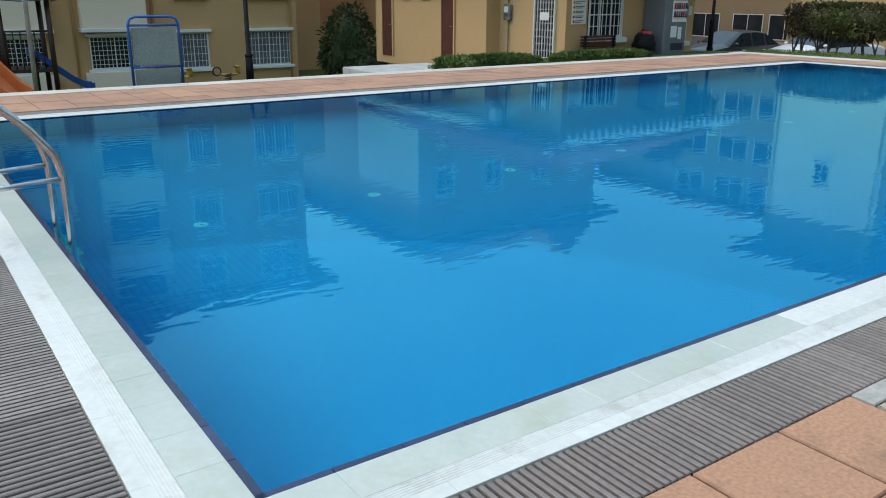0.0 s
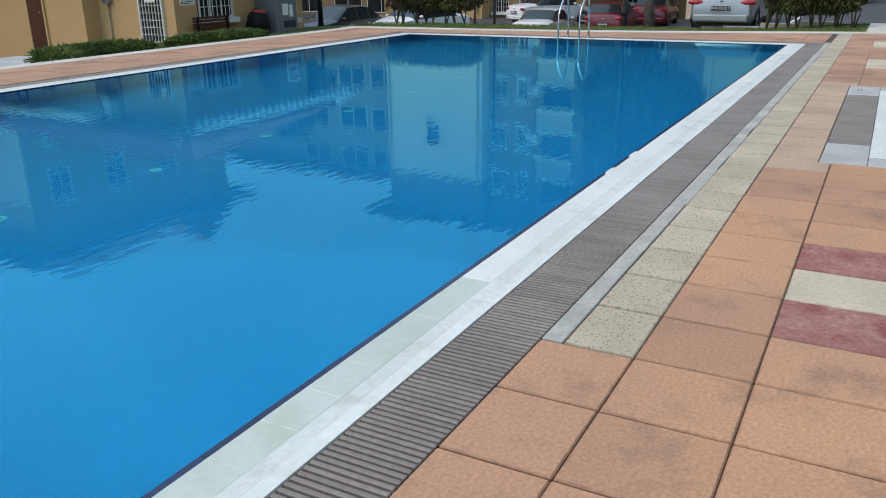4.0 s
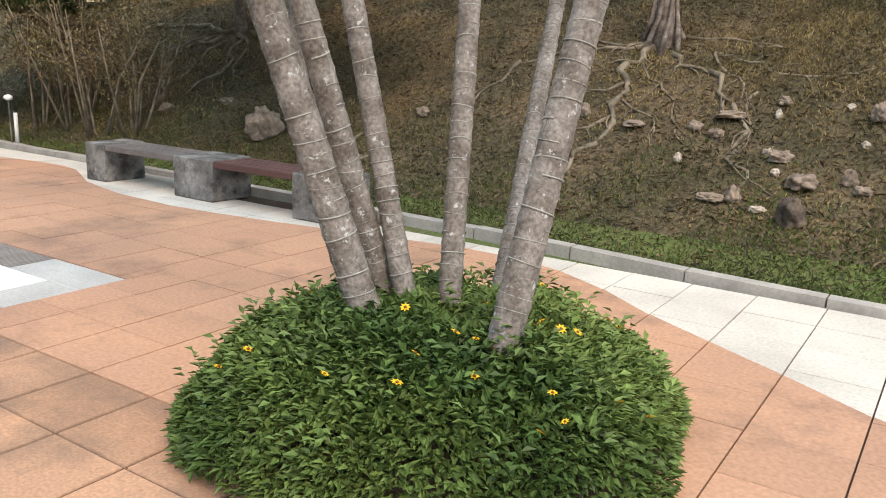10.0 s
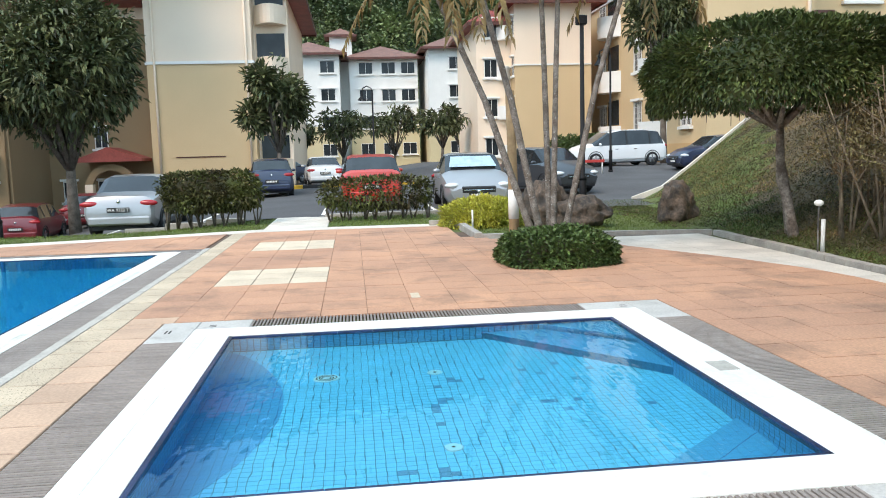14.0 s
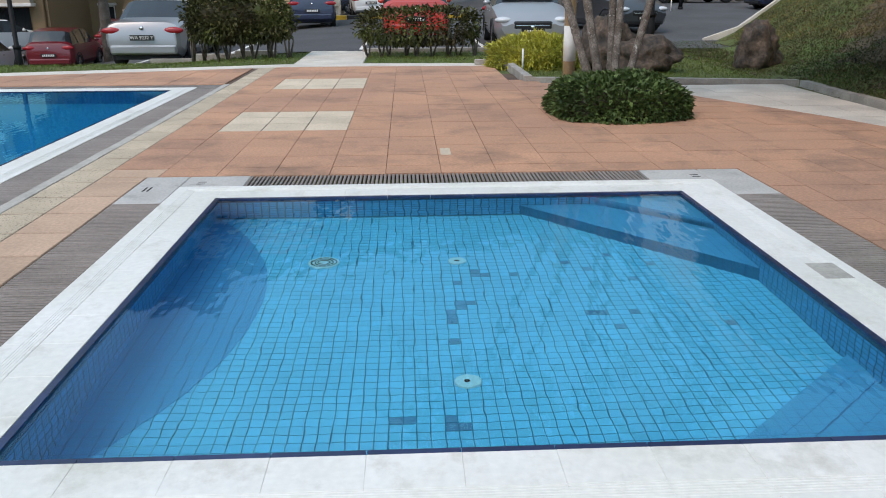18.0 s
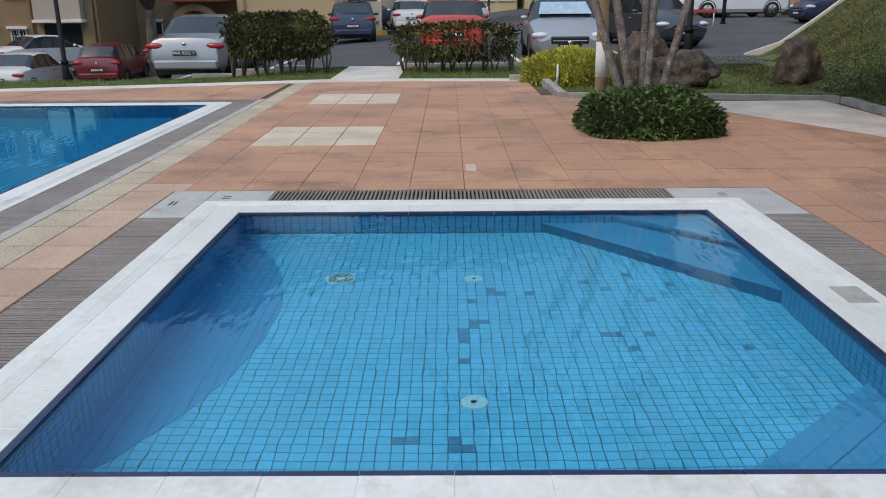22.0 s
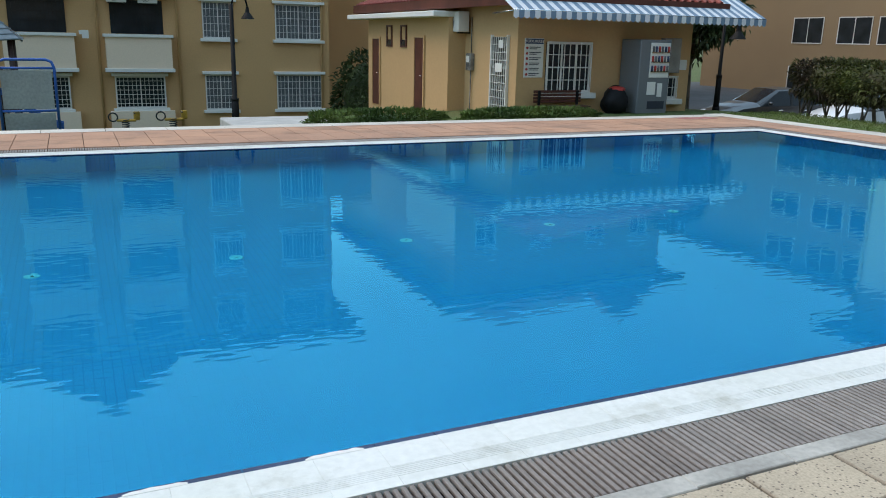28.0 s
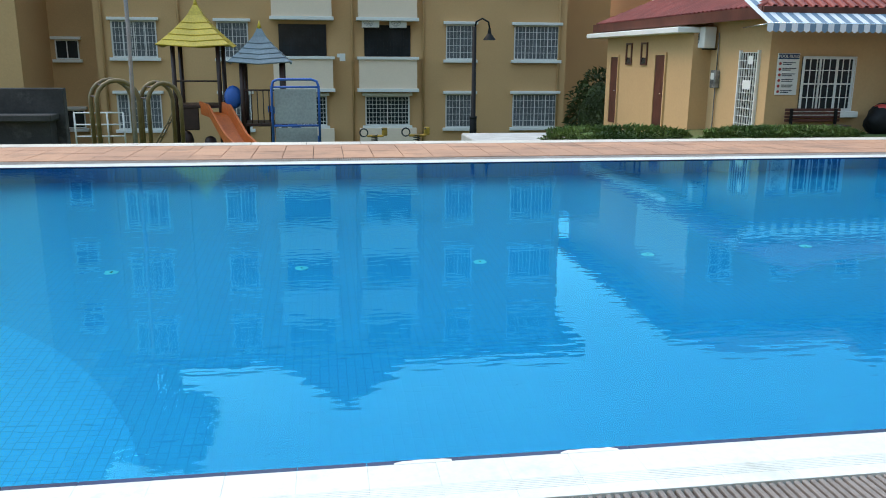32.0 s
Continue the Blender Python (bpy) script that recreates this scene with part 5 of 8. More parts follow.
q = np.clip(rr / (BR * 1.04), 0, 1)
hgt = .46 * (1 - q ** 3.2) ** .7
lum = np.array([noise.noise(Vector((a * 3.5, b * 3.5, 0))) for a, b in zip(x, y)])
z = np.maximum(hgt + .07 * lum - .06 * nrs.rand(n) ** 2, .01)
out = np.stack([x / BR, y / BR, .55 + 0 * x], 1) + nrs.normal(0, .55, (n, 3))
L = .032 + .034 * nrs.rand(n)
add_leaves(m, np.stack([x, y, z], 1), out, L, L * .5)
# upright shoots
n = 260
ang, rr = nrs.rand(n) * 2 * math.pi, np.sqrt(nrs.rand(n)) * BR * .98
for a, r_ in zip(ang, rr):
    sx, sy = r_ * math.cos(a), r_ * math.sin(a)
    sz = .46 * (1 - (r_ / (BR * 1.04)) ** 3.2) ** .7
    top = .06 + .07 * rnd.random()
    k = 6
    P = np.tile([sx, sy, sz], (k, 1)) + np.linspace(0, 1, k)[:, None] * np.array([.05 * rnd.uniform(-1, 1), .05 * rnd.uniform(-1, 1), top])
    D = np.stack([nrs.normal(size=k), nrs.normal(size=k), .5 + 0 * nrs.rand(k)], 1)
    add_leaves(m, P, D, .052, .026)
part("leaves", m, LEAF_BED, bed, kind="stuff")
PETAL = plain("yellow_petal", (.80, .46, .01), .6)
EYE = plain("flower_eye", (.16, .07, .01), .8)
pet = Mesh()
for k in range(8):
    a = 2 * math.pi * k / 8
    pet.leaf(Vector((0, 0, 0)), Vector((math.cos(a), math.sin(a), .25)), Vector((0, 0, 1)), .028, .016, .1)
petal_d = pet.data("petals", PETAL)
eye_d = Mesh().blob((0, 0, .004), (.008, .008, .006), 5, 0, 1).data("eye", EYE)
for k in range(40):
    a, r_ = rnd.random() * 2 * math.pi, math.sqrt(rnd.random()) * BR * .95
    zz = .46 * (1 - (r_ / (BR * 1.04)) ** 3.2) ** .7 + .075
    f = part("flower", petal_d, None, bed, "small yellow daisy-like flower" if k == 0 else "")
    f.matrix_basis = pose(r_ * math.cos(a), r_ * math.sin(a), zz, rnd.uniform(-35, 35), rnd.uniform(-35, 35), rnd.uniform(0, 90)) @ Matrix.Scale(rnd.uniform(.55, .85), 4)
    part("eye", eye_d, None, f)


def palm_trunk(p0, ways, r0, r1, ring=.105):
    """A trunk with raised leaf-scar rings, along a slightly bent line through the given points."""
    pts = [Vector(p0)] + [Vector(w) for w in ways]
    dense, rad = [], []
    total = sum((b - a).length for a, b in zip(pts, pts[1:]))
    step = ring / 4
    n = int(total / step)
    lens = [(b - a).length for a, b in zip(pts, pts[1:])]
    for i in range(n + 1):
        s = total * i / n
        k, t = 0, s
        while k < len(lens) - 1 and t > lens[k]:
            t -= lens[k]
            k += 1
        p = pts[k].lerp(pts[k + 1], t / lens[k])
        dense.append(p)
        base = r0 + (r1 - r0) * (s / total)
        if s < .35:
            base *= 1 + .25 * (1 - s / .35)
        rad.append(base * (1 + (.06 if i % 4 == 0 else 0) + .025 * noise.noise(Vector((s * 3, r0 * 90, 0)))))
    return Mesh().tube(dense, rad, 10)


SCAR = surf("leaf_scar", (0.35, 0.33, 0.285), rough=0.9, scale=20, amount=0.4, grain=60, bump=0.2)


def palm_rings(p0, ways, r0, r1, ring=.072):
    """Pale raised rings round a trunk, a little uneven in height and spacing."""
    pts = [Vector(p0)] + [Vector(w) for w in ways]
    lens = [(b - a).length for a, b in zip(pts, pts[1:])]
    total = sum(lens)
    m, s = Mesh(), .45
    while s < total:
        k, t = 0, s
        while k < len(lens) - 1 and t > lens[k]:
            t -= lens[k]
            k += 1
        p, d = pts[k].lerp(pts[k + 1], t / lens[k]), (pts[k + 1] - pts[k]).normalized()
        r = (r0 + (r1 - r0) * s / total) * 1.015
        u = d.orthogonal().normalized()
        w = d.cross(u)
        th = rnd.uniform(0, 6.28)
        span = rnd.choice((6.28, 6.28, 4.4, 3.4))
        tilt = rnd.uniform(-.012, .012)
        arc = [p + (u * math.cos(th + q) + w * math.sin(th + q)) * r + d * tilt * math.cos(q) for q in np.linspace(0, span, 13)]
        m.tube(arc, rnd.uniform(.0020, .0046), 4, False)
        s += ring * rnd.uniform(.7, 1.3)
    return m


def frond(p, way, length, mesh, stalk, droop=.9, leaflet=.36, n=26):
    """One feather frond: an arching stalk with leaflets on both sides."""
    way = Vector(way).normalized()
    side = way.cross(Vector((0, 0, 1))).normalized()
    pts = []
    for i in range(n + 1):
        t = i / n
        pts.append(Vector(p) + way * length * t + Vector((0, 0, -droop * length * t * t * .8)))
    stalk.tube(pts, [.014 * (1 - .8 * i / n) for i in range(n + 1)], 4, False)
    P, D, L = [], [], []
    for i in range(3, n):
        t = i / n
        d = (pts[i + 1] - pts[i - 1]).normalized()
        for s in (-1, 1):
            P.append(pts[i])
            D.append(side * s * .9 + d * .55 + Vector((0, 0, -.35 - .3 * rnd.random())))
            L.append(leaflet * (1 - abs(t - .45)) * (0.8 + .4 * rnd.random()))
    L = np.array(L)
    add_leaves(mesh, np.array(P), np.array(D), L, .03, .35)


pc1 = thing("palm_clump", "clump of slender ringed grey palm trunks rising from the flower bed", "palm", (BX, BY, 0))
pi = pc1.matrix_basis.inverted()
PALMS = (((2.93, -5.32), (3.45, -4.93), (3.87, -4.61), .072), ((3.03, -5.58), (3.42, -5.12), (3.74, -4.72), .058), ((2.89, -5.53), (3.42, -5.55), (3.84, -5.57), .052),
         ((2.77, -5.65), (3.08, -6.24), (3.33, -6.71), .055), ((2.72, -6.0), (3.2, -7.54), (3.66, -8.99), .050), ((2.36, -5.38), (2.25, -6.01), (2.19, -6.55), .072))
for (a, b, c, r_) in PALMS:
    r_ *= .88
    k = (c[0] - b[0]) / 1.6 * 1.4, (c[1] - b[1]) / 1.6 * 1.4
    top = (c[0] + k[0], c[1] + k[1], 5.4)
    base = (a[0] - (b[0] - a[0]) * .2, a[1] - (b[1] - a[1]) * .2, 0.0)
    t = part("trunk", palm_trunk(base, [(*a, .4), (*b, 2.4), (*c, 4.0), top], r_ * 1.08, r_ * .85), PALM_BARK, pc1)
    t.matrix_basis = pi
    part("leaf_scar", palm_rings(base, [(*a, .4), (*b, 2.4), (*c, 4.0), top], r_ * 1.06, r_ * .85), SCAR, pc1, "pale leaf-scar rings", kind="stuff").matrix_basis = pi
    live, dead, stalk = Mesh(), Mesh(), Mesh()
    for q_ in range(8):
        aa = 2 * math.pi * (q_ + rnd.random() * .5) / 8
        frond(top, (math.cos(aa), math.sin(aa), rnd.uniform(.4, 1.2)), 1.9, live, stalk, droop=.7)
    part("fronds", live, LEAF_PALM, pc1, kind="stuff").matrix_basis = pi
    part("stalk", stalk, LEAF_PALM, pc1).matrix_basis = pi

# --- island bush with the drooping palms ---
IX, IY = 13.0, -5.71
QX, QY = 13.4, -5.75
ib = thing("ground_cover_bush", "low clipped round bush of dark ground cover", "bush", (IX, IY, 0))
part("soil", Mesh().blob((0, 0, 0), (.70, .68, .28), 10, .06, 2, flat=0.0), SOIL, ib)
part("leaves", crown(11000, (0, 0, .05), (.76, .76, .38), .058, flat=-.1, lump=.06, power=2.7, droop=.15, core=False, seed=3, inner=.80, wide=.6), leaf_mat("ground_cover_leaf", (0.085, 0.13, 0.036), (0.035, 0.062, 0.018), shine=0.3, spread=.6), ib, kind="stuff")
ip2 = thing("palm_clump", "leaning cluster palms with drooping half-dry fronds", "palm", (QX, QY, .3))
qi = ip2.matrix_basis.inverted()
for (dx, dy, z1, r_) in ((.5, 1.75, 4.3, .041), (-.3, 1.15, 4.2, .041), (.35, .05, 4.8, .036), (.0, -.18, 4.9, .034), (-.35, -1.2, 4.5, .036)):
    b0 = Vector((QX + dx * .15, QY + dy * .12, .2))
    mid = Vector((QX + dx * .5, QY + dy * .48, z1 * .5))
    top = Vector((QX + dx, QY + dy, z1))
    t = part("trunk", palm_trunk(b0, [mid, top], r_ * 1.25, r_ * .8, .14), PALM_BARK, ip2)
    t.matrix_basis = qi
    live, dead, stalk = Mesh(), Mesh(), Mesh()
    for q_ in range(7):
        aa = 2 * math.pi * (q_ + rnd.random() * .6) / 7
        frond(top, (math.cos(aa), math.sin(aa), rnd.uniform(.1, 1.1)), rnd.uniform(1.3, 1.8), live if rnd.random() < .78 else dead, stalk, droop=rnd.uniform(.6, 1.0), n=22)
    for q_ in range(3):
        aa = 2 * math.pi * rnd.random()
        frond(top, (math.cos(aa), math.sin(aa), -.6), 1.2, dead, stalk, droop=.9, n=20)
    part("fronds", live, LEAF_PALM, ip2, kind="stuff").matrix_basis = qi
    part("dry_fronds", dead, LEAF_DRY, ip2, "dry orange-brown fronds", kind="stuff").matrix_basis = qi
    part("stalk", stalk, LEAF_DRY, ip2).matrix_basis = qi
st = thing("palm_stump", "cut tan palm stump with a white painted band", "stump", (13.95, -5.35, 0))
part("stem", Mesh().tube([(0, 0, 0), (0, .01, .9), (-.01, .02, 1.5), (-.02, .04, 2.3)], [.075, .07, .066, .064], 12), surf("tan_stump_wood", (0.45, 0.30, 0.16), rough=0.85, scale=5, amount=0.3, grain=40, bump=0.3), st)
part("painted_band", Mesh().tube([(0, .005, .5), (0, .01, .92)], [.077, .074], 12), WHITE_PAINT, st, "worn white painted band")


# --- clipped mushroom trees on the bank ---
def mushroom_tree(at, top, c, r, n, label, bark=BARK, power=3.6, size=.092, leaf=None, seed=1):
    t = thing("clipped_tree", label, "tree", at)
    inv = t.matrix_basis.inverted()
    a, b = Vector(at), Vector(top)
    tm = Mesh()
    for k in range(4):
        off = Vector((rnd.uniform(-.06, .06), rnd.uniform(-.06, .06), 0))
        tm.tube([a + off * 3.2 + Vector((0, 0, -.12)), a.lerp(b, .12) + off * 1.6, a.lerp(b, .3) + off, a.lerp(b, .5) + Vector((-off.y, off.x, 0)), a.lerp(b, .7) - off, a.lerp(b, .86), b],
                [.10, .08, .068, .058, .06, .055, .065], 8)
    part("trunk", tm, bark, t).matrix_basis = inv
    lm = Mesh()
    for k in range(9):
        aa = 2 * math.pi * k / 9 + rnd.random() * .4
        e = Vector((c[0] + r[0] * .7 * math.cos(aa), c[1] + r[1] * .7 * math.sin(aa), c[2] + r[2] * rnd.uniform(-.2, .4)))
        lm.tube([b - Vector((0, 0, .1)), b.lerp(e, .5) + Vector((0, 0, -.08)), e], [.06, .035, .012], 6)
    part("limb", lm, bark, t).matrix_basis = inv
    part("crown", crown(n, c, r, size, flat=-.55, lump=.06, power=power, droop=.05, seed=seed, inner=.92), leaf or LEAF_FIG, t, kind="stuff").matrix_basis = inv
    am = Mesh()
    for k in range(26):
        x, y = c[0] + r[0] * rnd.uniform(-.8, .8), c[1] + r[1] * rnd.uniform(-.8, .8)
        z1 = c[2] - r[2] * .45
        am.tube([(x, y, z1 + .2), (x + .02, y, z1 - rnd.uniform(.05, .4))], .006, 4, False)
    part("hanging_roots", am, bark, t, "thin hanging aerial roots", kind="stuff").matrix_basis = inv
    return t


T1 = (13.95, -9.5, gz(13.95, -9.5))
mushroom_tree(T1, (14.1, -9.4, 1.8), (14.2, -9.33, 2.46), (1.62, 1.62, .74), 24000, "clipped flat-topped fig tree with a twisted grey trunk", bark=PALE_BARK, seed=1)
T2 = (7.31, -9.87, gz(7.31, -9.87))
mushroom_tree(T2, (7.75, -9.68, 2.15), (8.4, -10.2, 2.98), (1.62, 1.62, .86), 27000, "clipped broad fig tree shading the benches", bark=PALE_BARK, power=2.5, seed=2)
T3 = (11.7, -12.7, gz(11.7, -12.7))
mushroom_tree(T3, (11.1, -12.0, 3.3), (11.0, -11.3, 3.85), (1.8, 1.8, .98), 17000, "clipped fig tree on top of the bank", bark=PALE_BARK, power=2.5, seed=4, size=.12)
ub = single("bush", crown(3000, (18.2, -14.2, 2.85), (1.5, 1.0, .75), .13, flat=-.5, seed=9), LEAF_MD, "dense green bush on top of the bank", "bush")

# --- tree with bare roots on the bank ---
RX, RY = 4.33, -12.62
rt = thing("tree", "leaning grey tree with bare roots spread over the bank", "tree", (RX, RY, gz(RX, RY)))
ri = rt.matrix_basis.inverted()
bz = gz(RX, RY)
tm = Mesh()
tm.tube([(RX, RY, bz - .2), (RX - .02, RY, bz + .25), (RX + .07, RY - .05, bz + .7), (RX + .1, RY - .15, bz + 1.6), (RX, RY - .25, bz + 3.2), (RX - .2, RY - .35, bz + 4.6)], [.15, .115, .10, .09, .08, .07], 10)
for k in range(7):
    a = 2 * math.pi * k / 7
    tm.tube([(RX + .26 * math.cos(a), RY + .26 * math.sin(a), gz(RX + .26 * math.cos(a), RY + .26 * math.sin(a)) - .03), (RX + .15 * math.cos(a + .5), RY + .15 * math.sin(a + .5), bz + .3),
             (RX + .05 + .12 * math.cos(a + 1.3), RY - .05 + .12 * math.sin(a + 1.3), bz + .8), (RX + .09 + .09 * math.cos(a + 2.2), RY - .12 + .09 * math.sin(a + 2.2), bz + 1.5)], [.04, .028, .022, .015], 6)
part("trunk", tm, PALE_BARK, rt).matrix_basis = ri
rr_ = random.Random(5)


def root_path(x, y, dx, dy, n, step, wig):
    pts = []
    a = math.atan2(dy, dx)
    for i in range(n):
        pts.append((x, y, gz(x, y) + .015 + .03 * math.sin(i * .9)))
        a += rr_.uniform(-wig, wig)
        x, y = x + step * math.cos(a), y + step * math.sin(a)
    return pts


def root_between(x0, y0, x1, y1, r_, owner, wig=.10):
    """A root that winds over the ground from one place to another, with finer ones off it."""
    n = max(5, int(math.hypot(x1 - x0, y1 - y0) / .13))
    ph, way = rr_.uniform(0, 6), math.atan2(y1 - y0, x1 - x0)
    pts = []
    for i in range(n + 1):
        u = i / n
        off = wig * math.sin(math.pi * u) * math.sin(ph + 5.2 * u) + .035 * rr_.uniform(-1, 1)
        x, y = x0 + (x1 - x0) * u - off * math.sin(way), y0 + (y1 - y0) * u + off * math.cos(way)
        pts.append((x, y, gz(x, y) + r_ * .45 + .012 * math.sin(i * 1.7 + ph)))
    inv = owner.matrix_basis.inverted()
    part("root", Mesh().tube(pts, [r_ * (1 - .55 * i / n + .14 * math.sin(i * 2.3)) for i in range(n + 1)], 6), ROOT, owner).matrix_basis = inv
    for b in range(max(2, n // 3)):
        k = rr_.randrange(1, n)
        p2 = root_path(pts[k][0], pts[k][1], math.cos(way) + rr_.uniform(-.9, .9), math.sin(way) + rr_.uniform(-.2, .8), 6, .09, .6)
        part("root", Mesh().tube(p2, [r_ * .34 * (1 - .8 * i / 6) for i in range(6)], 5), ROOT, owner).matrix_basis = inv


for x0, y0, x1, y1, r_ in ((4.4, -12.5, 4.53, -12.1, .055), (4.53, -12.1, 4.35, -11.5, .05), (4.35, -11.5, 4.3, -10.75, .04), (4.3, -10.75, 4.5, -10.25, .035),
                           (4.42, -11.8, 4.9, -11.35, .026), (4.33, -11.2, 4.85, -10.8, .026), (4.4, -11.6, 3.75, -10.95, .02), (4.4, -12.2, 3.4, -10.8, .018),
                           (4.1, -12.4, 3.58, -12.05, .036), (3.58, -12.05, 3.12, -11.55, .036), (3.12, -11.55, 2.93, -10.85, .033), (2.93, -10.85, 2.7, -10.35, .024),
                           (3.67, -12.5, 3.05, -11.5, .022), (3.0, -11.8, 2.9, -10.9, .018), (4.2, -12.75, 2.75, -12.6, .022), (3.6, -12.4, 2.05, -12.1, .020),
                           (4.45, -12.55, 5.3, -12.2, .032), (5.3, -12.2, 6.0, -12.1, .028), (6.0, -12.1, 6.1, -11.15, .026), (4.5, -12.6, 5.6, -12.5, .022)):
    root_between(x0, y0, x1, y1, r_, rt)
part("crown", crown(5000, (RX - .3, RY - .4, bz + 5.4), (2.0, 1.9, 1.3), .15, seed=7), LEAF_DK, rt, kind="stuff").matrix_basis = ri
# roots under the other bank trees
figs = [o for o in scene.objects if o.type == "EMPTY" and o.name.startswith("clipped_tree")]
for x0, y0, x1, y1, r_ in ((11.8, -12.6, 13.7, -12.7, .05), (13.7, -12.7, 14.7, -12.1, .045), (11.9, -12.5, 13.1, -11.7, .045), (11.8, -12.4, 12.4, -12.0, .045), (12.4, -12.0, 11.3, -10.5, .038),
                           (11.5, -12.5, 10.9, -11.8, .042), (10.9, -11.8, 11.0, -10.9, .032), (11.6, -12.3, 11.7, -11.2, .032), (11.4, -12.6, 9.9, -12.2, .036), (11.3, -12.4, 10.2, -11.3, .03)):
    root_between(x0, y0, x1, y1, r_, figs[2], .16)
for x1, y1 in ((7.7, -9.45), (7.05, -9.4), (6.8, -10.1), (7.9, -10.2), (7.3, -10.6)):
    root_between(7.31, -9.87, x1, y1, .04, figs[1], .06)


# --- straggly shrubs ---
def shrub(x, y, h, w, seed, label="straggly shrub with bare pale stems and sparse dull leaves"):
    t = thing("shrub", label, "shrub", (x, y, gz(x, y)), group="shrubs along the bank")
    g = random.Random(seed)
    sm, lm = Mesh(), Mesh()
    tips = []
    for k in range(6):
        a = g.random() * 2 * math.pi
        s = g.uniform(.3, 1.2)
        p1 = Vector((.12 * math.cos(a), .12 * math.sin(a), 0))
        p2 = Vector((w * .35 * s * math.cos(a), w * .35 * s * math.sin(a), h * .45))
        p3 = Vector((w * .6 * s * math.cos(a + .3), w * .6 * s * math.sin(a + .3), h * g.uniform(.75, 1.05)))
        sm.tube([p1 - Vector((0, 0, .1)), p2, p3], [.024, .016, .006], 5)
        for b in range(7):
            q0 = p2.lerp(p3, g.uniform(-.2, .9))
            q1 = q0 + Vector((g.uniform(-.42, .42), g.uniform(-.42, .42), g.uniform(-.02, .4)))
            sm.tube([q0, q1], [.007, .003], 4, False)
            tips += [q0.lerp(q1, u) for u in (.3, .6, .8, 1.0)]
    P = np.array([tuple(v) for v in tips for _ in range(6)]) + nrs.normal(0, .085, (len(tips) * 6, 3))
    add_leaves(lm, P, nrs.normal(0, 1, P.shape) + np.array([0, 0, .2]), .055, .028)
    part("stem", sm, ROOT, t)
    part("leaves", lm, LEAF_GREY, t, kind="stuff")


for i, (x, y, h, w) in enumerate(((12.9, -9.75, 1.75, 1.2), (12.2, -9.9, 1.9, 1.3), (11.5, -9.8, 1.8, 1.2), (10.9, -9.95, 1.7, 1.2), (12.5, -10.5, 1.9, 1.2), (11.3, -10.5, 1.8, 1.2), (13.3, -10.3, 1.7, 1.1))):
    shrub(x, y, h, w, i)


# --- hedges and the yellow bush ---
def hedge(x0, x1, y0, y1, z0, h, label, mat=LEAF_HEDGE, n=5000, stems=9, core=True):
    t = thing("hedge", label, "hedge", ((x0 + x1) / 2, (y0 + y1) / 2, z0), group="hedges along the car park")
    cx, cy = (x1 - x0) / 2, (y1 - y0) / 2
    lm = Mesh()
    P, D = shell(n, (0, 0, h * .66), (cx, cy, h * .36), -1, .10, 4.0, .55, seed=int(abs(y0) * 7))
    D = D + nrs.normal(0, .6, D.shape)
    L = .07 + .05 * nrs.rand(len(P))
    add_leaves(lm, P, D, L, L * .55)
    if core:
        lm.blob((0, 0, h * .68), (cx * .75, cy * .85, h * .25), 7, .2, 3)
    part("leaves", lm, mat, t, kind="stuff")
    for k in range(stems):
        y = -cy + 2 * cy * (k + .5) / stems + rnd.uniform(-.08, .08)
        sm = Mesh()
        for b in range(3):
            sm.tube([(rnd.uniform(-.08, .08), y, -.05), (rnd.uniform(-.15, .15), y + rnd.uniform(-.12, .12), h * .3), (rnd.uniform(-.25, .25), y + rnd.uniform(-.2, .2), h * .6)], [.025, .018, .012], 5)
        part("stem", sm, BARK, t)


hz = gz(21.5, 0)
hedge(21.0, 21.95, -0.95, 1.2, hz, 1.25, "dark clipped hedge with bare stems beside the car park")
hedge(21.0, 21.95, -4.9, -2.35, hz, 1.02, "sparse clipped hedge with bare stems in front of a red car", n=3300, core=False)
hedge(19.6, 20.6, 8.6, 11.6, gz(20, 10), 1.25, "bushy hedge with yellow-tipped leaves at the lawn's end", n=6000)
yb = thing("yellow_bush", "low bush of bright yellow-green leaves", "bush", (18.75, -5.75, gz(18.7, -5.7)))
part("leaves", crown(5600, (0, 0, .18), (.62, .95, .40), .10, flat=-.45, lump=.1, droop=-.3, seed=5, wide=.3), LEAF_YEL, yb, kind="stuff")


# --- rocks and stones ---
def rock(x, y, w, d, h, seed, label, group="rocks on the lawn", mat=ROCK):
    m = Mesh().blob((0, 0, h * .35), (w / 2, d / 2, h * .66), 24, .42, seed, 1.5, flat=-h * .42)
    single("rock", m, mat, label, "rock", group=group, at=(x, y, gz(x, y)), rz=seed * 40)


rock(18.3, -6.85, .95, .8, .9, 1, "large weathered brown rock behind the palms")
rock(17.9, -7.5, 1.05, .8, .56, 2, "low broad brown rock behind the palms")
rock(18.3, -9.6, .78, .7, .74, 3, "upright weathered brown rock on the lawn")
STONE = surf("pale_stone", (0.30, 0.225, 0.165), rough=0.95, col2=(0.16, 0.12, 0.09), scale=9, grain=24, grain_amount=0.3, bump=0.6)
PALE_STONE = surf("whitish_stone", (0.52, 0.45, 0.37), rough=0.95, col2=(0.32, 0.26, 0.20), scale=9, grain=24, grain_amount=0.3, bump=0.5)
rock(8.67, -10.25, .46, .42, .36, 7, "squat pale brown boulder at the foot of the bank", mat=STONE)
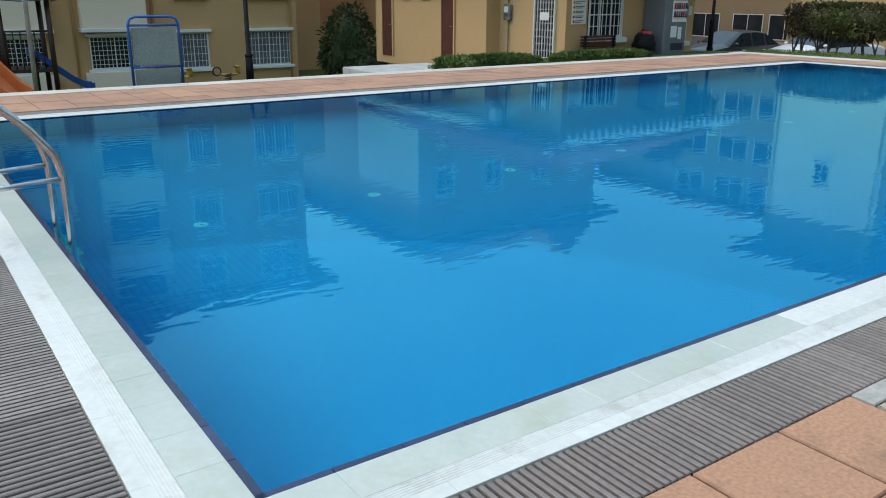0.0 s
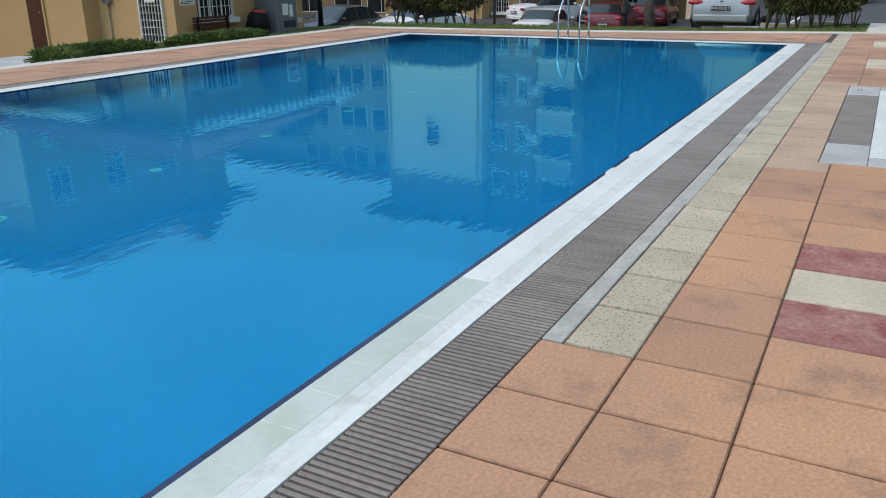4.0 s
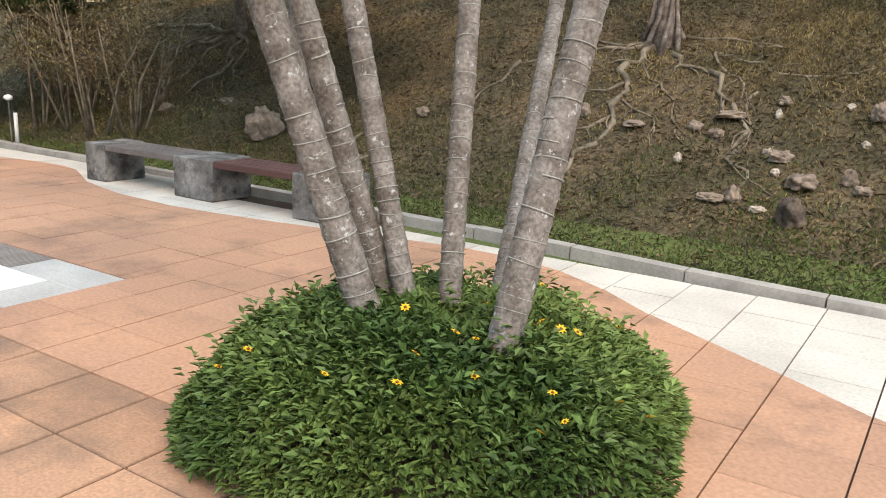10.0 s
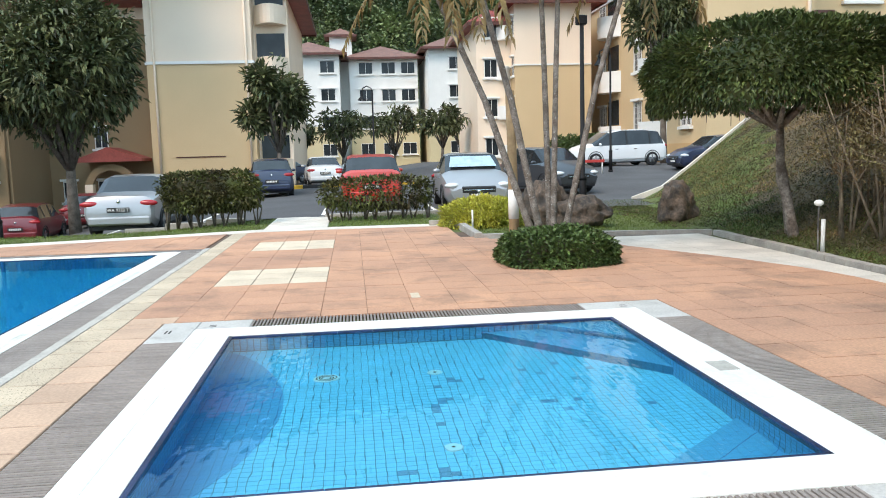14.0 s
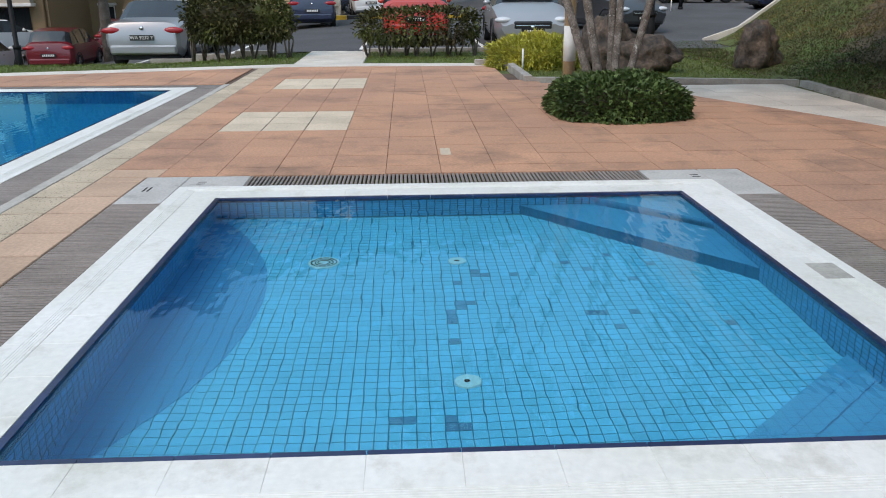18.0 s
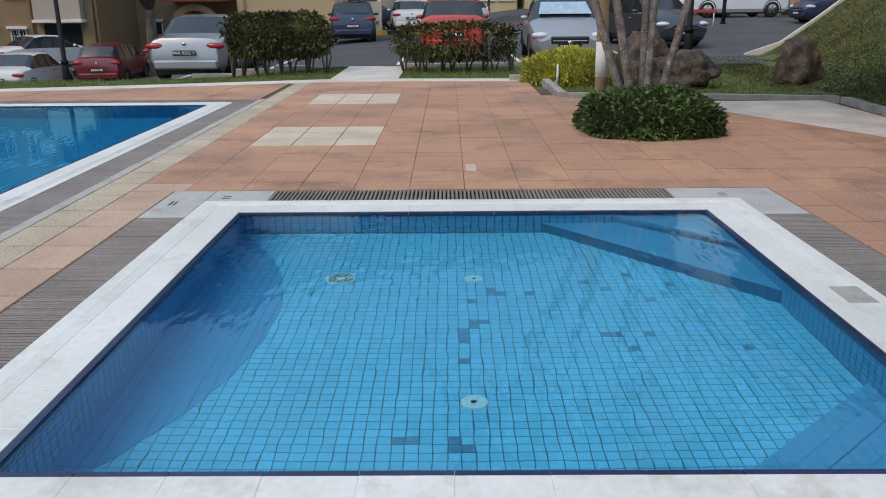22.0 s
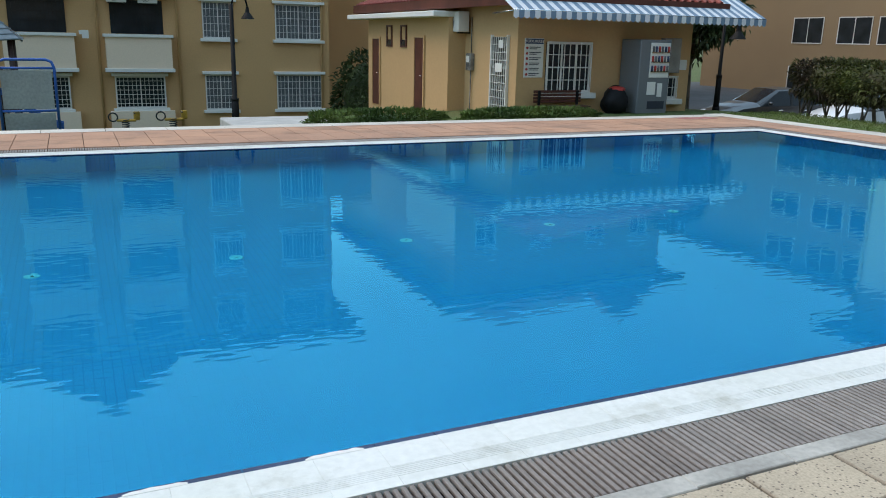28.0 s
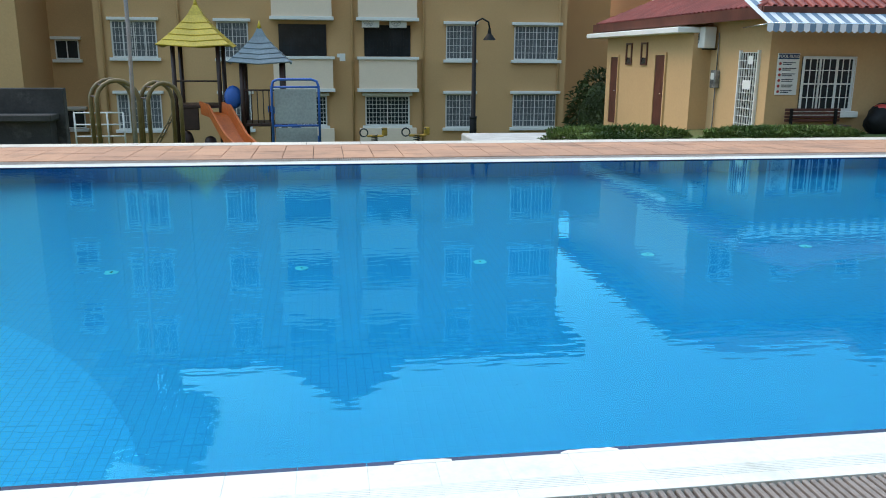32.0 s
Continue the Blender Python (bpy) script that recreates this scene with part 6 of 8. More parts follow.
for k, (x, y, w, h) in enumerate(((2.49, -10.8, .27, .13), (2.23, -10.48, .38, .16), (2.72, -10.15, .2, .17), (3.4, -11.1, .2, .11), (3.16, -11.03, .16, .10), (3.1, -11.35, .42, .08), (4.03, -11.07, .34, .07),
                                   (4.64, -11.16, .18, .16), (1.86, -10.58, .14, .17), (1.74, -10.48, .19, .09), (1.78, -11.45, .24, .2), (2.67, -11.62, .2, .1), (2.91, -10.13, .3, .07),
                                   (11.0, -10.6, .3, .14), (9.94, -10.8, .2, .12), (13.2, -11.45, .2, .14), (6.68, -11.0, .24, .14))):
    rock(x, y, w * .85, w * .65, h * .8, 10 + k, "loose brown stone lying on the bank", group="loose stones", mat=STONE)
for k, (x, y, w, h) in enumerate(((2.62, -10.86, .12, .09), (2.48, -10.05, .17, .07), (3.38, -10.6, .1, .13), (2.48, -10.6, .13, .09), (1.83, -11.08, .1, .09), (2.05, -11.58, .1, .08), (2.67, -11.4, .08, .13))):
    rock(x, y, w * .8, w * .6, h * .7, 40 + k, "small whitish stone lying on the bank", group="pale stones", mat=PALE_STONE)
rock(2.18, -9.92, .22, .2, .24, 60, "blackened little stump at the foot of the bank", group="", mat=ROCK)


# --- pots and cloth on the terrace wall ---
RED_CLAY = surf("red_pot_plastic", (0.55, 0.06, 0.03), rough=0.5, scale=4, amount=0.2, grain=30, bump=0.05)
for x, h in ((4.28, .26), (4.5, .2)):
    fp = thing("flower_pot", "red flower pot with a small green plant on the terrace wall", "flower pot", (x, -14.62, 3.9), group="terrace pots")
    part("pot", Mesh().tube([(0, 0, 0), (0, 0, h * .8), (0, 0, h)], [.08, .12, .13], 12), RED_CLAY, fp)
    part("plant", crown(240, (0, 0, h + .1), (.16, .16, .16), .09, core=False, seed=int(x * 10)), LEAF_MD, fp, kind="stuff")
rc = thing("red_cloth", "red cloth hung over the corner of the terrace wall", "cloth", (6.86, -14.25, 3.93))
part("cloth", Mesh().extrude([(-.06, .02), (.10, -.04), (.40, -.22), (.38, -.12), (.12, .06)], -.02, .02, m=pose(0, 0, 0, 0, 0, 90)), RED_CLAY, rc)


# --- larger trees ---
def tree(x, y, trunk_h, c, r, n, size, label, mat, seed, r0=.16, lobes=9, z=None, droop=.4, clump=(.38, .58), fill=3):
    z = gz(x, y) if z is None else z
    t = thing("tree", label, "tree", (x, y, z))
    g = random.Random(seed)
    tm = Mesh().tube([(0, 0, -.2), (.05, .04, trunk_h * .5), (0, 0, trunk_h)], [r0 * 1.3, r0, r0 * .8], 9)
    part("trunk", tm, BARK, t)
    lm, cm = Mesh(), Mesh()
    cz = c
    for k in range(lobes):
        a, e = 2 * math.pi * k / lobes + g.random(), g.uniform(-.6, .9)
        rad = g.uniform(.45, .8)
        p = Vector((r[0] * rad * math.cos(a) * math.cos(e), r[1] * rad * math.sin(a) * math.cos(e), cz + r[2] * .75 * math.sin(e)))
        lm.tube([(0, 0, trunk_h * .85), tuple(Vector((0, 0, trunk_h)).lerp(p, .5) + Vector((0, 0, .1))), tuple(p)], [r0 * .55, r0 * .3, .02], 6)
        s = g.uniform(*clump)
        P, D = shell(n // lobes, tuple(p), (r[0] * s, r[1] * s, r[2] * s * .8), -1, .25, 2.0, .35, seed + k)
        D = D + nrs.normal(0, .6, D.shape) + np.array([0, 0, -droop])
        L = size * (.6 + .8 * nrs.rand(len(P)))
        add_leaves(cm, P, D, L, L * .4)
    P, D = shell(n // fill, (0, 0, cz), (r[0] * .8, r[1] * .8, r[2] * .85), -1, .2, 2, .2, seed)
    add_leaves(cm, P, D + nrs.normal(0, .6, D.shape), size, size * .4)
    part("limb", lm, BARK, t)
    part("crown", cm, mat, t, kind="stuff")
    return t


tree(35.0, 7.65, 2.8, 6.3, (3.3, 3.0, 3.3), 15000, .32, "broad dark mango-like tree beside the parked cars", LEAF_MANGO, 21, .2, 26, droop=.3, clump=(.24, .40), fill=4)
tree(38.0, .0, 2.0, 3.9, (1.55, 1.6, 2.1), 2600, .34, "young layered tree in the car park", LEAF_MANGO, 22, .10, 22, droop=.05, clump=(.20, .34), fill=9)
tree(44.0, -19.6, 3.8, 8.3, (2.1, 2.2, 3.5), 7000, .34, "tall dark tree against the lettered block", LEAF_MANGO, 23, .16, 22, clump=(.26, .42), fill=6)
tree(-7.0, 50.0, 19.0, 26.0, (3.4, 3.2, 3.6), 5000, .6, "tall tree rising behind the apartment block", LEAF_MANGO, 26, .3, 16, clump=(.24, .4), fill=6)
tree(20.6, 16.0, 1.6, 2.9, (1.1, 1.1, 1.5), 3500, .22, "dark tree beside the pool house", LEAF_DK, 24, .1, 9)
for i, (x, y, cz, r_) in enumerate(((62, -2.5, 3.6, 2.4), (66, -6.5, 3.9, 2.4), (60, -9.6, 3.3, 2.0), (64, 1.0, 3.2, 1.8), (72, -12.5, 3.4, 2.0))):
    tree(x, y, 1.6, cz, (r_ * .9, r_ * .9, r_ * .6), 1000, .40, "spreading tree among the far parked cars", LEAF_MANGO, 30 + i, .12, 15, clump=(.22, .38), fill=8)
for i, (x, y) in enumerate(((49.0, -15.4), (46.8, -15.4), (44.6, -15.5), (43.0, -15.6))):
    single("bush", crown(1800, (x, y, gz(x, y) + .7), (1.3, .9, .9), .2, seed=40 + i), LEAF_MD, "round green bush beside the white van", "bush", group="bushes along the block")
single("bush", crown(2600, (14.6, 27.2, gz(14.6, 27.2) + 1.1), (1.1, 1.0, 1.6), .2, seed=50), LEAF_DK, "tall dark shrub beside the apartment block", "bush")
single("bush", crown(1500, (14.4, 25.4, gz(14.4, 25.4) + .4), (.7, .7, .6), .15, seed=51), LEAF_DK, "small dark shrub beside the apartment block", "bush")
for i, (x0, x1, y) in enumerate(((8.2, 10.9, 11.7), (11.35, 14.45, 11.75))):
    single("low_hedge", crown(3800, ((x0 + x1) / 2, y, gz((x0 + x1) / 2, y) + .08), ((x1 - x0) / 2, .36, .17 - .045 * i), .08, flat=-.4, lump=.1, power=3.0, droop=-.1, seed=60 + i), LEAF_BED,
           "low leafy ground cover strip beside the deck", "hedge", group="ground cover strips")

# --- grass, leaf litter ---
gm = Mesh()


def blades(x0, x1, y0, y1, n, h=.05, keep=None):
    X, Y = x0 + (x1 - x0) * nrs.rand(n), y0 + (y1 - y0) * nrs.rand(n)
    if keep:
        ok = np.array([keep(a, b) for a, b in zip(X, Y)])
        X, Y = X[ok], Y[ok]
    Z = np.array([gz(a, b) for a, b in zip(X, Y)])
    D = np.stack([nrs.normal(0, .5, len(X)), nrs.normal(0, .5, len(X)), np.ones(len(X))], 1)
    add_leaves(gm, np.stack([X, Y, Z], 1), D, h * (.6 + .8 * nrs.rand(len(X))), .012, .2)


def patchy(a, b):
    """Grass thins out up the bank, in uneven patches."""
    d = -9.0 - max(0.0, a - 16) * .28 - b
    return nrs.rand() < 1.15 - d * .62 + .9 * noise.noise(Vector((a * 1.1, b * 1.1, 2)))


blades(0.3, 16, -11.6, -8.75, 62000, .05, lambda a, b: b < lerp_table(KERB_Y, a) - .12 and patchy(a, b))
blades(16.0, 25.2, -14.5, -9.3, 30000, .05, lambda a, b: patchy(a, b + .9))
single("grass", gm, leaf_mat("bank_grass_blade", (0.085, 0.125, 0.024), (0.062, 0.075, 0.021), spread=.55), "thin green grass at the foot of the bank", "grass", kind="stuff")
gm = Mesh()
blades(0.3, 16.0, -14.3, -9.6, 34000, .05)
blades(0.3, 4.6, -14.3, -11.0, 26000, .06, lambda a, b: nrs.rand() < .75 + .6 * noise.noise(Vector((a, b, 9))) - .35 * max(0, a - 2.6) - .5 * max(0, b + 12.2))
blades(16.0, 25.0, -14.6, -11.0, 12000, .06)
single("dry_grass", gm, leaf_mat("dry_grass_blade", (0.29, 0.21, 0.085), (0.10, 0.085, 0.034), spread=.65), "dry straw-coloured grass on the upper bank", "grass", kind="stuff")
gm = Mesh()
blades(16.2, 25, -9.4, -5.2, 14000, .05)
blades(17.8, 22.6, -5, 12, 26000, .055, lambda a, b: a > lerp_table(EAST, b) + .12 and not (-2.55 < b < -1.15))
single("grass", gm, leaf_mat("grass_blade", (0.15, 0.21, 0.04), (0.12, 0.16, 0.035)), "short green lawn grass blades", "grass", kind="stuff")
lit = Mesh()
NL = 64000
X, Y = 24 * nrs.rand(NL) ** 1.3, -14.2 + 5.2 * nrs.rand(NL)
Z = np.array([gz(a, b) + .012 for a, b in zip(X, Y)])
add_leaves(lit, np.stack([X, Y, Z], 1), np.stack([nrs.normal(size=NL), nrs.normal(size=NL), .45 * nrs.normal(size=NL)], 1), .04 + .075 * nrs.rand(NL) ** 2, .009 + .028 * nrs.rand(NL) ** 3, .15)
single("leaf_litter", lit, leaf_mat("fallen_leaf", (0.155, 0.095, 0.046), (0.042, 0.035, 0.016), spread=.75), "fallen brown leaves scattered over the bank", "leaf litter", kind="stuff")


# --- wooded hill ---
hill_base = Mesh()
hv, hf = [], []
NX_, NY_ = 26, 60
for j in range(NY_ + 1):
    for i in range(NX_ + 1):
        x, y = 118 + i * 7.0, -150 + j * 5.0
        t = i / NX_
        z = -1 + 102 * smooth01(t * 1.15) * (0.82 + .25 * noise.noise(Vector((y * .012, 3, 0)))) + 4 * noise.noise(Vector((x * .05, y * .05, 0)))
        hv.append((x, y, z))
for j in range(NY_):
    for i in range(NX_):
        a = j * (NX_ + 1) + i
        hf.append((a, a + 1, a + NX_ + 2, a + NX_ + 1))
hill = thing("wooded_hill", "steep hill covered with dense green forest behind the estate", "hill", (200, 0, 0), kind="structure")
hi = hill.matrix_basis.inverted()
HILL_G = surf("forest_floor", (0.05, 0.07, 0.028), rough=1, scale=.1, amount=.4, grain=1.0, grain_amount=.4, bump=0)
part("slope", Mesh().add(hv, hf, True), HILL_G, hill).matrix_basis = hi
LEAF_HILL = leaf_mat("forest_leaf", (0.16, 0.195, 0.07), (0.055, 0.08, 0.034), scale=.13)
fm = Mesh()
for k in range(2600):
    u, y = rnd.random() ** .8, rnd.uniform(-75, 60)
    x = 119 + u * 130
    t = (x - 118) / 7.0 / NX_
    z = -1 + 102 * smooth01(t * 1.15) * (0.82 + .25 * noise.noise(Vector((y * .012, 3, 0)))) + 4 * noise.noise(Vector((x * .05, y * .05, 0)))
    r_ = rnd.uniform(1.6, 3.4)
    P, D = shell(95, (x, y, z + r_ * .7), (r_, r_, r_ * rnd.uniform(.8, 1.3)), -.3, .3, 2, .7, k)
    D = D + nrs.normal(0, .5, D.shape)
    add_leaves(fm, P, D, r_ * .31, r_ * .25)
part("forest", fm, LEAF_HILL, hill, kind="stuff").matrix_basis = hi

# ---- parked vehicles ----
TYRE = surf("tyre_rubber", (0.018, 0.018, 0.019), rough=0.85, scale=8, grain=40, bump=0.2)
RIM = surf("alloy_rim", (0.45, 0.45, 0.46), rough=0.35, scale=6, grain=30, bump=0.02, metal=0.9)
CAR_GLASS = surf("car_glass", (0.025, 0.03, 0.034), rough=0.06, scale=2, amount=0.3, grain=5, grain_amount=0.1, bump=0.0, spec=0.6)
SUNSHADE = surf("silver_sunshade", (0.38, 0.52, 0.60), rough=0.5, scale=4, amount=0.2, grain=9, bump=0.1)
TRIM_BK = plain("black_trim", (0.015, 0.015, 0.016), 0.5)
LAMP_RED = plain("tail_lamp", (0.35, 0.015, 0.02), 0.15)
LAMP_CLR = plain("head_lamp", (0.62, 0.64, 0.66), 0.1)
CHROME = plain("chrome", (0.7, 0.7, 0.7), 0.15, 1.0)


def paint(name, col, metal=0.0):
    return surf(name, col, rough=0.32, scale=1.0, amount=0.05, grain=200, grain_amount=0.03, bump=0.0, metal=metal, coat=0.6)


P_SILVER = paint("silver_paint", (0.36, 0.365, 0.375), 0.4)
P_RED = paint("red_paint", (0.50, 0.035, 0.018))
P_DKRED = paint("dark_red_paint", (0.17, 0.012, 0.018))
P_WHITE = paint("white_car_paint", (0.78, 0.78, 0.77))
P_NAVY = paint("navy_paint", (0.02, 0.03, 0.07))
P_GREY = paint("dark_grey_paint", (0.055, 0.06, 0.068), 0.3)
P_BLACK = paint("black_car_paint", (0.012, 0.013, 0.015))

# stations from the tail to the nose: share of length, top height, belt height, share of width; the cabin lies between the two numbers that follow
SHAPES = {
    "sedan": (4.5, 1.74, 1.47, ((0.0, .78, .74, .86), (.02, .98, .86, .94), (.08, 1.02, .93, .98), (.19, 1.06, .96, 1), (.32, 1.42, .97, 1), (.42, 1.47, .96, 1), (.57, 1.43, .94, 1), (.73, 1.02, .92, 1),
                                (.86, .90, .84, .98), (.95, .76, .70, .93), (1.0, .58, .55, .82)), .19, .73),
    "hatch": (3.9, 1.68, 1.5, ((0.0, .82, .78, .88), (.02, 1.02, .92, .95), (.05, 1.08, .96, .98), (.12, 1.42, .98, 1), (.25, 1.5, .97, 1), (.42, 1.5, .95, 1), (.57, 1.45, .94, 1), (.74, 1.04, .92, 1),
                               (.88, .92, .84, .98), (.96, .76, .70, .93), (1.0, .58, .55, .82)), .05, .74),
    "mpv": (4.7, 1.80, 1.74, ((0.0, .95, .9, .9), (.015, 1.2, 1.0, .96), (.04, 1.3, 1.02, .99), (.09, 1.66, 1.03, 1), (.25, 1.74, 1.02, 1), (.5, 1.74, 1.0, 1), (.64, 1.62, .99, 1), (.82, 1.10, .98, 1),
                              (.92, .96, .88, .97), (.98, .80, .74, .92), (1.0, .6, .58, .84)), .04, .82),
}


def car(kind, col, at, rz, label, sunshade=False, plate="", group="parked cars"):
    """A car whose nose points along its own +x, resting on its wheels."""
    length, width, height, st, c0, c1 = SHAPES[kind]
    t = thing("car", label, "car", at, group=group, rz=rz)
    rows = []
    for s, top, belt, ws in st:
        w = width / 2 * ws
        cabin = top > belt + .18
        wr = w * (.78 if cabin else .86)
        zb = .22 if .03 < s < .97 else .34
        rows.append([(0, zb), (w * .88, zb), (w * .985, zb + .14), (w, (zb + belt) / 2 + .05), (w * .97, belt), (wr, top - .045), (wr * .8, top), (0, top + .012)])
    body, glass, wind = Mesh(), Mesh(), Mesh()
    half = len(rows[0])
    xs = [s[0] * length for s in st]
    pts = []
    for x, r in zip(xs, rows):
        ring = [(x, -y, z) for y, z in r] + [(x, y, z) for y, z in r[-2:0:-1]]
        pts.append(ring)
    n = len(pts[0])
    allv = [p for ring in pts for p in ring]
    bf, gf, wf = [], [], []
    for i in range(len(pts) - 1):
        in_cab = c0 - .001 <= st[i][0] and st[i + 1][0] <= c1 + .001
        slope = abs(st[i + 1][1] - st[i][1]) > .2
        for k in range(n):
            k2 = (k + 1) % n
            f = (i * n + k, (i + 1) * n + k, (i + 1) * n + k2, i * n + k2)
            kk = k if k < half - 1 else n - 1 - k
            if in_cab and slope and kk in (5, 6):
                wf.append(f)
            elif in_cab and kk == 4:
                gf.append(f)
            else:
                bf.append(f)
    bf.append(tuple(range(n)))
    bf.append(tuple((len(pts) - 1) * n + k for k in range(n - 1, -1, -1)))
    body.add(allv, bf, True)
    part("body", body.tidy(), col, t).data.set_sharp_from_angle(angle=radians(26))

    def some(faces, keep):
        m = Mesh()
        m.add(allv, [f for f in faces if keep(f)])
        return m.tidy()
    mid = length * .5
    left = lambda f: sum(allv[i][1] for i in f) > 0
    nose = lambda f: sum(allv[i][0] for i in f) / len(f) > mid
    part("side_glass", some(gf, left), CAR_GLASS, t)
    part("side_glass", some(gf, lambda f: not left(f)), CAR_GLASS, t)
    part("windscreen", some(wf, nose), CAR_GLASS, t)
    part("rear_window", some(wf, lambda f: not nose(f)), CAR_GLASS, t)
    for s in (-1, 1):
        for f in (c0 + .15, (c0 + c1) / 2 + .02):
            x = f * length
            k = max(i for i in range(len(st)) if st[i][0] <= f)
            u = (f - st[k][0]) / (st[k + 1][0] - st[k][0])
            belt = st[k][2] + u * (st[k + 1][2] - st[k][2])
            top = st[k][1] + u * (st[k + 1][1] - st[k][1])
            lean = math.degrees(math.atan2(width / 2 * .19, top - .045 - belt))
            part("pillar", Mesh().box(-.04, .04, -.01, .01, 0, math.hypot(top - .05 - belt, width * .09), m=pose(x, s * width / 2 * .972, belt, s * lean, 0, 0)), TRIM_BK, t)
    if sunshade:
        k = [i for i in range(len(st)) if st[i][0] <= c1 - .01][-1]
        x0, z0, x1, z1 = xs[k], st[k][1] - .05, xs[k + 1], st[k + 1][1] + .01
        w = width / 2 * .72
        dx, dz = .015, .03
        part("sunshade", Mesh().quad((x1 - .05, -w, z1 + .05 + dz), (x1 - .05, w, z1 + .05 + dz), (x0 + .1 + dx, w * .86, z0 - .03 + dz), (x0 + .1 + dx, -w * .86, z0 - .03 + dz)), SUNSHADE, t, "silver windscreen sunshade")
    r = .31 if kind != "mpv" else .335
    for fx in (.17, .80):
        for s in (-1, 1):
            x, y = fx * length, s * (width / 2 - .10)
            wm = Mesh()
            prof = ((.62, -.1), (.92, -.105), (1.0, -.08), (1.0, .08), (.92, .105), (.62, .1))
            m_ = 20
            vs = [(x + r * q * math.cos(2 * math.pi * k / m_), y + w * 1.0, r + r * q * math.sin(2 * math.pi * k / m_)) for q, w in prof for k in range(m_)]
            wm.add(vs, [(a * m_ + k, a * m_ + (k + 1) % m_, (a + 1) * m_ + (k + 1) % m_, (a + 1) * m_ + k) for a in range(5) for k in range(m_)], True)
            wh = part("wheel", wm, TYRE, t)
            rm = Mesh().tube([(x, y + s * .05, r), (x, y + s * .075, r)], r * .62, 16)
            for k in range(5):
                a = 2 * math.pi * k / 5
                rm.box(-.03, .03, -.012, .012, .04, r * .6, m=pose(x, y + s * .088, r, 0, math.degrees(a), 0))
            part("rim", rm, RIM, wh)
            # dark wheel arch
            am = Mesh().tube([(x + (r + .05) * math.cos(a), s * (width / 2 - .004), r + (r + .05) * math.sin(a)) for a in np.linspace(-.1, math.pi + .1, 13)], .022, 5, True)
            part("wheel_arch", am, TRIM_BK, t)
    back, front = st[2], st[-3]
    zt = st[1][2]
    for s in (-1, 1):
        part("tail_light", Mesh().blob((.05, s * width / 2 * .78, zt - .05), (.06, width * .13, .075), 8, .03, 1), LAMP_RED, t)
        part("headlight", Mesh().blob((length * .945, s * width / 2 * .74, .66), (.20, width * .12, .075), 8, .03, 2), LAMP_CLR, t)
        part("mirror", Mesh().blob((length * (c1 - .06), s * (width / 2 + .08), st[5][2] + .06), (.06, .10, .06), 6, .05, 1), col, t)
        for f in (.34, .55):
            part("handle", Mesh().box(f * length, f * length + .16, s * width / 2 * .985 - .012, s * width / 2 * .985 + .012, .80, .825, .005), CHROME, t)
    part("rear_bumper", Mesh().box(-.04, .10, -width * .42, width * .42, .30, .50, .04), col, t)
    part("front_grille", Mesh().box(length - .14, length + .012, -width * .25, width * .25, .46, .64, .03), TRIM_BK, t)
    part("grille_bar", Mesh().box(length - .02, length + .02, -width * .22, width * .22, .535, .555, .005), CHROME, t)
    part("bumper_intake", Mesh().box(length - .06, length + .004, -width * .34, width * .34, .25, .34, .02), TRIM_BK, t)
    for x, rot, zz in ((-.045, -90, .62 if kind != "sedan" else .66), (length + .018, 90, .42)):
        pm = part("plate", Mesh().box(x - .006, x + .006, -.26, .26, zz - .06, zz + .06, .003), TRIM_BK, t, "black number plate")
        if plate:
            text_ob("plate_text", plate, .105, WHITE_PAINT, pm, pose(x + (.009 if rot > 0 else -.009), 0, zz, 90, 0, rot))
        else:
            b = Mesh()
            for k in range(7):
                b.box(x - .008, x + .008, -.2 + k * .06, -.16 + k * .06, zz - .035, zz + .035)
            part("plate_mark", b, WHITE_PAINT, pm, kind="stuff")
    part("badge", Mesh().tube([(length + .012, 0, .51), (length + .02, 0, .51)], .05, 12), CHROME, t)
    part("badge", Mesh().tube([(-.012, 0, .86), (.05, 0, .86)], .04, 12), CHROME, t)
    part("underside", Mesh().box(.3, length - .3, -width * .42, width * .42, .16, .24), TRIM_BK, t)
    return t


def gzr(x, y):
    return ground(x, y) + .03


car("sedan", P_SILVER, (22.55, 2.5, gzr(22.8, 2.45)), 0, "silver saloon car parked tail-on behind the lawn", plate="WA 9232 Y")
car("hatch", P_DKRED, (33.6, 9.3, gzr(35, 9.5)), 4, "dark red hatchback parked tail-on")
car("sedan", P_WHITE, (37.4, 15.1, gzr(38, 14.5)), -35, "white saloon car parked beyond the lawn")
car("hatch", P_DKRED, (38.6, 8.6, gzr(40, 8.6)), 4, "dark red car half hidden behind the others")
car("sedan", P_WHITE, (31.6, 11.9, gzr(33, 12)), 2, "white saloon car parked tail-on beyond the ladder")
car("sedan", P_WHITE, (29.4, 14.2, gzr(27.5, 14.7)), 165, "white saloon car near the pool house")
car("sedan", P_BLACK, (27.2, 16.5, gzr(25, 16.8)), 170, "dark grey saloon car near the pool house")
car("hatch", P_RED, (24.6, -3.6, gzr(25, -3.7)), 0, "bright red car parked tail-on behind the hedge")
car("sedan", P_SILVER, (26.9, -6.35, gzr(25, -6.4)), 178, "silver saloon car facing the pool with a windscreen sunshade", sunshade=True)
car("hatch", P_GREY, (31.0, -9.0, gzr(29, -9.2)), 197, "dark grey hatchback facing the pool")
car("hatch", P_NAVY, (34.6, .05, gzr(36, .05)), 6, "dark blue hatchback at the far side of the car park")
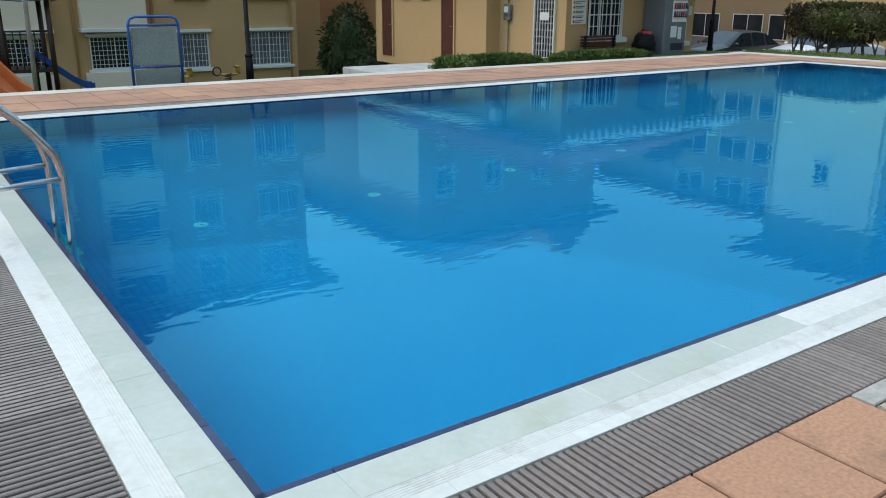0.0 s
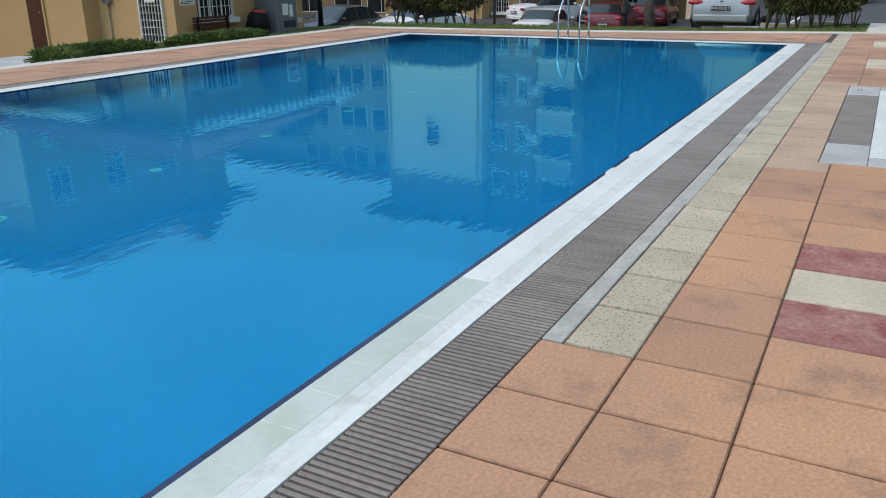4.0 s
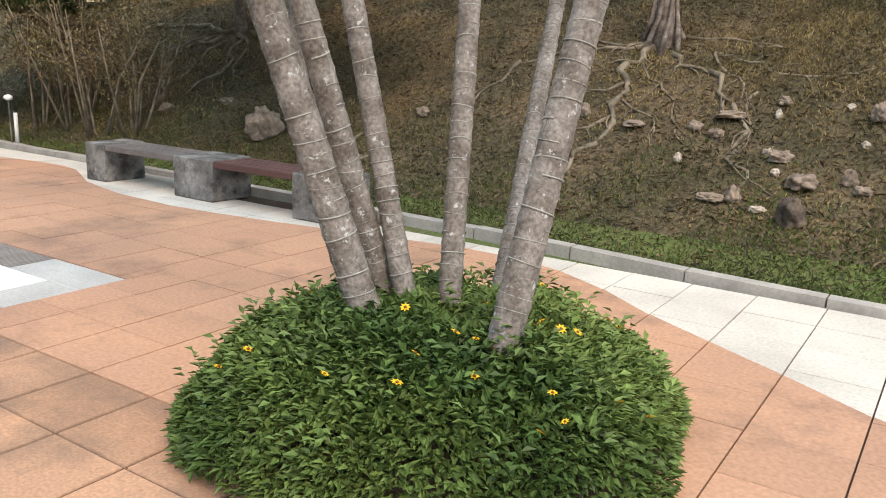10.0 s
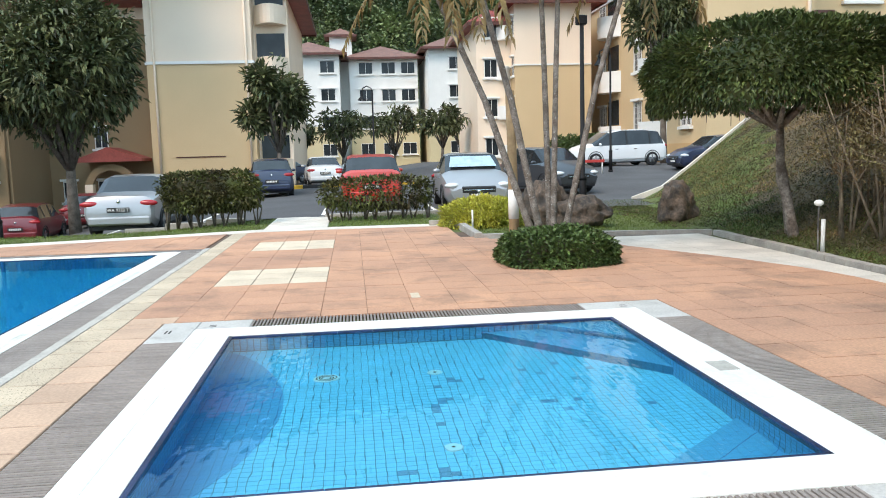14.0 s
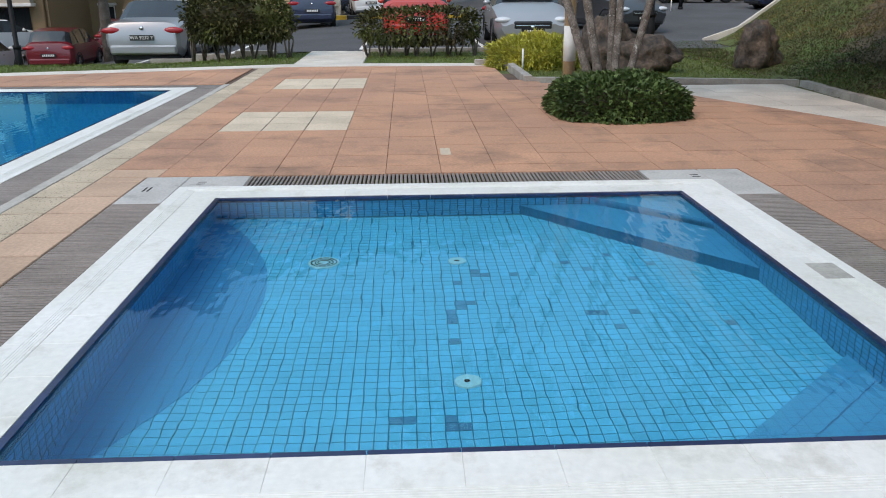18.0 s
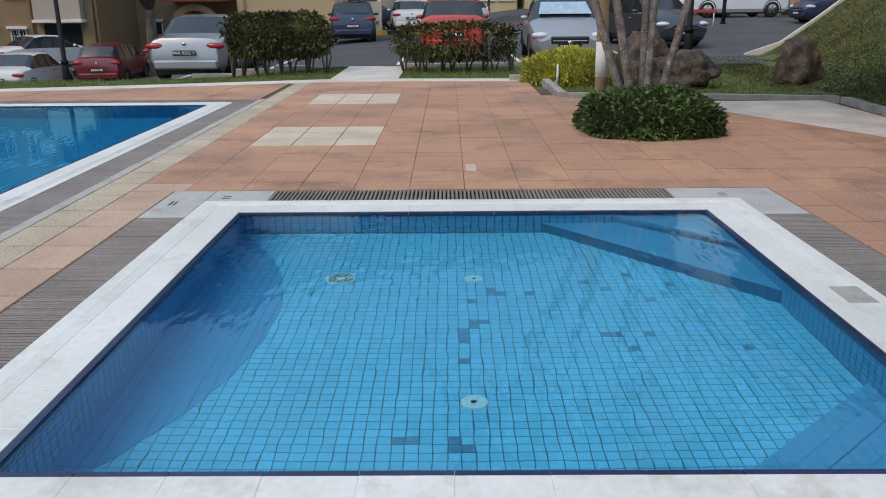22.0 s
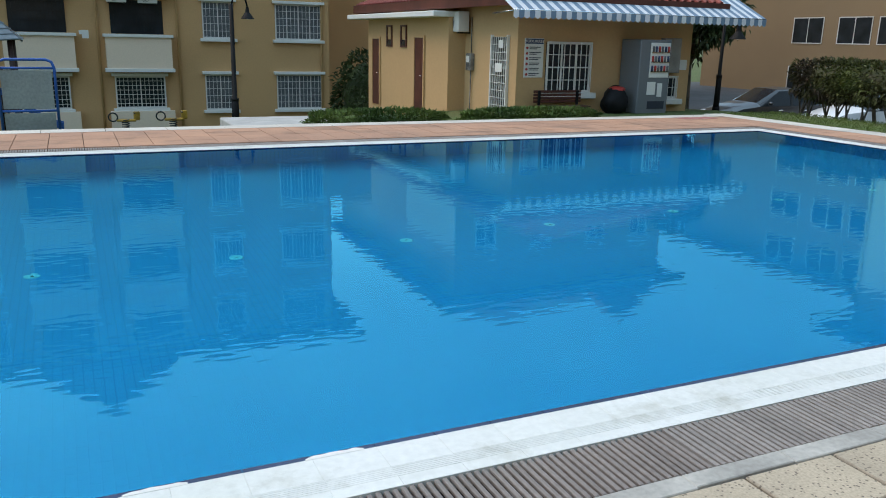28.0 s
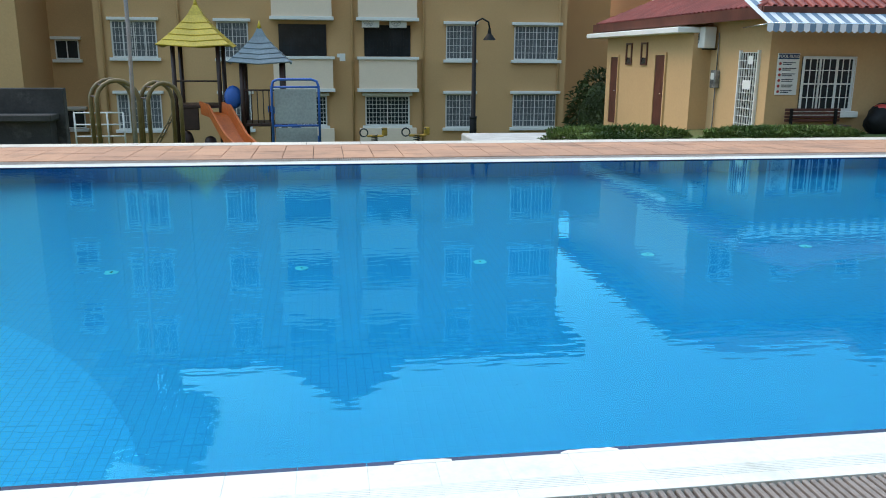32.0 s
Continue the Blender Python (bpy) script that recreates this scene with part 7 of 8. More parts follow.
car("sedan", P_WHITE, (43.2, -1.75, gzr(43, -1.75)), 6, "white car parked tail-on at the far side")
car("mpv", P_WHITE, (41.3, -18.2, gzr(41, -18)), 98, "white people carrier parked below the lettered block")
car("hatch", P_NAVY, (36.6, -20.8, gzr(36, -19)), 95, "dark blue car half hidden behind the bank")
car("sedan", P_GREY, (52.0, 3.0, gzr(50, 3)), 90, "grey car at the far side of the car park")
car("sedan", P_NAVY, (50.0, -1.0, gzr(50, -1)), 95, "dark car at the far side of the car park")
car("hatch", P_WHITE, (56.0, -6.0, gzr(56, -6)), 90, "white car far across the car park")

# ---- kerbs and paths ----
kb = thing("kerb", "grey concrete kerb along the foot of the bank", "kerb", (6, -8.8, 0), kind="structure")
ki = kb.matrix_basis.inverted()
x = -5.0
while x < 15.45:
    x2 = min(x + .95, 15.5)
    ya, yb = lerp_table(KERB_Y, x), lerp_table(KERB_Y, x2)
    part("kerb_stone", Mesh().prism([(x + .006, ya - .13), (x2 - .006, yb - .13), (x2 - .006, yb), (x + .006, ya)], -.15, .055 + rnd.uniform(-.005, .005)), KERB, kb).matrix_basis = ki
    x = x2
for (ya, xa), (yb, xb) in zip(EAST[:3], EAST[1:4]):
    if abs(yb - ya) > .3:
        part("kerb_stone", Mesh().prism([(xa + .02, ya), (xa + .14, ya), (xb + .14, yb), (xb + .02, yb)], -.15, .06), KERB, kb).matrix_basis = ki
part("kerb_stone", Mesh().box(16.2, 18.9, -5.25, -5.12, -.15, .09, .01), KERB, kb).matrix_basis = ki
part("kerb_stone", Mesh().box(18.9, 19.05, -5.6, -4.6, -.15, .1, .01), KERB, kb).matrix_basis = ki
# white kerb climbing the end of the bank
bk = thing("bank_edging", "white painted concrete edging climbing the end of the bank", "edging", (25.45, -12, 0), kind="structure")
bi = bk.matrix_basis.inverted()
y = -11.2
while y > -17.2:
    y2 = y - .9
    z1, z2 = ground(25.4, y), ground(25.4, y2)
    m = Mesh()
    m.add([(25.40, y, z1 - .4), (25.52, y, z1 - .4), (25.52, y2, z2 - .4), (25.40, y2, z2 - .4), (25.40, y, z1 + .08), (25.52, y, z1 + .08), (25.52, y2, z2 + .08), (25.40, y2, z2 + .08)],
          [(3, 2, 1, 0), (4, 5, 6, 7), (0, 1, 5, 4), (1, 2, 6, 5), (2, 3, 7, 6), (3, 0, 4, 7)])
    part("edging_stone", m, SLAB_PALE, bk).matrix_basis = bi
    y = y2
rw = Mesh()
for k in range(8):
    a, b = -11.2 - k * .9, -11.2 - (k + 1) * .9
    rw.quad((25.54, a, 0), (25.54, b, 0), (25.54, b, ground(25.4, b) + .02), (25.54, a, ground(25.4, a) + .02))
part("retaining_face", rw, GREY_CONC, bk).matrix_basis = bi
rk = thing("road_kerb", "concrete kerb between the lawn and the car park", "kerb", (22.6, 0, 0), kind="structure")
y = -9.0
while y < 1.6:
    if not (-2.6 < y < -1.3):
        part("kerb_stone", Mesh().box(-.07, .07, y + .006, y + .94, ground(22.6, y) - .2, ground(22.6, y) + .10, .012), KERB, rk)
    y += .95
pth = thing("footpath", "pale stepped concrete path across the lawn", "path", (21, -1.85, 0), kind="structure")
for k in range(7):
    x0 = 19.45 + k * .48
    part("path_slab", Mesh().box(x0 - 21 + .008, x0 + .48 - 21 - .008, -.66, .66, -.15, ground(x0 + .24, -1.85) + .03, .01), SLAB_PALE, pth)
bay = thing("bay_line", "worn white parking lines on the asphalt", "road marking", (26, 0, 0), kind="structure")
for y in (-8.1, -5.2, -2.3, .9, 3.9, 6.8):
    m = Mesh()
    for k in range(6):
        x0, x1 = -2.9 + k * .8, -2.9 + (k + 1) * .8
        m.quad((x0, y - .05, ground(26 + x0, y) + .036), (x1, y - .05, ground(26 + x1, y) + .036), (x1, y + .05, ground(26 + x1, y) + .036), (x0, y + .05, ground(26 + x0, y) + .036))
    part("line", m, WHITE_PAINT, bay)
yk = thing("yellow_kerb", "black and yellow painted kerb at the far side", "kerb", (41.6, 0, ground(41.6, 0)), kind="structure")
YEL = surf("yellow_paint", (.55, .33, .02), rough=.7, scale=2, amount=.2, grain=20)
for k in range(14):
    part("kerb_block", Mesh().box(-.12, .12, -7 + k * .9, -7 + k * .9 + .88, 0, .24, .015), YEL if k % 2 else TRIM_BK, yk)
single("concrete_apron", Mesh().box(6.9, 9.0, 11.25, 13.2, -.6, -.06, .02), PLATE, "pale concrete apron beside the deck", "paving", kind="structure")


# ---- concrete benches ----
def bench_block(cx, w):
    return Mesh().box(cx - w / 2, cx + w / 2, -8.62, -8.10, 0, .42, .014)


bench = thing("concrete_bench", "long bench of three weathered concrete blocks and plank seats", "bench", (7.5, -8.36, 0))
be = bench.matrix_basis.inverted()
for cx, w in ((9.03, .34), (7.42, .58), (5.82, .5)):
    part("block", bench_block(cx, w), BENCH_CONC, bench).matrix_basis = be
SEAT1 = surf("grey_plank", (.18, .15, .135), rough=.8, scale=3, amount=.35, grain=40, bump=.3)
SEAT2 = surf("red_brown_plank", (.13, .055, .045), rough=.75, scale=3, amount=.35, grain=40, bump=.3)
for x0, x1, mt in ((7.72, 8.85, SEAT1), (6.08, 7.12, SEAT2)):
    for k in range(4):
        part("seat_plank", Mesh().box(x0, x1, -8.60 + k * .125, -8.60 + k * .125 + .115, .345, .405 + rnd.uniform(0, .006), .008), mt, bench).matrix_basis = be

sp = thing("pipe_stub", "short white pipe post beside the kerb", "post", (12.58, -9.2, ground(12.58, -9.2)))
part("pipe", Mesh().tube([(0, 0, -.05), (0, 0, .46)], .028, 10), WHITE_PAINT, sp)
ml = thing("garden_light", "small round white garden light on a stem", "lamp", (12.4, -9.02, ground(12.4, -9.02)))
part("stem", Mesh().tube([(0, 0, -.05), (0, 0, .70)], .011, 8), BENCH_CONC, ml)
part("head", Mesh().blob((0, 0, .73), (.06, .06, .042), 8, 0, 1), WHITE_PAINT, ml)
for (x, y, h) in ((18.0, -5.35, .4),):
    s_ = thing("white_peg", "thin white peg standing in the planting", "post", (x, y, ground(x, y)), group="white pegs")
    part("peg", Mesh().tube([(0, 0, 0), (0, 0, h)], .018, 8), WHITE_PAINT, s_)


# ---- ladders ----
def ladder(x, y, rz, label):
    t = thing("pool_ladder", label, "ladder", (x, y, 0), rz=rz, group="pool ladders")
    for s in (-.235, .235):
        pts = [(.52, s, 0), (.515, s, .52), (.46, s, .76), (.36, s, .86), (.24, s, .85), (.04, s, .66), (-.07, s, .51), (-.10, s, .38), (-.10, s, -.8)]
        dense = []
        for a, b in zip(pts, pts[1:]):
            for u in (0, .34, .67):
                dense.append(Vector(a).lerp(Vector(b), u))
        dense.append(Vector(pts[-1]))
        part("handrail", Mesh().tube(dense, .021, 10), STEEL, t)
        part("flange", Mesh().tube([(.52, s, 0), (.52, s, .02)], .05, 12), STEEL, t)
        part("cross_bar", Mesh().tube([(.51, s, .34), (-.095, s, .37)], .016, 8), STEEL, t)
    for z in (-.25, -.55):
        part("tread", Mesh().box(-.16, -.06, -.235, .235, z - .012, z + .012, .006), STEEL, t)
    return t


ladder(PX1 + .02, 4.33, 0, "stainless steel pool ladder at the far short side")
ladder(PX0 - .02, 3.15, 180, "stainless steel pool ladder near the corner")


# ---- lamp posts ----
def lamp_post(x, y, h, rz, label, arm=True, k=.62):
    t = thing("lamp_post", label, "lamp post", (x, y, ground(x, y)), rz=rz, group="lamp posts")
    part("post", Mesh().tube([(0, 0, 0), (0, 0, .9), (0, 0, .92), (0, 0, h)], [.13 * k, .115 * k, .08 * k, .065 * k], 10), BLACK_METAL, t)
    part("collar", Mesh().tube([(0, 0, .88), (0, 0, .96)], .13 * k, 10), BLACK_METAL, t)
    part("base_ring", Mesh().tube([(0, 0, 0), (0, 0, .12)], .16 * k, 10), BLACK_METAL, t)
    if arm:
        part("arm", Mesh().tube([(0, 0, h - .1), (.05, 0, h + .15), (.25, 0, h + .26), (.46, 0, h + .15), (.5, 0, h - .05)], .03, 8), BLACK_METAL, t)
        sh = Mesh()
        n = 14
        for (r0, z0), (r1, z1) in (((.04, -.05), (.07, -.22)), ((.07, -.22), (.22, -.42))):
            o = [(.5 + r0 * math.cos(2 * math.pi * k / n), r0 * math.sin(2 * math.pi * k / n), h + z0) for k in range(n)] + [(.5 + r1 * math.cos(2 * math.pi * k / n), r1 * math.sin(2 * math.pi * k / n), h + z1) for k in range(n)]
            sh.add(o, [(k, n + k, n + (k + 1) % n, (k + 1) % n) for k in range(n)], True)
        part("shade", sh, BLACK_METAL, t)
        part("bulb", Mesh().blob((.5, 0, h - .36), (.06, .06, .07), 7, 0, 1), WHITE_PAINT, t)
    return t


lamp_post(9.15, 24.0, 3.85, 0, "black street lamp with a hooked arm and bell shade", k=1)
lamp_post(18.7, -7.75, 4.0, 0, "slim black floodlight pole on the lawn", arm=False)
fl = next(o for o in scene.objects if o.name.startswith("lamp_post") and abs(o.matrix_basis.translation.x - 18.7) < .01)
part("floodlight", Mesh().box(-.06, .12, -.1, .1, 3.98, 4.16, .015), BLACK_METAL, fl)
lamp_post(36.5, -14.2, 5.0, 90, "black street lamp with a bell shade beside the car park")
lamp_post(23.6, 9.8, 5.6, 0, "tall black lamp post on the lawn", arm=False)
lamp_post(22.0, 5.0, 4.6, 0, "tall black lamp post beside the parked cars", arm=False)
lamp_post(42.5, -4.2, 4.6, 90, "black street lamp in the middle of the car park")
lamp_post(20.1, 14.2, 2.3, 0, "black street lamp beside the pool house")
bar = thing("barrier", "low orange and white road barrier beside the van", "barrier", (35.8, -12.9, ground(35.8, -12.9)))
part("rail", Mesh().box(-.03, .03, -.8, .8, .5, .62, .01), SIGN_RED, bar)
for y in (-.7, 0, .7):
    part("leg", Mesh().tube([(0, y, 0), (0, y, .5)], .025, 6), WHITE_PAINT, bar)


# ---- playground ----
TUBE_BR = surf("brown_painted_tube", (.05, .02, .015), rough=.5, scale=4, grain=30, bump=.05)
TUBE_OL = surf("olive_tube", (.22, .15, .06), rough=.5, scale=4, grain=30, bump=.05)
PL_YEL = surf("yellow_plastic", (.62, .43, .04), rough=.45, scale=2, amount=.2, grain=20, bump=.05)
PL_GRN = surf("grey_blue_plastic", (.17, .22, .25), rough=.45, scale=2, amount=.2, grain=20, bump=.05)
PL_ORG = surf("orange_plastic", (.62, .14, .03), rough=.4, scale=2, amount=.15, grain=20, bump=.03)
PL_BLU = surf("blue_plastic", (.025, .12, .46), rough=.4, scale=2, amount=.15, grain=20, bump=.03)
PANEL = surf("pale_panel", (.33, .36, .36), rough=.5, scale=1.5, amount=.25, grain=20, bump=.03)
PGX, PGY = .86, 23.4
pgz = ground(PGX, PGY)
pg = thing("play_tower", "playground tower with yellow and grey canopies and an orange slide", "playground", (PGX, PGY, pgz))
pg.matrix_basis = pg.matrix_basis @ Matrix.Scale(1.33, 4)


def canopy(cx, cy, z, r, h, mat):
    m = Mesh()
    n = 4
    rows = []
    for q in range(7):
        t = q / 6
        rr = r * (.06 + .94 * t)
        zz = z + h * (1 - t ** .75)
        rows.append([(cx + rr * a, cy + rr * b, zz - (.05 if (a == 0 or b == 0) else 0) * t) for a, b in ((-1, -1), (0, -1), (1, -1), (1, 0), (1, 1), (0, 1), (-1, 1), (-1, 0))])
    vs = [p for row in rows for p in row]
    fs = [(i * 8 + k, (i + 1) * 8 + k, (i + 1) * 8 + (k + 1) % 8, i * 8 + (k + 1) % 8) for i in range(6) for k in range(8)]
    m.add(vs, fs)
    c = part("canopy", m, mat, pg)
    for q in range(2, 7):
        row = rows[q]
        part("canopy_rib", Mesh().tube(row + [row[0]], .018, 5, False), mat, c)
    part("finial", Mesh().tube([(cx, cy, z + h - .02), (cx, cy, z + h + .16)], [.06, .01], 6), PL_YEL, c)


zc = 2.41
canopy(-.30, 0, zc - .06, .78, .88, PL_YEL)
canopy(1.12, -.3, zc - .42, .68, .74, PL_GRN)
for x, y, h in ((-.78, -.5, zc), (.2, -.5, zc), (-.78, .5, zc), (.2, .5, zc), (.72, -.75, zc - .35), (1.6, -.75, zc - .35), (.72, .2, zc - .35), (1.6, .2, zc - .35)):
    part("post", Mesh().tube([(x, y, 0), (x, y, h + .1)], .05, 8), TUBE_BR, pg)
part("platform", Mesh().box(-.8, .22, -.52, .52, .95, 1.02, .01), TUBE_BR, pg)
part("platform", Mesh().box(.7, 1.62, -.77, .22, .55, .62, .01), TUBE_BR, pg)
for k in range(7):
    part("railing_bar", Mesh().tube([(.78 + k * .13, -.75, .62), (.78 + k * .13, -.75, 1.35)], .012, 6), TUBE_BR, pg)
part("rail", Mesh().tube([(.72, -.75, 1.36), (1.6, -.75, 1.36)], .02, 6), TUBE_BR, pg)
part("rail", Mesh().tube([(-.78, -.5, 1.55), (.2, -.5, 1.55)], .02, 6), TUBE_BR, pg)
part("skirt_panel", Mesh().box(-.78, -.3, -.49, -.45, .45, .96, .02), TUBE_BR, pg)
for k, (x, w, h) in enumerate(((-.62, .16, .42), (-.1, .14, .3), (.3, .16, .36))):
    part("step_pod", Mesh().blob((x, -.3, h * .5), (w, .16, h * .5), 8, .12, k), TUBE_BR, pg)
prof = [(-.5, .86), (-.72, .8), (-1.1, .5), (-1.5, .22), (-1.8, .06), (-2.05, .03)]
sl = Mesh()
SLX = -.02
vs = []
for i, (y, z) in enumerate(prof):
    xo = SLX + (i / 5) * 1.05
    vs += [(xo - .26, y, z + .24), (xo - .21, y, z + .24), (xo - .19, y, z), (xo + .19, y, z), (xo + .21, y, z + .24), (xo + .26, y, z + .24), (xo + .22, y, z - .05), (xo - .22, y, z - .05)]
fs = [(i * 8 + k, i * 8 + (k + 1) % 8, (i + 1) * 8 + (k + 1) % 8, (i + 1) * 8 + k) for i in range(5) for k in range(8)]
fs += [tuple(range(7, -1, -1)), tuple(40 + k for k in range(8))]
sl.add(vs, fs)
part("slide", sl, PL_ORG, pg, "orange plastic slide")
part("blue_tube", Mesh().blob((.5, -.62, 1.2), (.2, .12, .26), 8, 0, 1), PL_BLU, pg, "blue plastic bubble panel")
part("ladder", Mesh().tube([(-.78, -.5, 1.0), (-1.35, -.6, 0)], .02, 6).tube([(-.78, -.1, 1.0), (-1.35, -.1, 0)], .02, 6).tube([(-1.0, -.55, .6), (-1.0, -.1, .6)], .018, 6).tube([(-1.17, -.55, .3), (-1.17, -.1, .3)], .018, 6), TUBE_OL, pg)
b2s = thing("blue_slide", "small blue plastic slide beside the tower", "slide", (3.65, 23.3, ground(3.65, 23.3)))
vs = []
for i, (x, z) in enumerate(((-1.15, 1.15), (-.9, 1.08), (-.5, .72), (-.05, .36), (.25, .2), (.45, .17))):
    vs += [(x, -.24, z + .14), (x, -.2, z + .14), (x, -.18, z), (x, .18, z), (x, .2, z + .14), (x, .24, z + .14), (x, .2, z - .05), (x, -.2, z - .05)]
part("chute", Mesh().add(vs, [(i * 8 + k, (i + 1) * 8 + k, (i + 1) * 8 + (k + 1) % 8, i * 8 + (k + 1) % 8) for i in range(5) for k in range(8)] + [tuple(range(8)), tuple(40 + k for k in range(7, -1, -1))]), PL_BLU, b2s)
part("post", Mesh().tube([(-1.05, -.2, 0), (-1.05, -.2, 1.1)], .05, 6), TUBE_BR, b2s)
part("post", Mesh().tube([(-.95, .2, 0), (-.95, .2, 1.05)], .03, 6), TUBE_BR, b2s)
bd = thing("play_board", "blue-framed upright play board with pale panels", "board", (3.62, 14.86, ground(3.62, 14.86)))
BZ = .93 - ground(3.83, 14.86)
fr = [(-.49, 0, 0), (-.49, 0, BZ - .15), (-.45, 0, BZ - .04), (-.35, 0, BZ), (.35, 0, BZ), (.45, 0, BZ - .04), (.49, 0, BZ - .15), (.49, 0, 0)]
part("frame", Mesh().tube(fr, .028, 8), PL_BLU, bd, "blue tubular frame")
for z in (.42, BZ - .16):
    part("crossbar", Mesh().tube([(-.49, 0, z), (.49, 0, z)], .024, 8), PL_BLU, bd)
part("panel", Mesh().box(-.44, .44, -.012, .012, .46, BZ - .2, .004), PANEL, bd)
part("panel", Mesh().box(-.44, .44, -.012, .012, .06, .38, .004), PANEL, bd)
for i, (x, y, w) in enumerate(((-.38, 16.6, .9), (.5, 17.3, .75))):
    a_ = thing("climbing_arch", "olive tubular climbing arch in the playground", "climbing frame", (x, y, ground(x, y)), group="climbing arches", rz=25)
    pts = [(-w / 2, 0, 0), (-w / 2, 0, 1.05)] + [(w / 2 * -math.cos(q), 0, 1.05 + .45 * math.sin(q)) for q in np.linspace(.2, math.pi - .2, 9)] + [(w / 2, 0, 1.05), (w / 2, 0, 0)]
    part("tube", Mesh().tube(pts, .05, 8), TUBE_OL, a_)
    part("tube", Mesh().tube([(p[0], .7, p[2]) for p in pts], .05, 8), TUBE_OL, a_)
    for k in range(4):
        part("rung", Mesh().tube([pts[2 + 2 * k], (pts[2 + 2 * k][0], .7, pts[2 + 2 * k][2])], .022, 6), TUBE_BR, a_)
rl = thing("railing", "white tubular railing beside the playground", "railing", (-1.5, 19.2, ground(-1.5, 19.2)))
for k in range(4):
    part("post", Mesh().tube([(-.6 + k * .4, 0, 0), (-.6 + k * .4, 0, .9)], .025, 6), FRAME_W, rl)
for z in (.3, .6, .9):
    part("rail", Mesh().tube([(-.6, 0, z), (.6, 0, z)], .02, 6), FRAME_W, rl)
DARK_CONC = surf("black_stained_concrete", (.055, .052, .05), rough=.9, scale=2, amount=.4, grain=30, bump=.3, stains=((.16, .15, .14), 1.2, .55, .8))
wb_ = thing("seat_wall", "low black-stained concrete seat wall", "wall", (-1.22, 13.3, ground(-1.0, 13.3)))
part("back", Mesh().box(-2.4, .62, .15, .35, 0, 1.08, .015), DARK_CONC, wb_)
part("seat", Mesh().box(-2.4, .52, -.35, .15, .5, .62, .015), DARK_CONC, wb_)
part("base", Mesh().box(-2.4, .45, -.2, .15, 0, .5), DARK_CONC, wb_)
pole = thing("pole", "thin grey weathered pole in the playground", "pole", (.95, 12.0, ground(.95, 12.0)))
part("shaft", Mesh().tube([(0, 0, 0), (.03, 0, 2.0), (0, 0, 4.2)], .035, 8), GREY_CONC, pole)
RIDER = surf("worn_yellow_plastic", (.46, .27, .03), rough=.6, scale=6, amount=.5, grain=25, bump=.1)
for i, (x, y) in enumerate(((5.6, 20.0), (6.72, 19.4))):
    r_ = thing("spring_rider", "yellow and red spring rider toy in the playground", "spring rider", (x, y, ground(x, y)), group="spring riders")
    coil = [(.09 * math.cos(q), .09 * math.sin(q), .02 + .28 * q / (10 * math.pi)) for q in np.linspace(0, 10 * math.pi, 61)]
    part("spring", Mesh().tube(coil, .014, 5), TRIM_BK, r_)
    part("seat", Mesh().box(-.22, .26, -.07, .07, .24, .30, .02), RIDER, r_)
    part("head", Mesh().box(.2, .36, -.025, .025, .27, .5, .02), RIDER, r_)
    part("tail", Mesh().tube([(-.2, 0, .27)] + [(-.3 + .11 * math.cos(q), 0, .36 + .11 * math.sin(q)) for q in np.linspace(0, 6.1, 13)], .02, 6), TRIM_BK, r_)
    part("handle", Mesh().tube([(.22, -.16, .46), (.22, .16, .46)], .018, 6), TRIM_BK, r_)
lf = thing("towel", "white cloth hung over a balcony ledge", "towel", (5.05, NY - .56, 1.45))
part("cloth", Mesh().box(-.12, .12, -.03, .01, -.25, .06, .012).box(-.22, -.1, -.03, .01, -.1, .05, .012), WHITE_PAINT, lf)

# ---- deck slabs ----
TAN_SLAB = surf("tan_slab", (0.57, 0.385, 0.27), rough=0.8, scale=1.5, amount=0.2, grain=45, bump=0.25, spread=0.09)
edge_dirt(TAN_SLAB)
deck = thing("deck", "terracotta paving slabs laid round the pools with dark joints", "paving", (0, 0, 0), kind="structure")
slab_data = {}


def lay_slab(x0, x1, y0, y1, mat, g=0.0048, h=0.0018, name="slab", lift=0.0):
    """One slab as a part of its own."""
    w, d = x1 - x0 - 2 * g, y1 - y0 - 2 * h
    key = (round(w, 3), round(d, 3), mat.name)
    if key not in slab_data:
        slab_data[key] = Mesh().box(-w / 2, w / 2, -d / 2, d / 2, -0.03, 0, 0.006).data(name, mat)
    ob = part(name, slab_data[key], None, deck)
    ob.matrix_basis = pose((x0 + x1) / 2, (y0 + y1) / 2, lift, rnd.uniform(-.25, .25), rnd.uniform(-.25, .25), rnd.uniform(-.15, .15))
    return ob


far_slabs, far_pale = Mesh(), Mesh()
CHECK = {(4, 0): SLAB_RED, (4, 1): SLAB_CREAM, (4, 2): SLAB_RED, (3, 0): SLAB_CREAM, (3, 1): SLAB_RED, (2, 0): SLAB_RED, (2, 2): SLAB_RED}


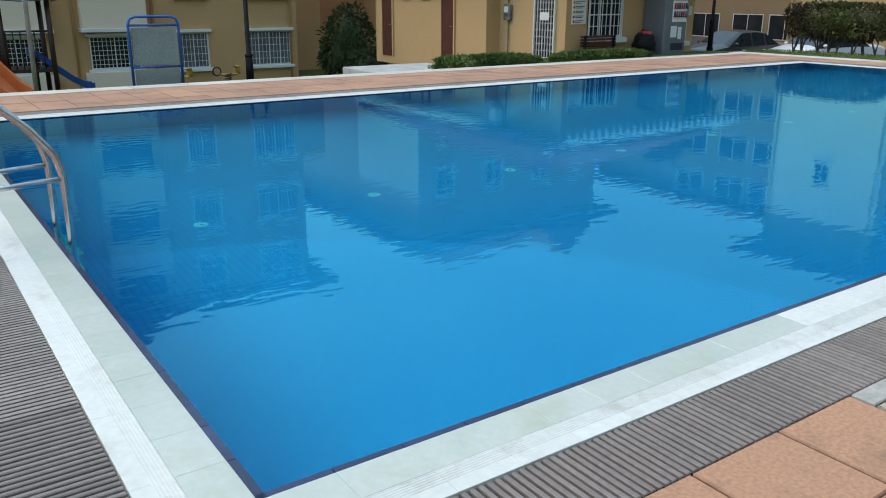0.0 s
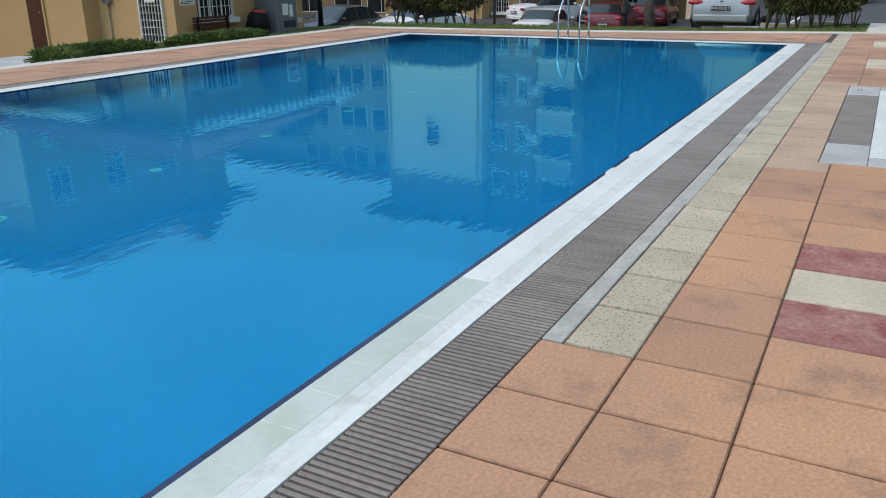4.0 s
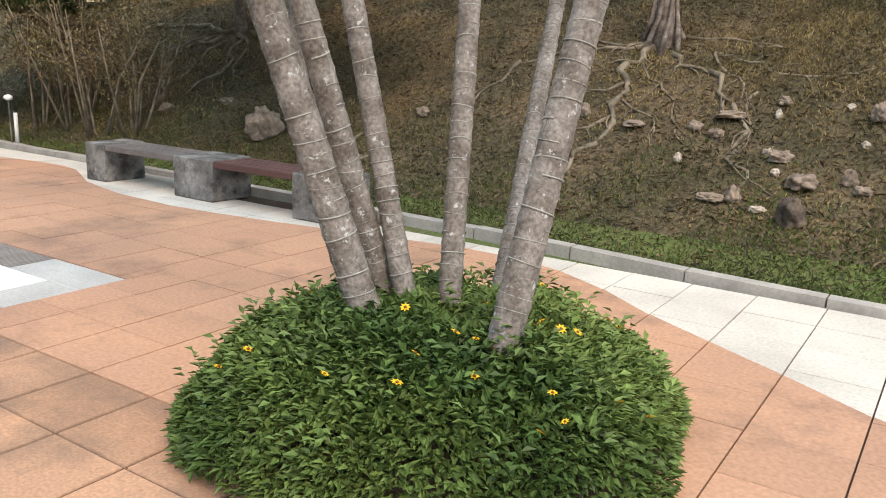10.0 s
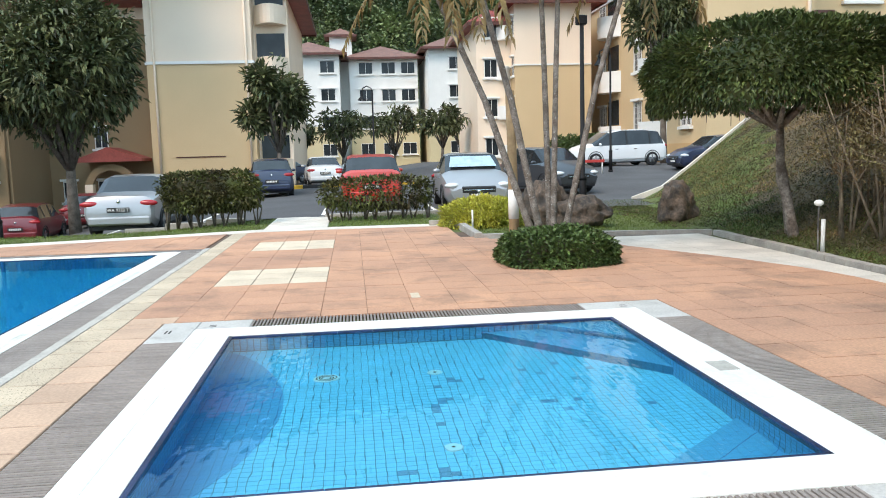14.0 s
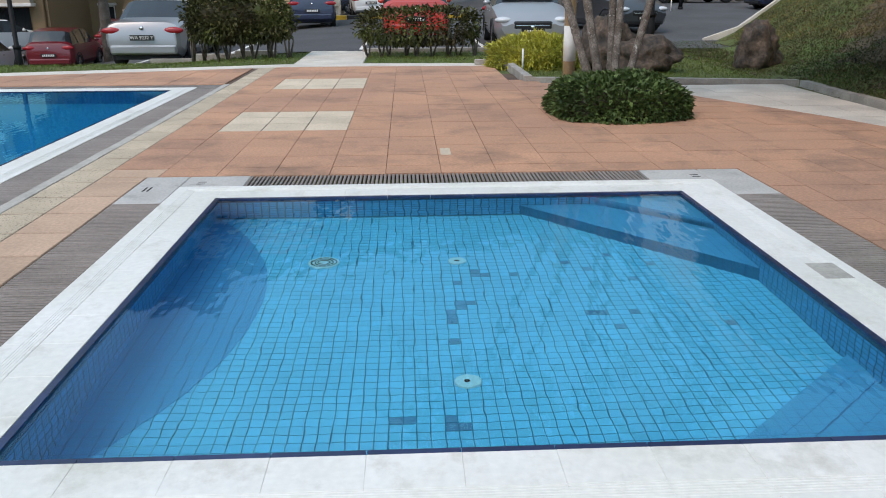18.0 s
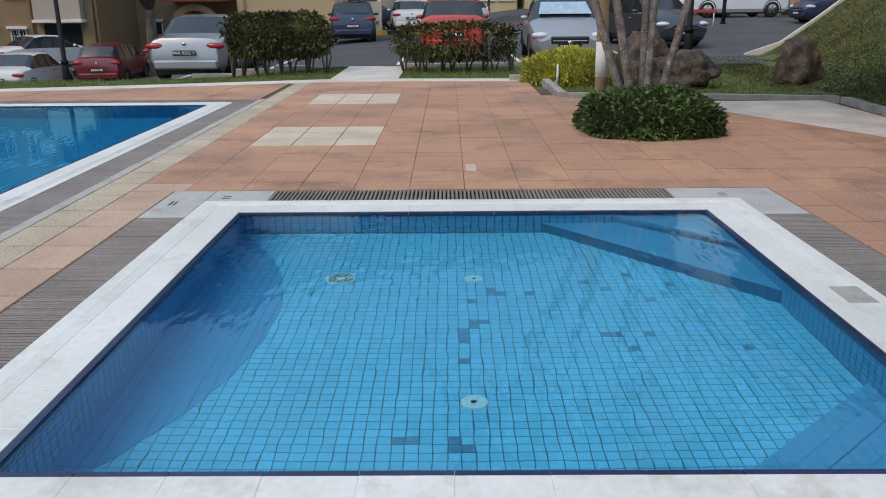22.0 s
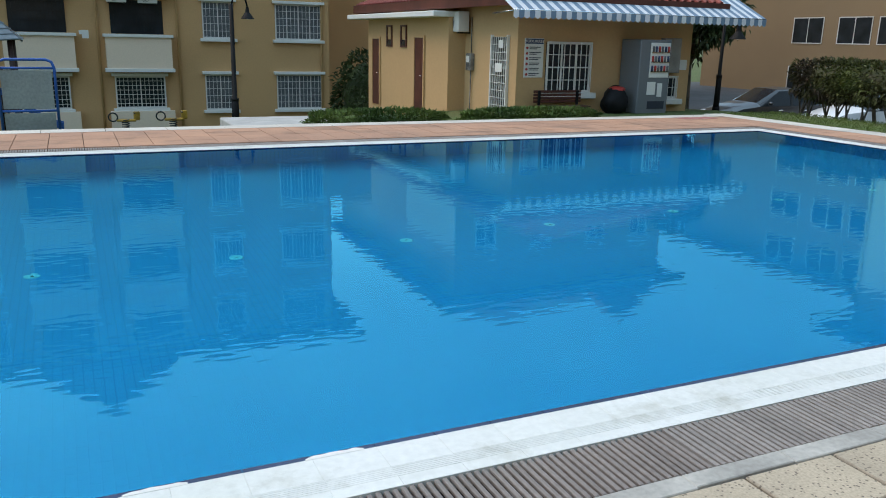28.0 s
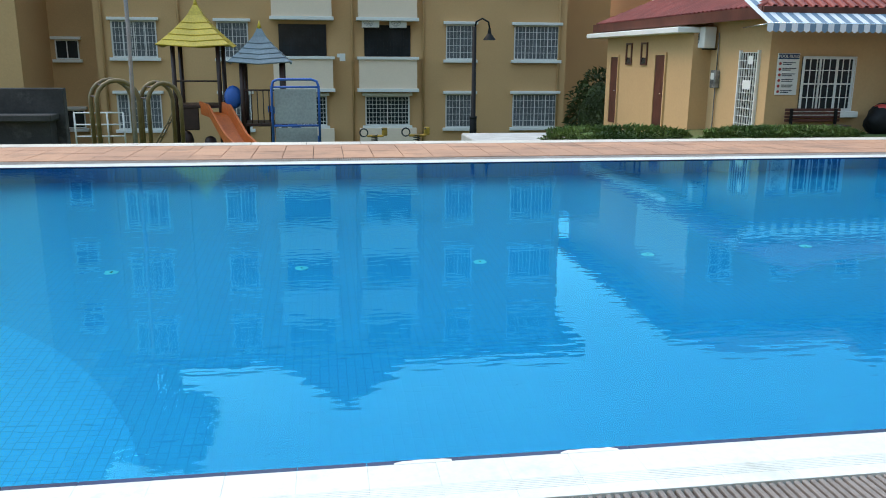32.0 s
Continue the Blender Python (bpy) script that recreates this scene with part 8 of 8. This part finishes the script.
def cut(x0, x1, y0, y1, g=0.0045):
    """The cell's outlines above and below the wavy border."""
    a, b = lerp_table(WAVE, x0), lerp_table(WAVE, x1)
    x0, x1, y0, y1 = x0 + g, x1 - g, y0 + g * .5, y1 - g * .5
    if min(a, b) >= y1:
        return None, [(x0, y0), (x1, y0), (x1, y1), (x0, y1)]
    if max(a, b) <= y0:
        return [(x0, y0), (x1, y0), (x1, y1), (x0, y1)], None

    def clip(keep_up):
        poly, out = [(x0, y0), (x1, y0), (x1, y1), (x0, y1)], []
        f = lambda p: (p[1] - (a + (b - a) * (p[0] - x0) / (x1 - x0))) * (1 if keep_up else -1)
        for p, q in zip(poly, poly[1:] + poly[:1]):
            fp, fq = f(p), f(q)
            if fp >= 0:
                out.append(p)
            if fp * fq < 0:
                t = fp / (fp - fq)
                out.append((p[0] + (q[0] - p[0]) * t, p[1] + (q[1] - p[1]) * t))
        return out if len(out) > 2 else None
    return clip(True), clip(False)


kx0, kx1, ky0, ky1 = KX0 - KCOP - KGUT, KX1 + KCOP + KGUT, KY0 - KCOP - KGUT, KY1 + KCOP + KGUT
for i in range(-16, 42):
    xa, xb = SX + i * SPX, SX + (i + 1) * SPX
    xm = (xa + xb) / 2
    for j in range(-2, 18):
        yb = SY - (j - 1) * SPY
        ya = yb - SPY
        ym = (ya + yb) / 2
        if j == -2 and xm < -0.6:
            continue
        if xm > lerp_table(EAST, ym) - 0.12 or ym < lerp_table(KERB_Y, xm) + 0.2 or xb < -6:
            continue
        cells = [(xa, xb, ya, yb)]
        # trim round the small pool
        if xb > kx0 + 0.02 and xa < kx1 - 0.02 and yb > ky0 + 0.02 and ya < ky1 - 0.02:
            u0, u1 = max(xa, kx0), min(xb, kx1)
            cells = [(xa, min(xb, kx0), ya, yb), (max(xa, kx1), xb, ya, yb), (u0, u1, max(ya, ky1), yb), (u0, u1, ya, min(yb, ky0))]
        for x0, x1, y0, y1 in cells:
            if x1 - x0 < 0.03 or y1 - y0 < 0.03:
                continue
            if j == -2 and xm > 1.6:
                lay_slab(x0, x1, y0, -0.695, PEBBLE, name="pebbled_slab")
                continue
            if j == -2:
                y1 = min(y1, -0.60)
            band = j == -1 and 5.2 < xm < 10.4
            patch = (12.2 < xm < 13.5 or 15.6 < xm < 17.1) and -2.8 < ym < -1.42
            near = -1.6 < xm < 8.6 and ym > -5.1
            up, down = cut(x0, x1, y0, y1)
            if band:
                lay_slab(x0, x1, y0, y1, TAN_SLAB)
            elif patch:
                lay_slab(x0, x1, y0, y1, SLAB_CREAM)
            elif (i, j) in CHECK and up and not down:
                lay_slab(x0, x1, y0, y1, CHECK[i, j])
            elif near and up and not down:
                lay_slab(x0, x1, y0, y1, SLAB_OLD if xm < 5.4 and ym < -3.3 + .25 * math.sin(xm * 3) else SLAB)
            else:
                tilt = rnd.uniform(-0.0015, 0.0015)
                if up:
                    far_slabs.prism(up, -0.03, tilt)
                if down:
                    far_pale.prism(down, -0.03, tilt)
# decks along the far, west and east sides of the large pool
for y0 in np.arange(PY1 + COP + GUT + 0.03, 10.9, SPY):
    for x0 in np.arange(-6, 17.2, SPX):
        far_slabs.box(x0 + .005, x0 + SPX - .005, y0 + .005, min(y0 + SPY, 10.72) - .005, -0.03, rnd.uniform(-0.0015, 0.0015))
for x0 in np.arange(-6, 17.2, 0.9):
    far_pale.box(x0 + .005, x0 + .895, 10.73, 11.15, -0.03, 0.002)
WX1 = PX0 - COP - GUT - .01
for y0 in (-.983, *np.arange(-0.547, PY1 + COP + GUT, SPY)):
    x1_, y1_ = (-.556, -.605) if y0 < -.9 else (WX1, min(y0 + SPY, PY1 + COP + GUT))
    for x0 in np.arange(-6, x1_ - .05, SPX):
        far_slabs.box(x0 + .004, min(x0 + SPX, x1_) - .004, y0 + .002, (-.553 if y0 < -.9 and x0 + SPX <= WX1 else y1_) - .002, -0.03, rnd.uniform(-0.0015, 0.0015))
for y0 in np.arange(-0.6, PY1 + 0.5, SPY):
    for x0 in np.arange(PX1 + COP + GUT + 0.03, lerp_table(EAST, y0 + .2) - .5, SPX):
        far_slabs.box(x0 + .005, x0 + SPX - .005, y0 + .005, y0 + SPY - .005, -0.1, rnd.uniform(-0.0015, 0.0015))
for (ya, xa), (yb, xb) in zip(EAST[4:], EAST[5:]):
    far_pale.prism([(xa - 0.45, ya), (xa + .1, ya), (xb + .1, yb), (xb - 0.45, yb)], -0.1, 0.003)
part("slab_field", far_slabs, SLAB_J, deck, kind="stuff")
part("pale_slab_field", far_pale, SLAB_PALE, deck, "pale cream slabs along the wavy border", kind="stuff")
lay_slab(2.66, 2.86, -2.46, -2.31, GREY_CONC, name="cover_plate", lift=0.003)
lay_slab(10.75, 11.05, -3.72, -3.62, SLAB_CREAM, name="chip", lift=0.004)
# mortar strip beside the gutter
strip = Mesh()
x = 1.63
while x < PX1 + COP + GUT:
    w = rnd.uniform(0.3, 0.7)
    strip.box(x, min(x + w, PX1 + COP + GUT + .02), -0.690 - rnd.uniform(0, .012), -0.606, -0.03, 0.002 + rnd.uniform(0, .003), 0.004)
    x += w
STRIP = surf("pale_mortar", (0.50, 0.47, 0.42), rough=0.9, scale=3, amount=0.3, grain=40, bump=0.3)
part("mortar_strip", strip, STRIP, deck, "rough grey mortar strip", kind="stuff")


# ---- coping, waterline tiles, gutters ----
def pool_rim(root, x0, x1, y0, y1, cop, gut, piece, near_sides, corner_plates, wet=0.0):
    """White coping pieces, a navy waterline strip, and slatted gutters round one pool."""
    cop_data, navy_data = {}, {}
    inv = root.matrix_basis.inverted()

    def lay(data, nm, mat, sx, sy, z0, z1, cx, cy, ch, rough=0.0):
        key = (nm, mat.name, round(sx, 3), round(sy, 3))
        if key not in data:
            data[key] = Mesh().box(-sx / 2, sx / 2, -sy / 2, sy / 2, z0, z1, ch).data(nm, mat)
        ob = part(nm, data[key], None, root)
        ob.matrix_basis = inv @ pose(cx, cy, rnd.uniform(-rough, rough), rnd.uniform(-20, 20) * rough, rnd.uniform(-20, 20) * rough, 0)
    # mitred corners as whole squares, runs between them
    nx, ny = max(1, round((x1 - x0) / piece)), max(1, round((y1 - y0) / piece))
    px, py = (x1 - x0) / nx, (y1 - y0) / ny
    for s, yy in ((-1, y0), (1, y1)):
        for k in range(nx):
            cx = x0 + (k + .5) * px
            lay(cop_data, "coping_tile", COPING, px - 0.0006, cop * .45 - .0008, -0.06, 0.0, cx, yy + s * cop * .775, 0.0008, 0.0003)
            lay(cop_data, "coping_tile", COPING_WET if wet and s < 0 and cx < wet else COPING, px - 0.0004, cop * .55 - .0008, -0.06, 0.0, cx, yy + s * cop * .275, 0.0012, 0.0003)
            lay(navy_data, "waterline_tile", NAVY, px - 0.003, 0.03, -0.075, -0.003, x0 + (k + .5) * px, yy - s * 0.0155, 0.0, 0.0)
    for s, xx in ((-1, x0), (1, x1)):
        for k in range(ny):
            cy = y0 + (k + .5) * py
            lay(cop_data, "coping_tile", COPING, cop * .45 - .0008, py - 0.0006, -0.06, 0.0, xx + s * cop * .775, cy, 0.0008, 0.0003)
            lay(cop_data, "coping_tile", COPING_WET if wet and s < 0 else COPING, cop * .55 - .0008, py - 0.0004, -0.06, 0.0, xx + s * cop * .275, cy, 0.0012, 0.0003)
            lay(navy_data, "waterline_tile", NAVY, 0.03, py - 0.003, -0.075, -0.003, xx - s * 0.0155, y0 + (k + .5) * py, 0.0, 0.0)
        for yy, s2 in ((y0, -1), (y1, 1)):
            lay(cop_data, "coping_tile", COPING_WET if wet and s < 0 and s2 < 0 else COPING, cop, cop, -0.06, 0.0, xx + s * cop / 2, yy + s2 * cop / 2, 0.002)
    # ribs pressed into the coping
    ribs = Mesh()
    for r in (0.57, 0.61, 0.65, 0.69, 0.73, 0.77):
        o = cop * r
        ribs.box(x0 - o - .004, x1 + o + .004, y0 - o - .003, y0 - o + .003, -0.002, 0.0012, 0.0006)
        ribs.box(x0 - o - .004, x1 + o + .004, y1 + o - .003, y1 + o + .003, -0.002, 0.0012, 0.0006)
        ribs.box(x0 - o - .003, x0 - o + .003, y0 - o + .004, y1 + o - .004, -0.002, 0.0012, 0.0006)
        ribs.box(x1 + o - .003, x1 + o + .003, y0 - o + .004, y1 + o - .004, -0.002, 0.0012, 0.0006)
    part("coping_rib", ribs, COPING, root).matrix_basis = inv
    # gutter channel, coloured near-black for the shade under the slats
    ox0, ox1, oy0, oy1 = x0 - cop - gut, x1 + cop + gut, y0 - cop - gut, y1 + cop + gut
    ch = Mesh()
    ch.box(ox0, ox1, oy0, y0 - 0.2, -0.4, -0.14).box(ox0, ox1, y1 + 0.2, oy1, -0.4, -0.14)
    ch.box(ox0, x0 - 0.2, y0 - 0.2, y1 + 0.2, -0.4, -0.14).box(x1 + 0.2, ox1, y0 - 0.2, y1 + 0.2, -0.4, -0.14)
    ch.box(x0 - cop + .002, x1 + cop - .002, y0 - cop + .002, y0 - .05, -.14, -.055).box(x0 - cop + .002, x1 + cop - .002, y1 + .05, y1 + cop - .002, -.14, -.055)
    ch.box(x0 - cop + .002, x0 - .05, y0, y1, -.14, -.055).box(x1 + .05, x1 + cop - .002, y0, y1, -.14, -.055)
    part("gutter_channel", ch, RECESS_SHADE, root).matrix_basis = inv
    # slats across the gutter
    pitch, wid = 0.031, 0.019
    data_x = Mesh().box(-wid / 2, wid / 2, -gut / 2 + .004, gut / 2 - .004, -0.02, -0.003, 0.003).data("slat", GRATE)
    data_y = Mesh().box(-gut / 2 + .004, gut / 2 - .004, -wid / 2, wid / 2, -0.02, -0.003, 0.003).data("slat", GRATE)
    rest = Mesh()
    cx0, cx1 = (ox0 + gut, ox1 - gut)
    for side, yy in (("s", y0 - cop - gut / 2), ("n", y1 + cop + gut / 2)):
        a, b = (x0 - cop, x1 + cop) if not corner_plates else (x0 - 0.13, x1 + 0.13)
        for x in np.arange(a + 0.015, b - 0.01, pitch):
            lim = near_sides.get(side)
            if lim and lim[0] <= x < lim[1]:
                part("slat", data_x, None, root).matrix_basis = inv @ pose(float(x), yy, rnd.uniform(-.0008, .0008))
            else:
                rest.box(x - wid / 2, x + wid / 2, yy - gut / 2 + .004, yy + gut / 2 - .004, -0.02, -0.003)
    for side, xx in (("w", x0 - cop - gut / 2), ("e", x1 + cop + gut / 2)):
        a, b = (y0 - cop - gut, y1 + cop + gut) if not corner_plates else (y0 - 0.13, y1 + 0.13)
        for y in np.arange(a + 0.015, b - 0.01, pitch):
            lim = near_sides.get(side)
            if lim and lim[0] <= y < lim[1]:
                part("slat", data_y, None, root).matrix_basis = inv @ pose(xx, float(y), rnd.uniform(-.0008, .0008))
            else:
                rest.box(xx - gut / 2 + .004, xx + gut / 2 - .004, y - wid / 2, y + wid / 2, -0.02, -0.003)
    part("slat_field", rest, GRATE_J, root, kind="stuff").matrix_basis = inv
    if corner_plates:
        for sx, xx in ((-1, x0), (1, x1)):
            for sy, yy in ((-1, y0), (1, y1)):
                pm = Mesh()
                a, b = sorted((xx - sx * 0.13, xx + sx * (cop + gut)))
                c, d = sorted((yy + sy * cop, yy + sy * (cop + gut)))
                pm.box(a + .003, b - .003, c + .003, d - .003, -0.06, -0.001, 0.006)
                a, b = sorted((xx + sx * cop, xx + sx * (cop + gut)))
                c, d = sorted((yy - sy * 0.13, yy + sy * cop))
                pm.box(a + .003, b - .003, c + .003, d, -0.06, -0.001, 0.006)
                part("corner_plate", pm, PLATE, root, "pale cast concrete corner plate").matrix_basis = inv


big_root = next(o for o in scene.objects if o.name == "main_pool")
pool_rim(big_root, PX0, PX1, PY0, PY1, COP, GUT, 0.245, {"s": (0.0, 6.4), "w": (-0.6, 0.9)}, False, wet=2.1)
pool_rim(kid_root, KX0, KX1, KY0, KY1, KCOP, KGUT, 0.30, {"w": (KY0 + 0.5, KY1 + 0.14), "n": (KX0 - .14, KX1 + .14), "e": (KY0, KY1)}, True)

# ---- small pool tiles ----
tp = 0.055
n_t = round((KX1 - KX0) / tp)
tile_d = Mesh().box(-tp / 2 + .0026, tp / 2 - .0026, -tp / 2 + .0026, tp / 2 - .0026, 0, 0.004, 0.0012).data("tile", TILE)
tile_dk = Mesh().box(-tp / 2 + .0026, tp / 2 - .0026, -tp / 2 + .0026, tp / 2 - .0026, 0, 0.004, 0.0012).data("tile_dark", TILE_DK)
rest = Mesh()
dark_cells = {(10, 26), (10, 27), (11, 22), (11, 23), (11, 26), (23, 27), (25, 42), (28, 40), (28, 41), (28, 44), (29, 27), (30, 28), (31, 28), (31, 29), (36, 28), (36, 46), (38, 31), (38, 30),
              (28, 27), (27, 27), (38, 34), (39, 30), (39, 42), (41, 40), (40, 49), (43, 45), (25, 52)}
for i in range(n_t):
    for j in range(n_t):
        cx, cy = KX0 + (i + .5) * tp, KY0 + (j + .5) * tp
        jj = n_t - 1 - j
        if (i, jj) in dark_cells:
            part("tile", tile_dk, None, kid_root, "darker replacement tile").matrix_basis = kid_inv @ pose(cx, cy, -KD)
        elif i < 4:
            part("tile", tile_d, None, kid_root).matrix_basis = kid_inv @ pose(cx, cy, -KD)
        else:
            rest.box(cx - tp / 2 + .0026, cx + tp / 2 - .0026, cy - tp / 2 + .0026, cy + tp / 2 - .0026, -KD, -KD + 0.004)
part("tile_field", rest, TILE_J, kid_root, kind="stuff").matrix_basis = kid_inv
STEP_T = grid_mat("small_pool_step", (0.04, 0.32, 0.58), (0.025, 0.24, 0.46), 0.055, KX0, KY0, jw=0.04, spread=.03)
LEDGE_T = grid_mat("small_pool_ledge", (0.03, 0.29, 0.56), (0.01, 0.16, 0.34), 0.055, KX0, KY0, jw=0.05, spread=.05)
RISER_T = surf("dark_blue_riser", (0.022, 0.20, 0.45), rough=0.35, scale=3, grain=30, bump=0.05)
part("corner_step", Mesh().prism([(KX1 - 1.35, KY0), (KX1, KY0), (KX1, KY0 + 1.15)], -KD, -0.30), STEP_T, kid_root, "low triangular corner step").matrix_basis = kid_inv
part("corner_step", Mesh().prism([(KX1 - 0.62, KY0), (KX1, KY0), (KX1, KY0 + 0.62)], -0.30, -0.13), STEP_T, kid_root, "upper triangular corner step").matrix_basis = kid_inv
part("corner_step", Mesh().prism([(KX0, KY0), (KX0 + 0.98, KY0), (KX0, KY0 + 1.15)], -KD, -0.43), STEP_T, kid_root, "low triangular corner step").matrix_basis = kid_inv
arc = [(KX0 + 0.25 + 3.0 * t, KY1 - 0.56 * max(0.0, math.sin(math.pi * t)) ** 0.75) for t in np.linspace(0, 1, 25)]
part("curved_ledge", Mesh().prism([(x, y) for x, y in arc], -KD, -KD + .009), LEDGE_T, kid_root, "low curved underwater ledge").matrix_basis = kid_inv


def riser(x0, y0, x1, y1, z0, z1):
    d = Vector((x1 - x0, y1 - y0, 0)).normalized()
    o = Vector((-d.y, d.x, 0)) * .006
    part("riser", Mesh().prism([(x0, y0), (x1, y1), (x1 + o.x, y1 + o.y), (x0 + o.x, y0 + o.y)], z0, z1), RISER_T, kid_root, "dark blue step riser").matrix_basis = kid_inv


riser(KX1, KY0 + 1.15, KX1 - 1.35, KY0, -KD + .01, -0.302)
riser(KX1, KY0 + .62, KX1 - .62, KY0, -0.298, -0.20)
for k in range(1, 8):    # long joints of the near corner step
    f = 1 - k / 8
    part("step_joint", Mesh().prism([(KX0, KY0 + 1.15 * f), (KX0 + .98 * f, KY0), (KX0 + .98 * f + .009, KY0), (KX0, KY0 + 1.15 * f + .011)], -0.431, -0.4275), LEDGE_T if k % 2 else RISER_T, kid_root).matrix_basis = kid_inv


DRAIN_W = plain('drain_plastic', (0.28, 0.62, 0.72), 0.5)


def drain(x, y, z, r, grille, parent, inv):
    m = Mesh()
    n = 24
    vs = [(x, y, z + .012)]
    for rr, zz in ((r * .92, .012), (r, .004), (r, 0.0)):
        vs += [(x + rr * math.cos(2 * math.pi * k / n), y + rr * math.sin(2 * math.pi * k / n), z + zz) for k in range(n)]
    fs = [(0, 1 + k, 1 + (k + 1) % n) for k in range(n)]
    for q in range(2):
        fs += [(1 + q * n + k, 1 + (q + 1) * n + k, 1 + (q + 1) * n + (k + 1) % n, 1 + q * n + (k + 1) % n) for k in range(n)]
    m.add(vs, fs)
    d = part("drain_cover", m, DRAIN_W, parent, "round white drain cover")
    d.matrix_basis = inv
    g = Mesh()
    if grille:
        for k in range(n):
            for rr in (.35, .55, .75):
                a = 2 * math.pi * k / n
                g.box(-.007, .007, -.004, .004, .011, .0145, m=pose(x + rr * r * math.cos(a), y + rr * r * math.sin(a), z, 0, 0, math.degrees(a) + 90))
    else:
        g.tube([(x, y, z + .011), (x, y, z + .016)], .012, 10)
    part("drain_slots", g, RECESS_SHADE, d)


drain(7.035, -3.58, -KD + .004, 0.058, False, kid_root, kid_inv)
drain(8.468, -3.62, -KD + .004, 0.058, False, kid_root, kid_inv)
drain(8.476, -2.826, -KD + .004, 0.095, True, kid_root, kid_inv)
binv = big_root.matrix_basis.inverted()
for x in np.arange(.85, 14.6, 1.56):
    drain(float(x), 4.15, -1.25, 0.06, False, big_root, binv)
BIG_LEDGE = grid_mat("main_pool_ledge", (0.003, 0.315, 0.64), (0.002, 0.225, 0.48), 0.055, 0.0, 0.0, jw=0.05, spread=0.015)
ledge = [(PX0, 0.0)] + [(PX0 + 3.8 * math.cos(a), 3.8 * math.sin(a)) for a in np.linspace(0, math.pi / 2, 28)]
part("curved_ledge", Mesh().prism(ledge, -1.25, -1.225), BIG_LEDGE, big_root, "broad curved underwater ledge").matrix_basis = binv

# ---- chips, patches and slots ----
for i, (xa, xb, d) in enumerate(((4.406, 4.615, .022), (5.024, 5.245, .022))):
    k = 7
    low = [(xa + (xb - xa) * q / k, -.004) for q in range(k + 1)]
    top = [(xa + (xb - xa) * q / k, d * (.55 if q in (0, k) else 1.0) - rnd.uniform(0, .006)) for q in range(k, -1, -1)]
    part("mortar_chip", Mesh().prism(low + top, -.02, .0012), COPING, big_root, "white mortar filling a broken waterline tile" if i == 0 else "").matrix_basis = binv
PATCH = surf("grey_filler", (0.46, 0.44, 0.39), rough=0.8, scale=6, amount=0.3, grain=40, bump=0.1)
part("coping_patch", Mesh().box(7.57, 7.80, -5.545, -5.40, -.01, .0015), PATCH, kid_root, "grey filler patch in the coping").matrix_basis = kid_inv
# slots drawn as flat dark strips, their inner shade put into the colour
for (xa, xb, ya, yb) in ((9.60, 9.72, -1.475, -1.462), (9.60, 9.72, -1.442, -1.429), (9.80, 9.815, -1.83, -1.77), (9.86, 9.875, -1.83, -1.77), (9.86, 9.875, -5.56, -5.50), (9.80, 9.815, -5.56, -5.50)):
    part("plate_slot", Mesh().box(xa, xb, ya, yb, -.004, .0006), RECESS_SHADE, kid_root, "").matrix_basis = kid_inv
lay_slab(15.7, 16.6, 10.35, 10.72, SLAB_RED, name="painted_patch", lift=0.003)
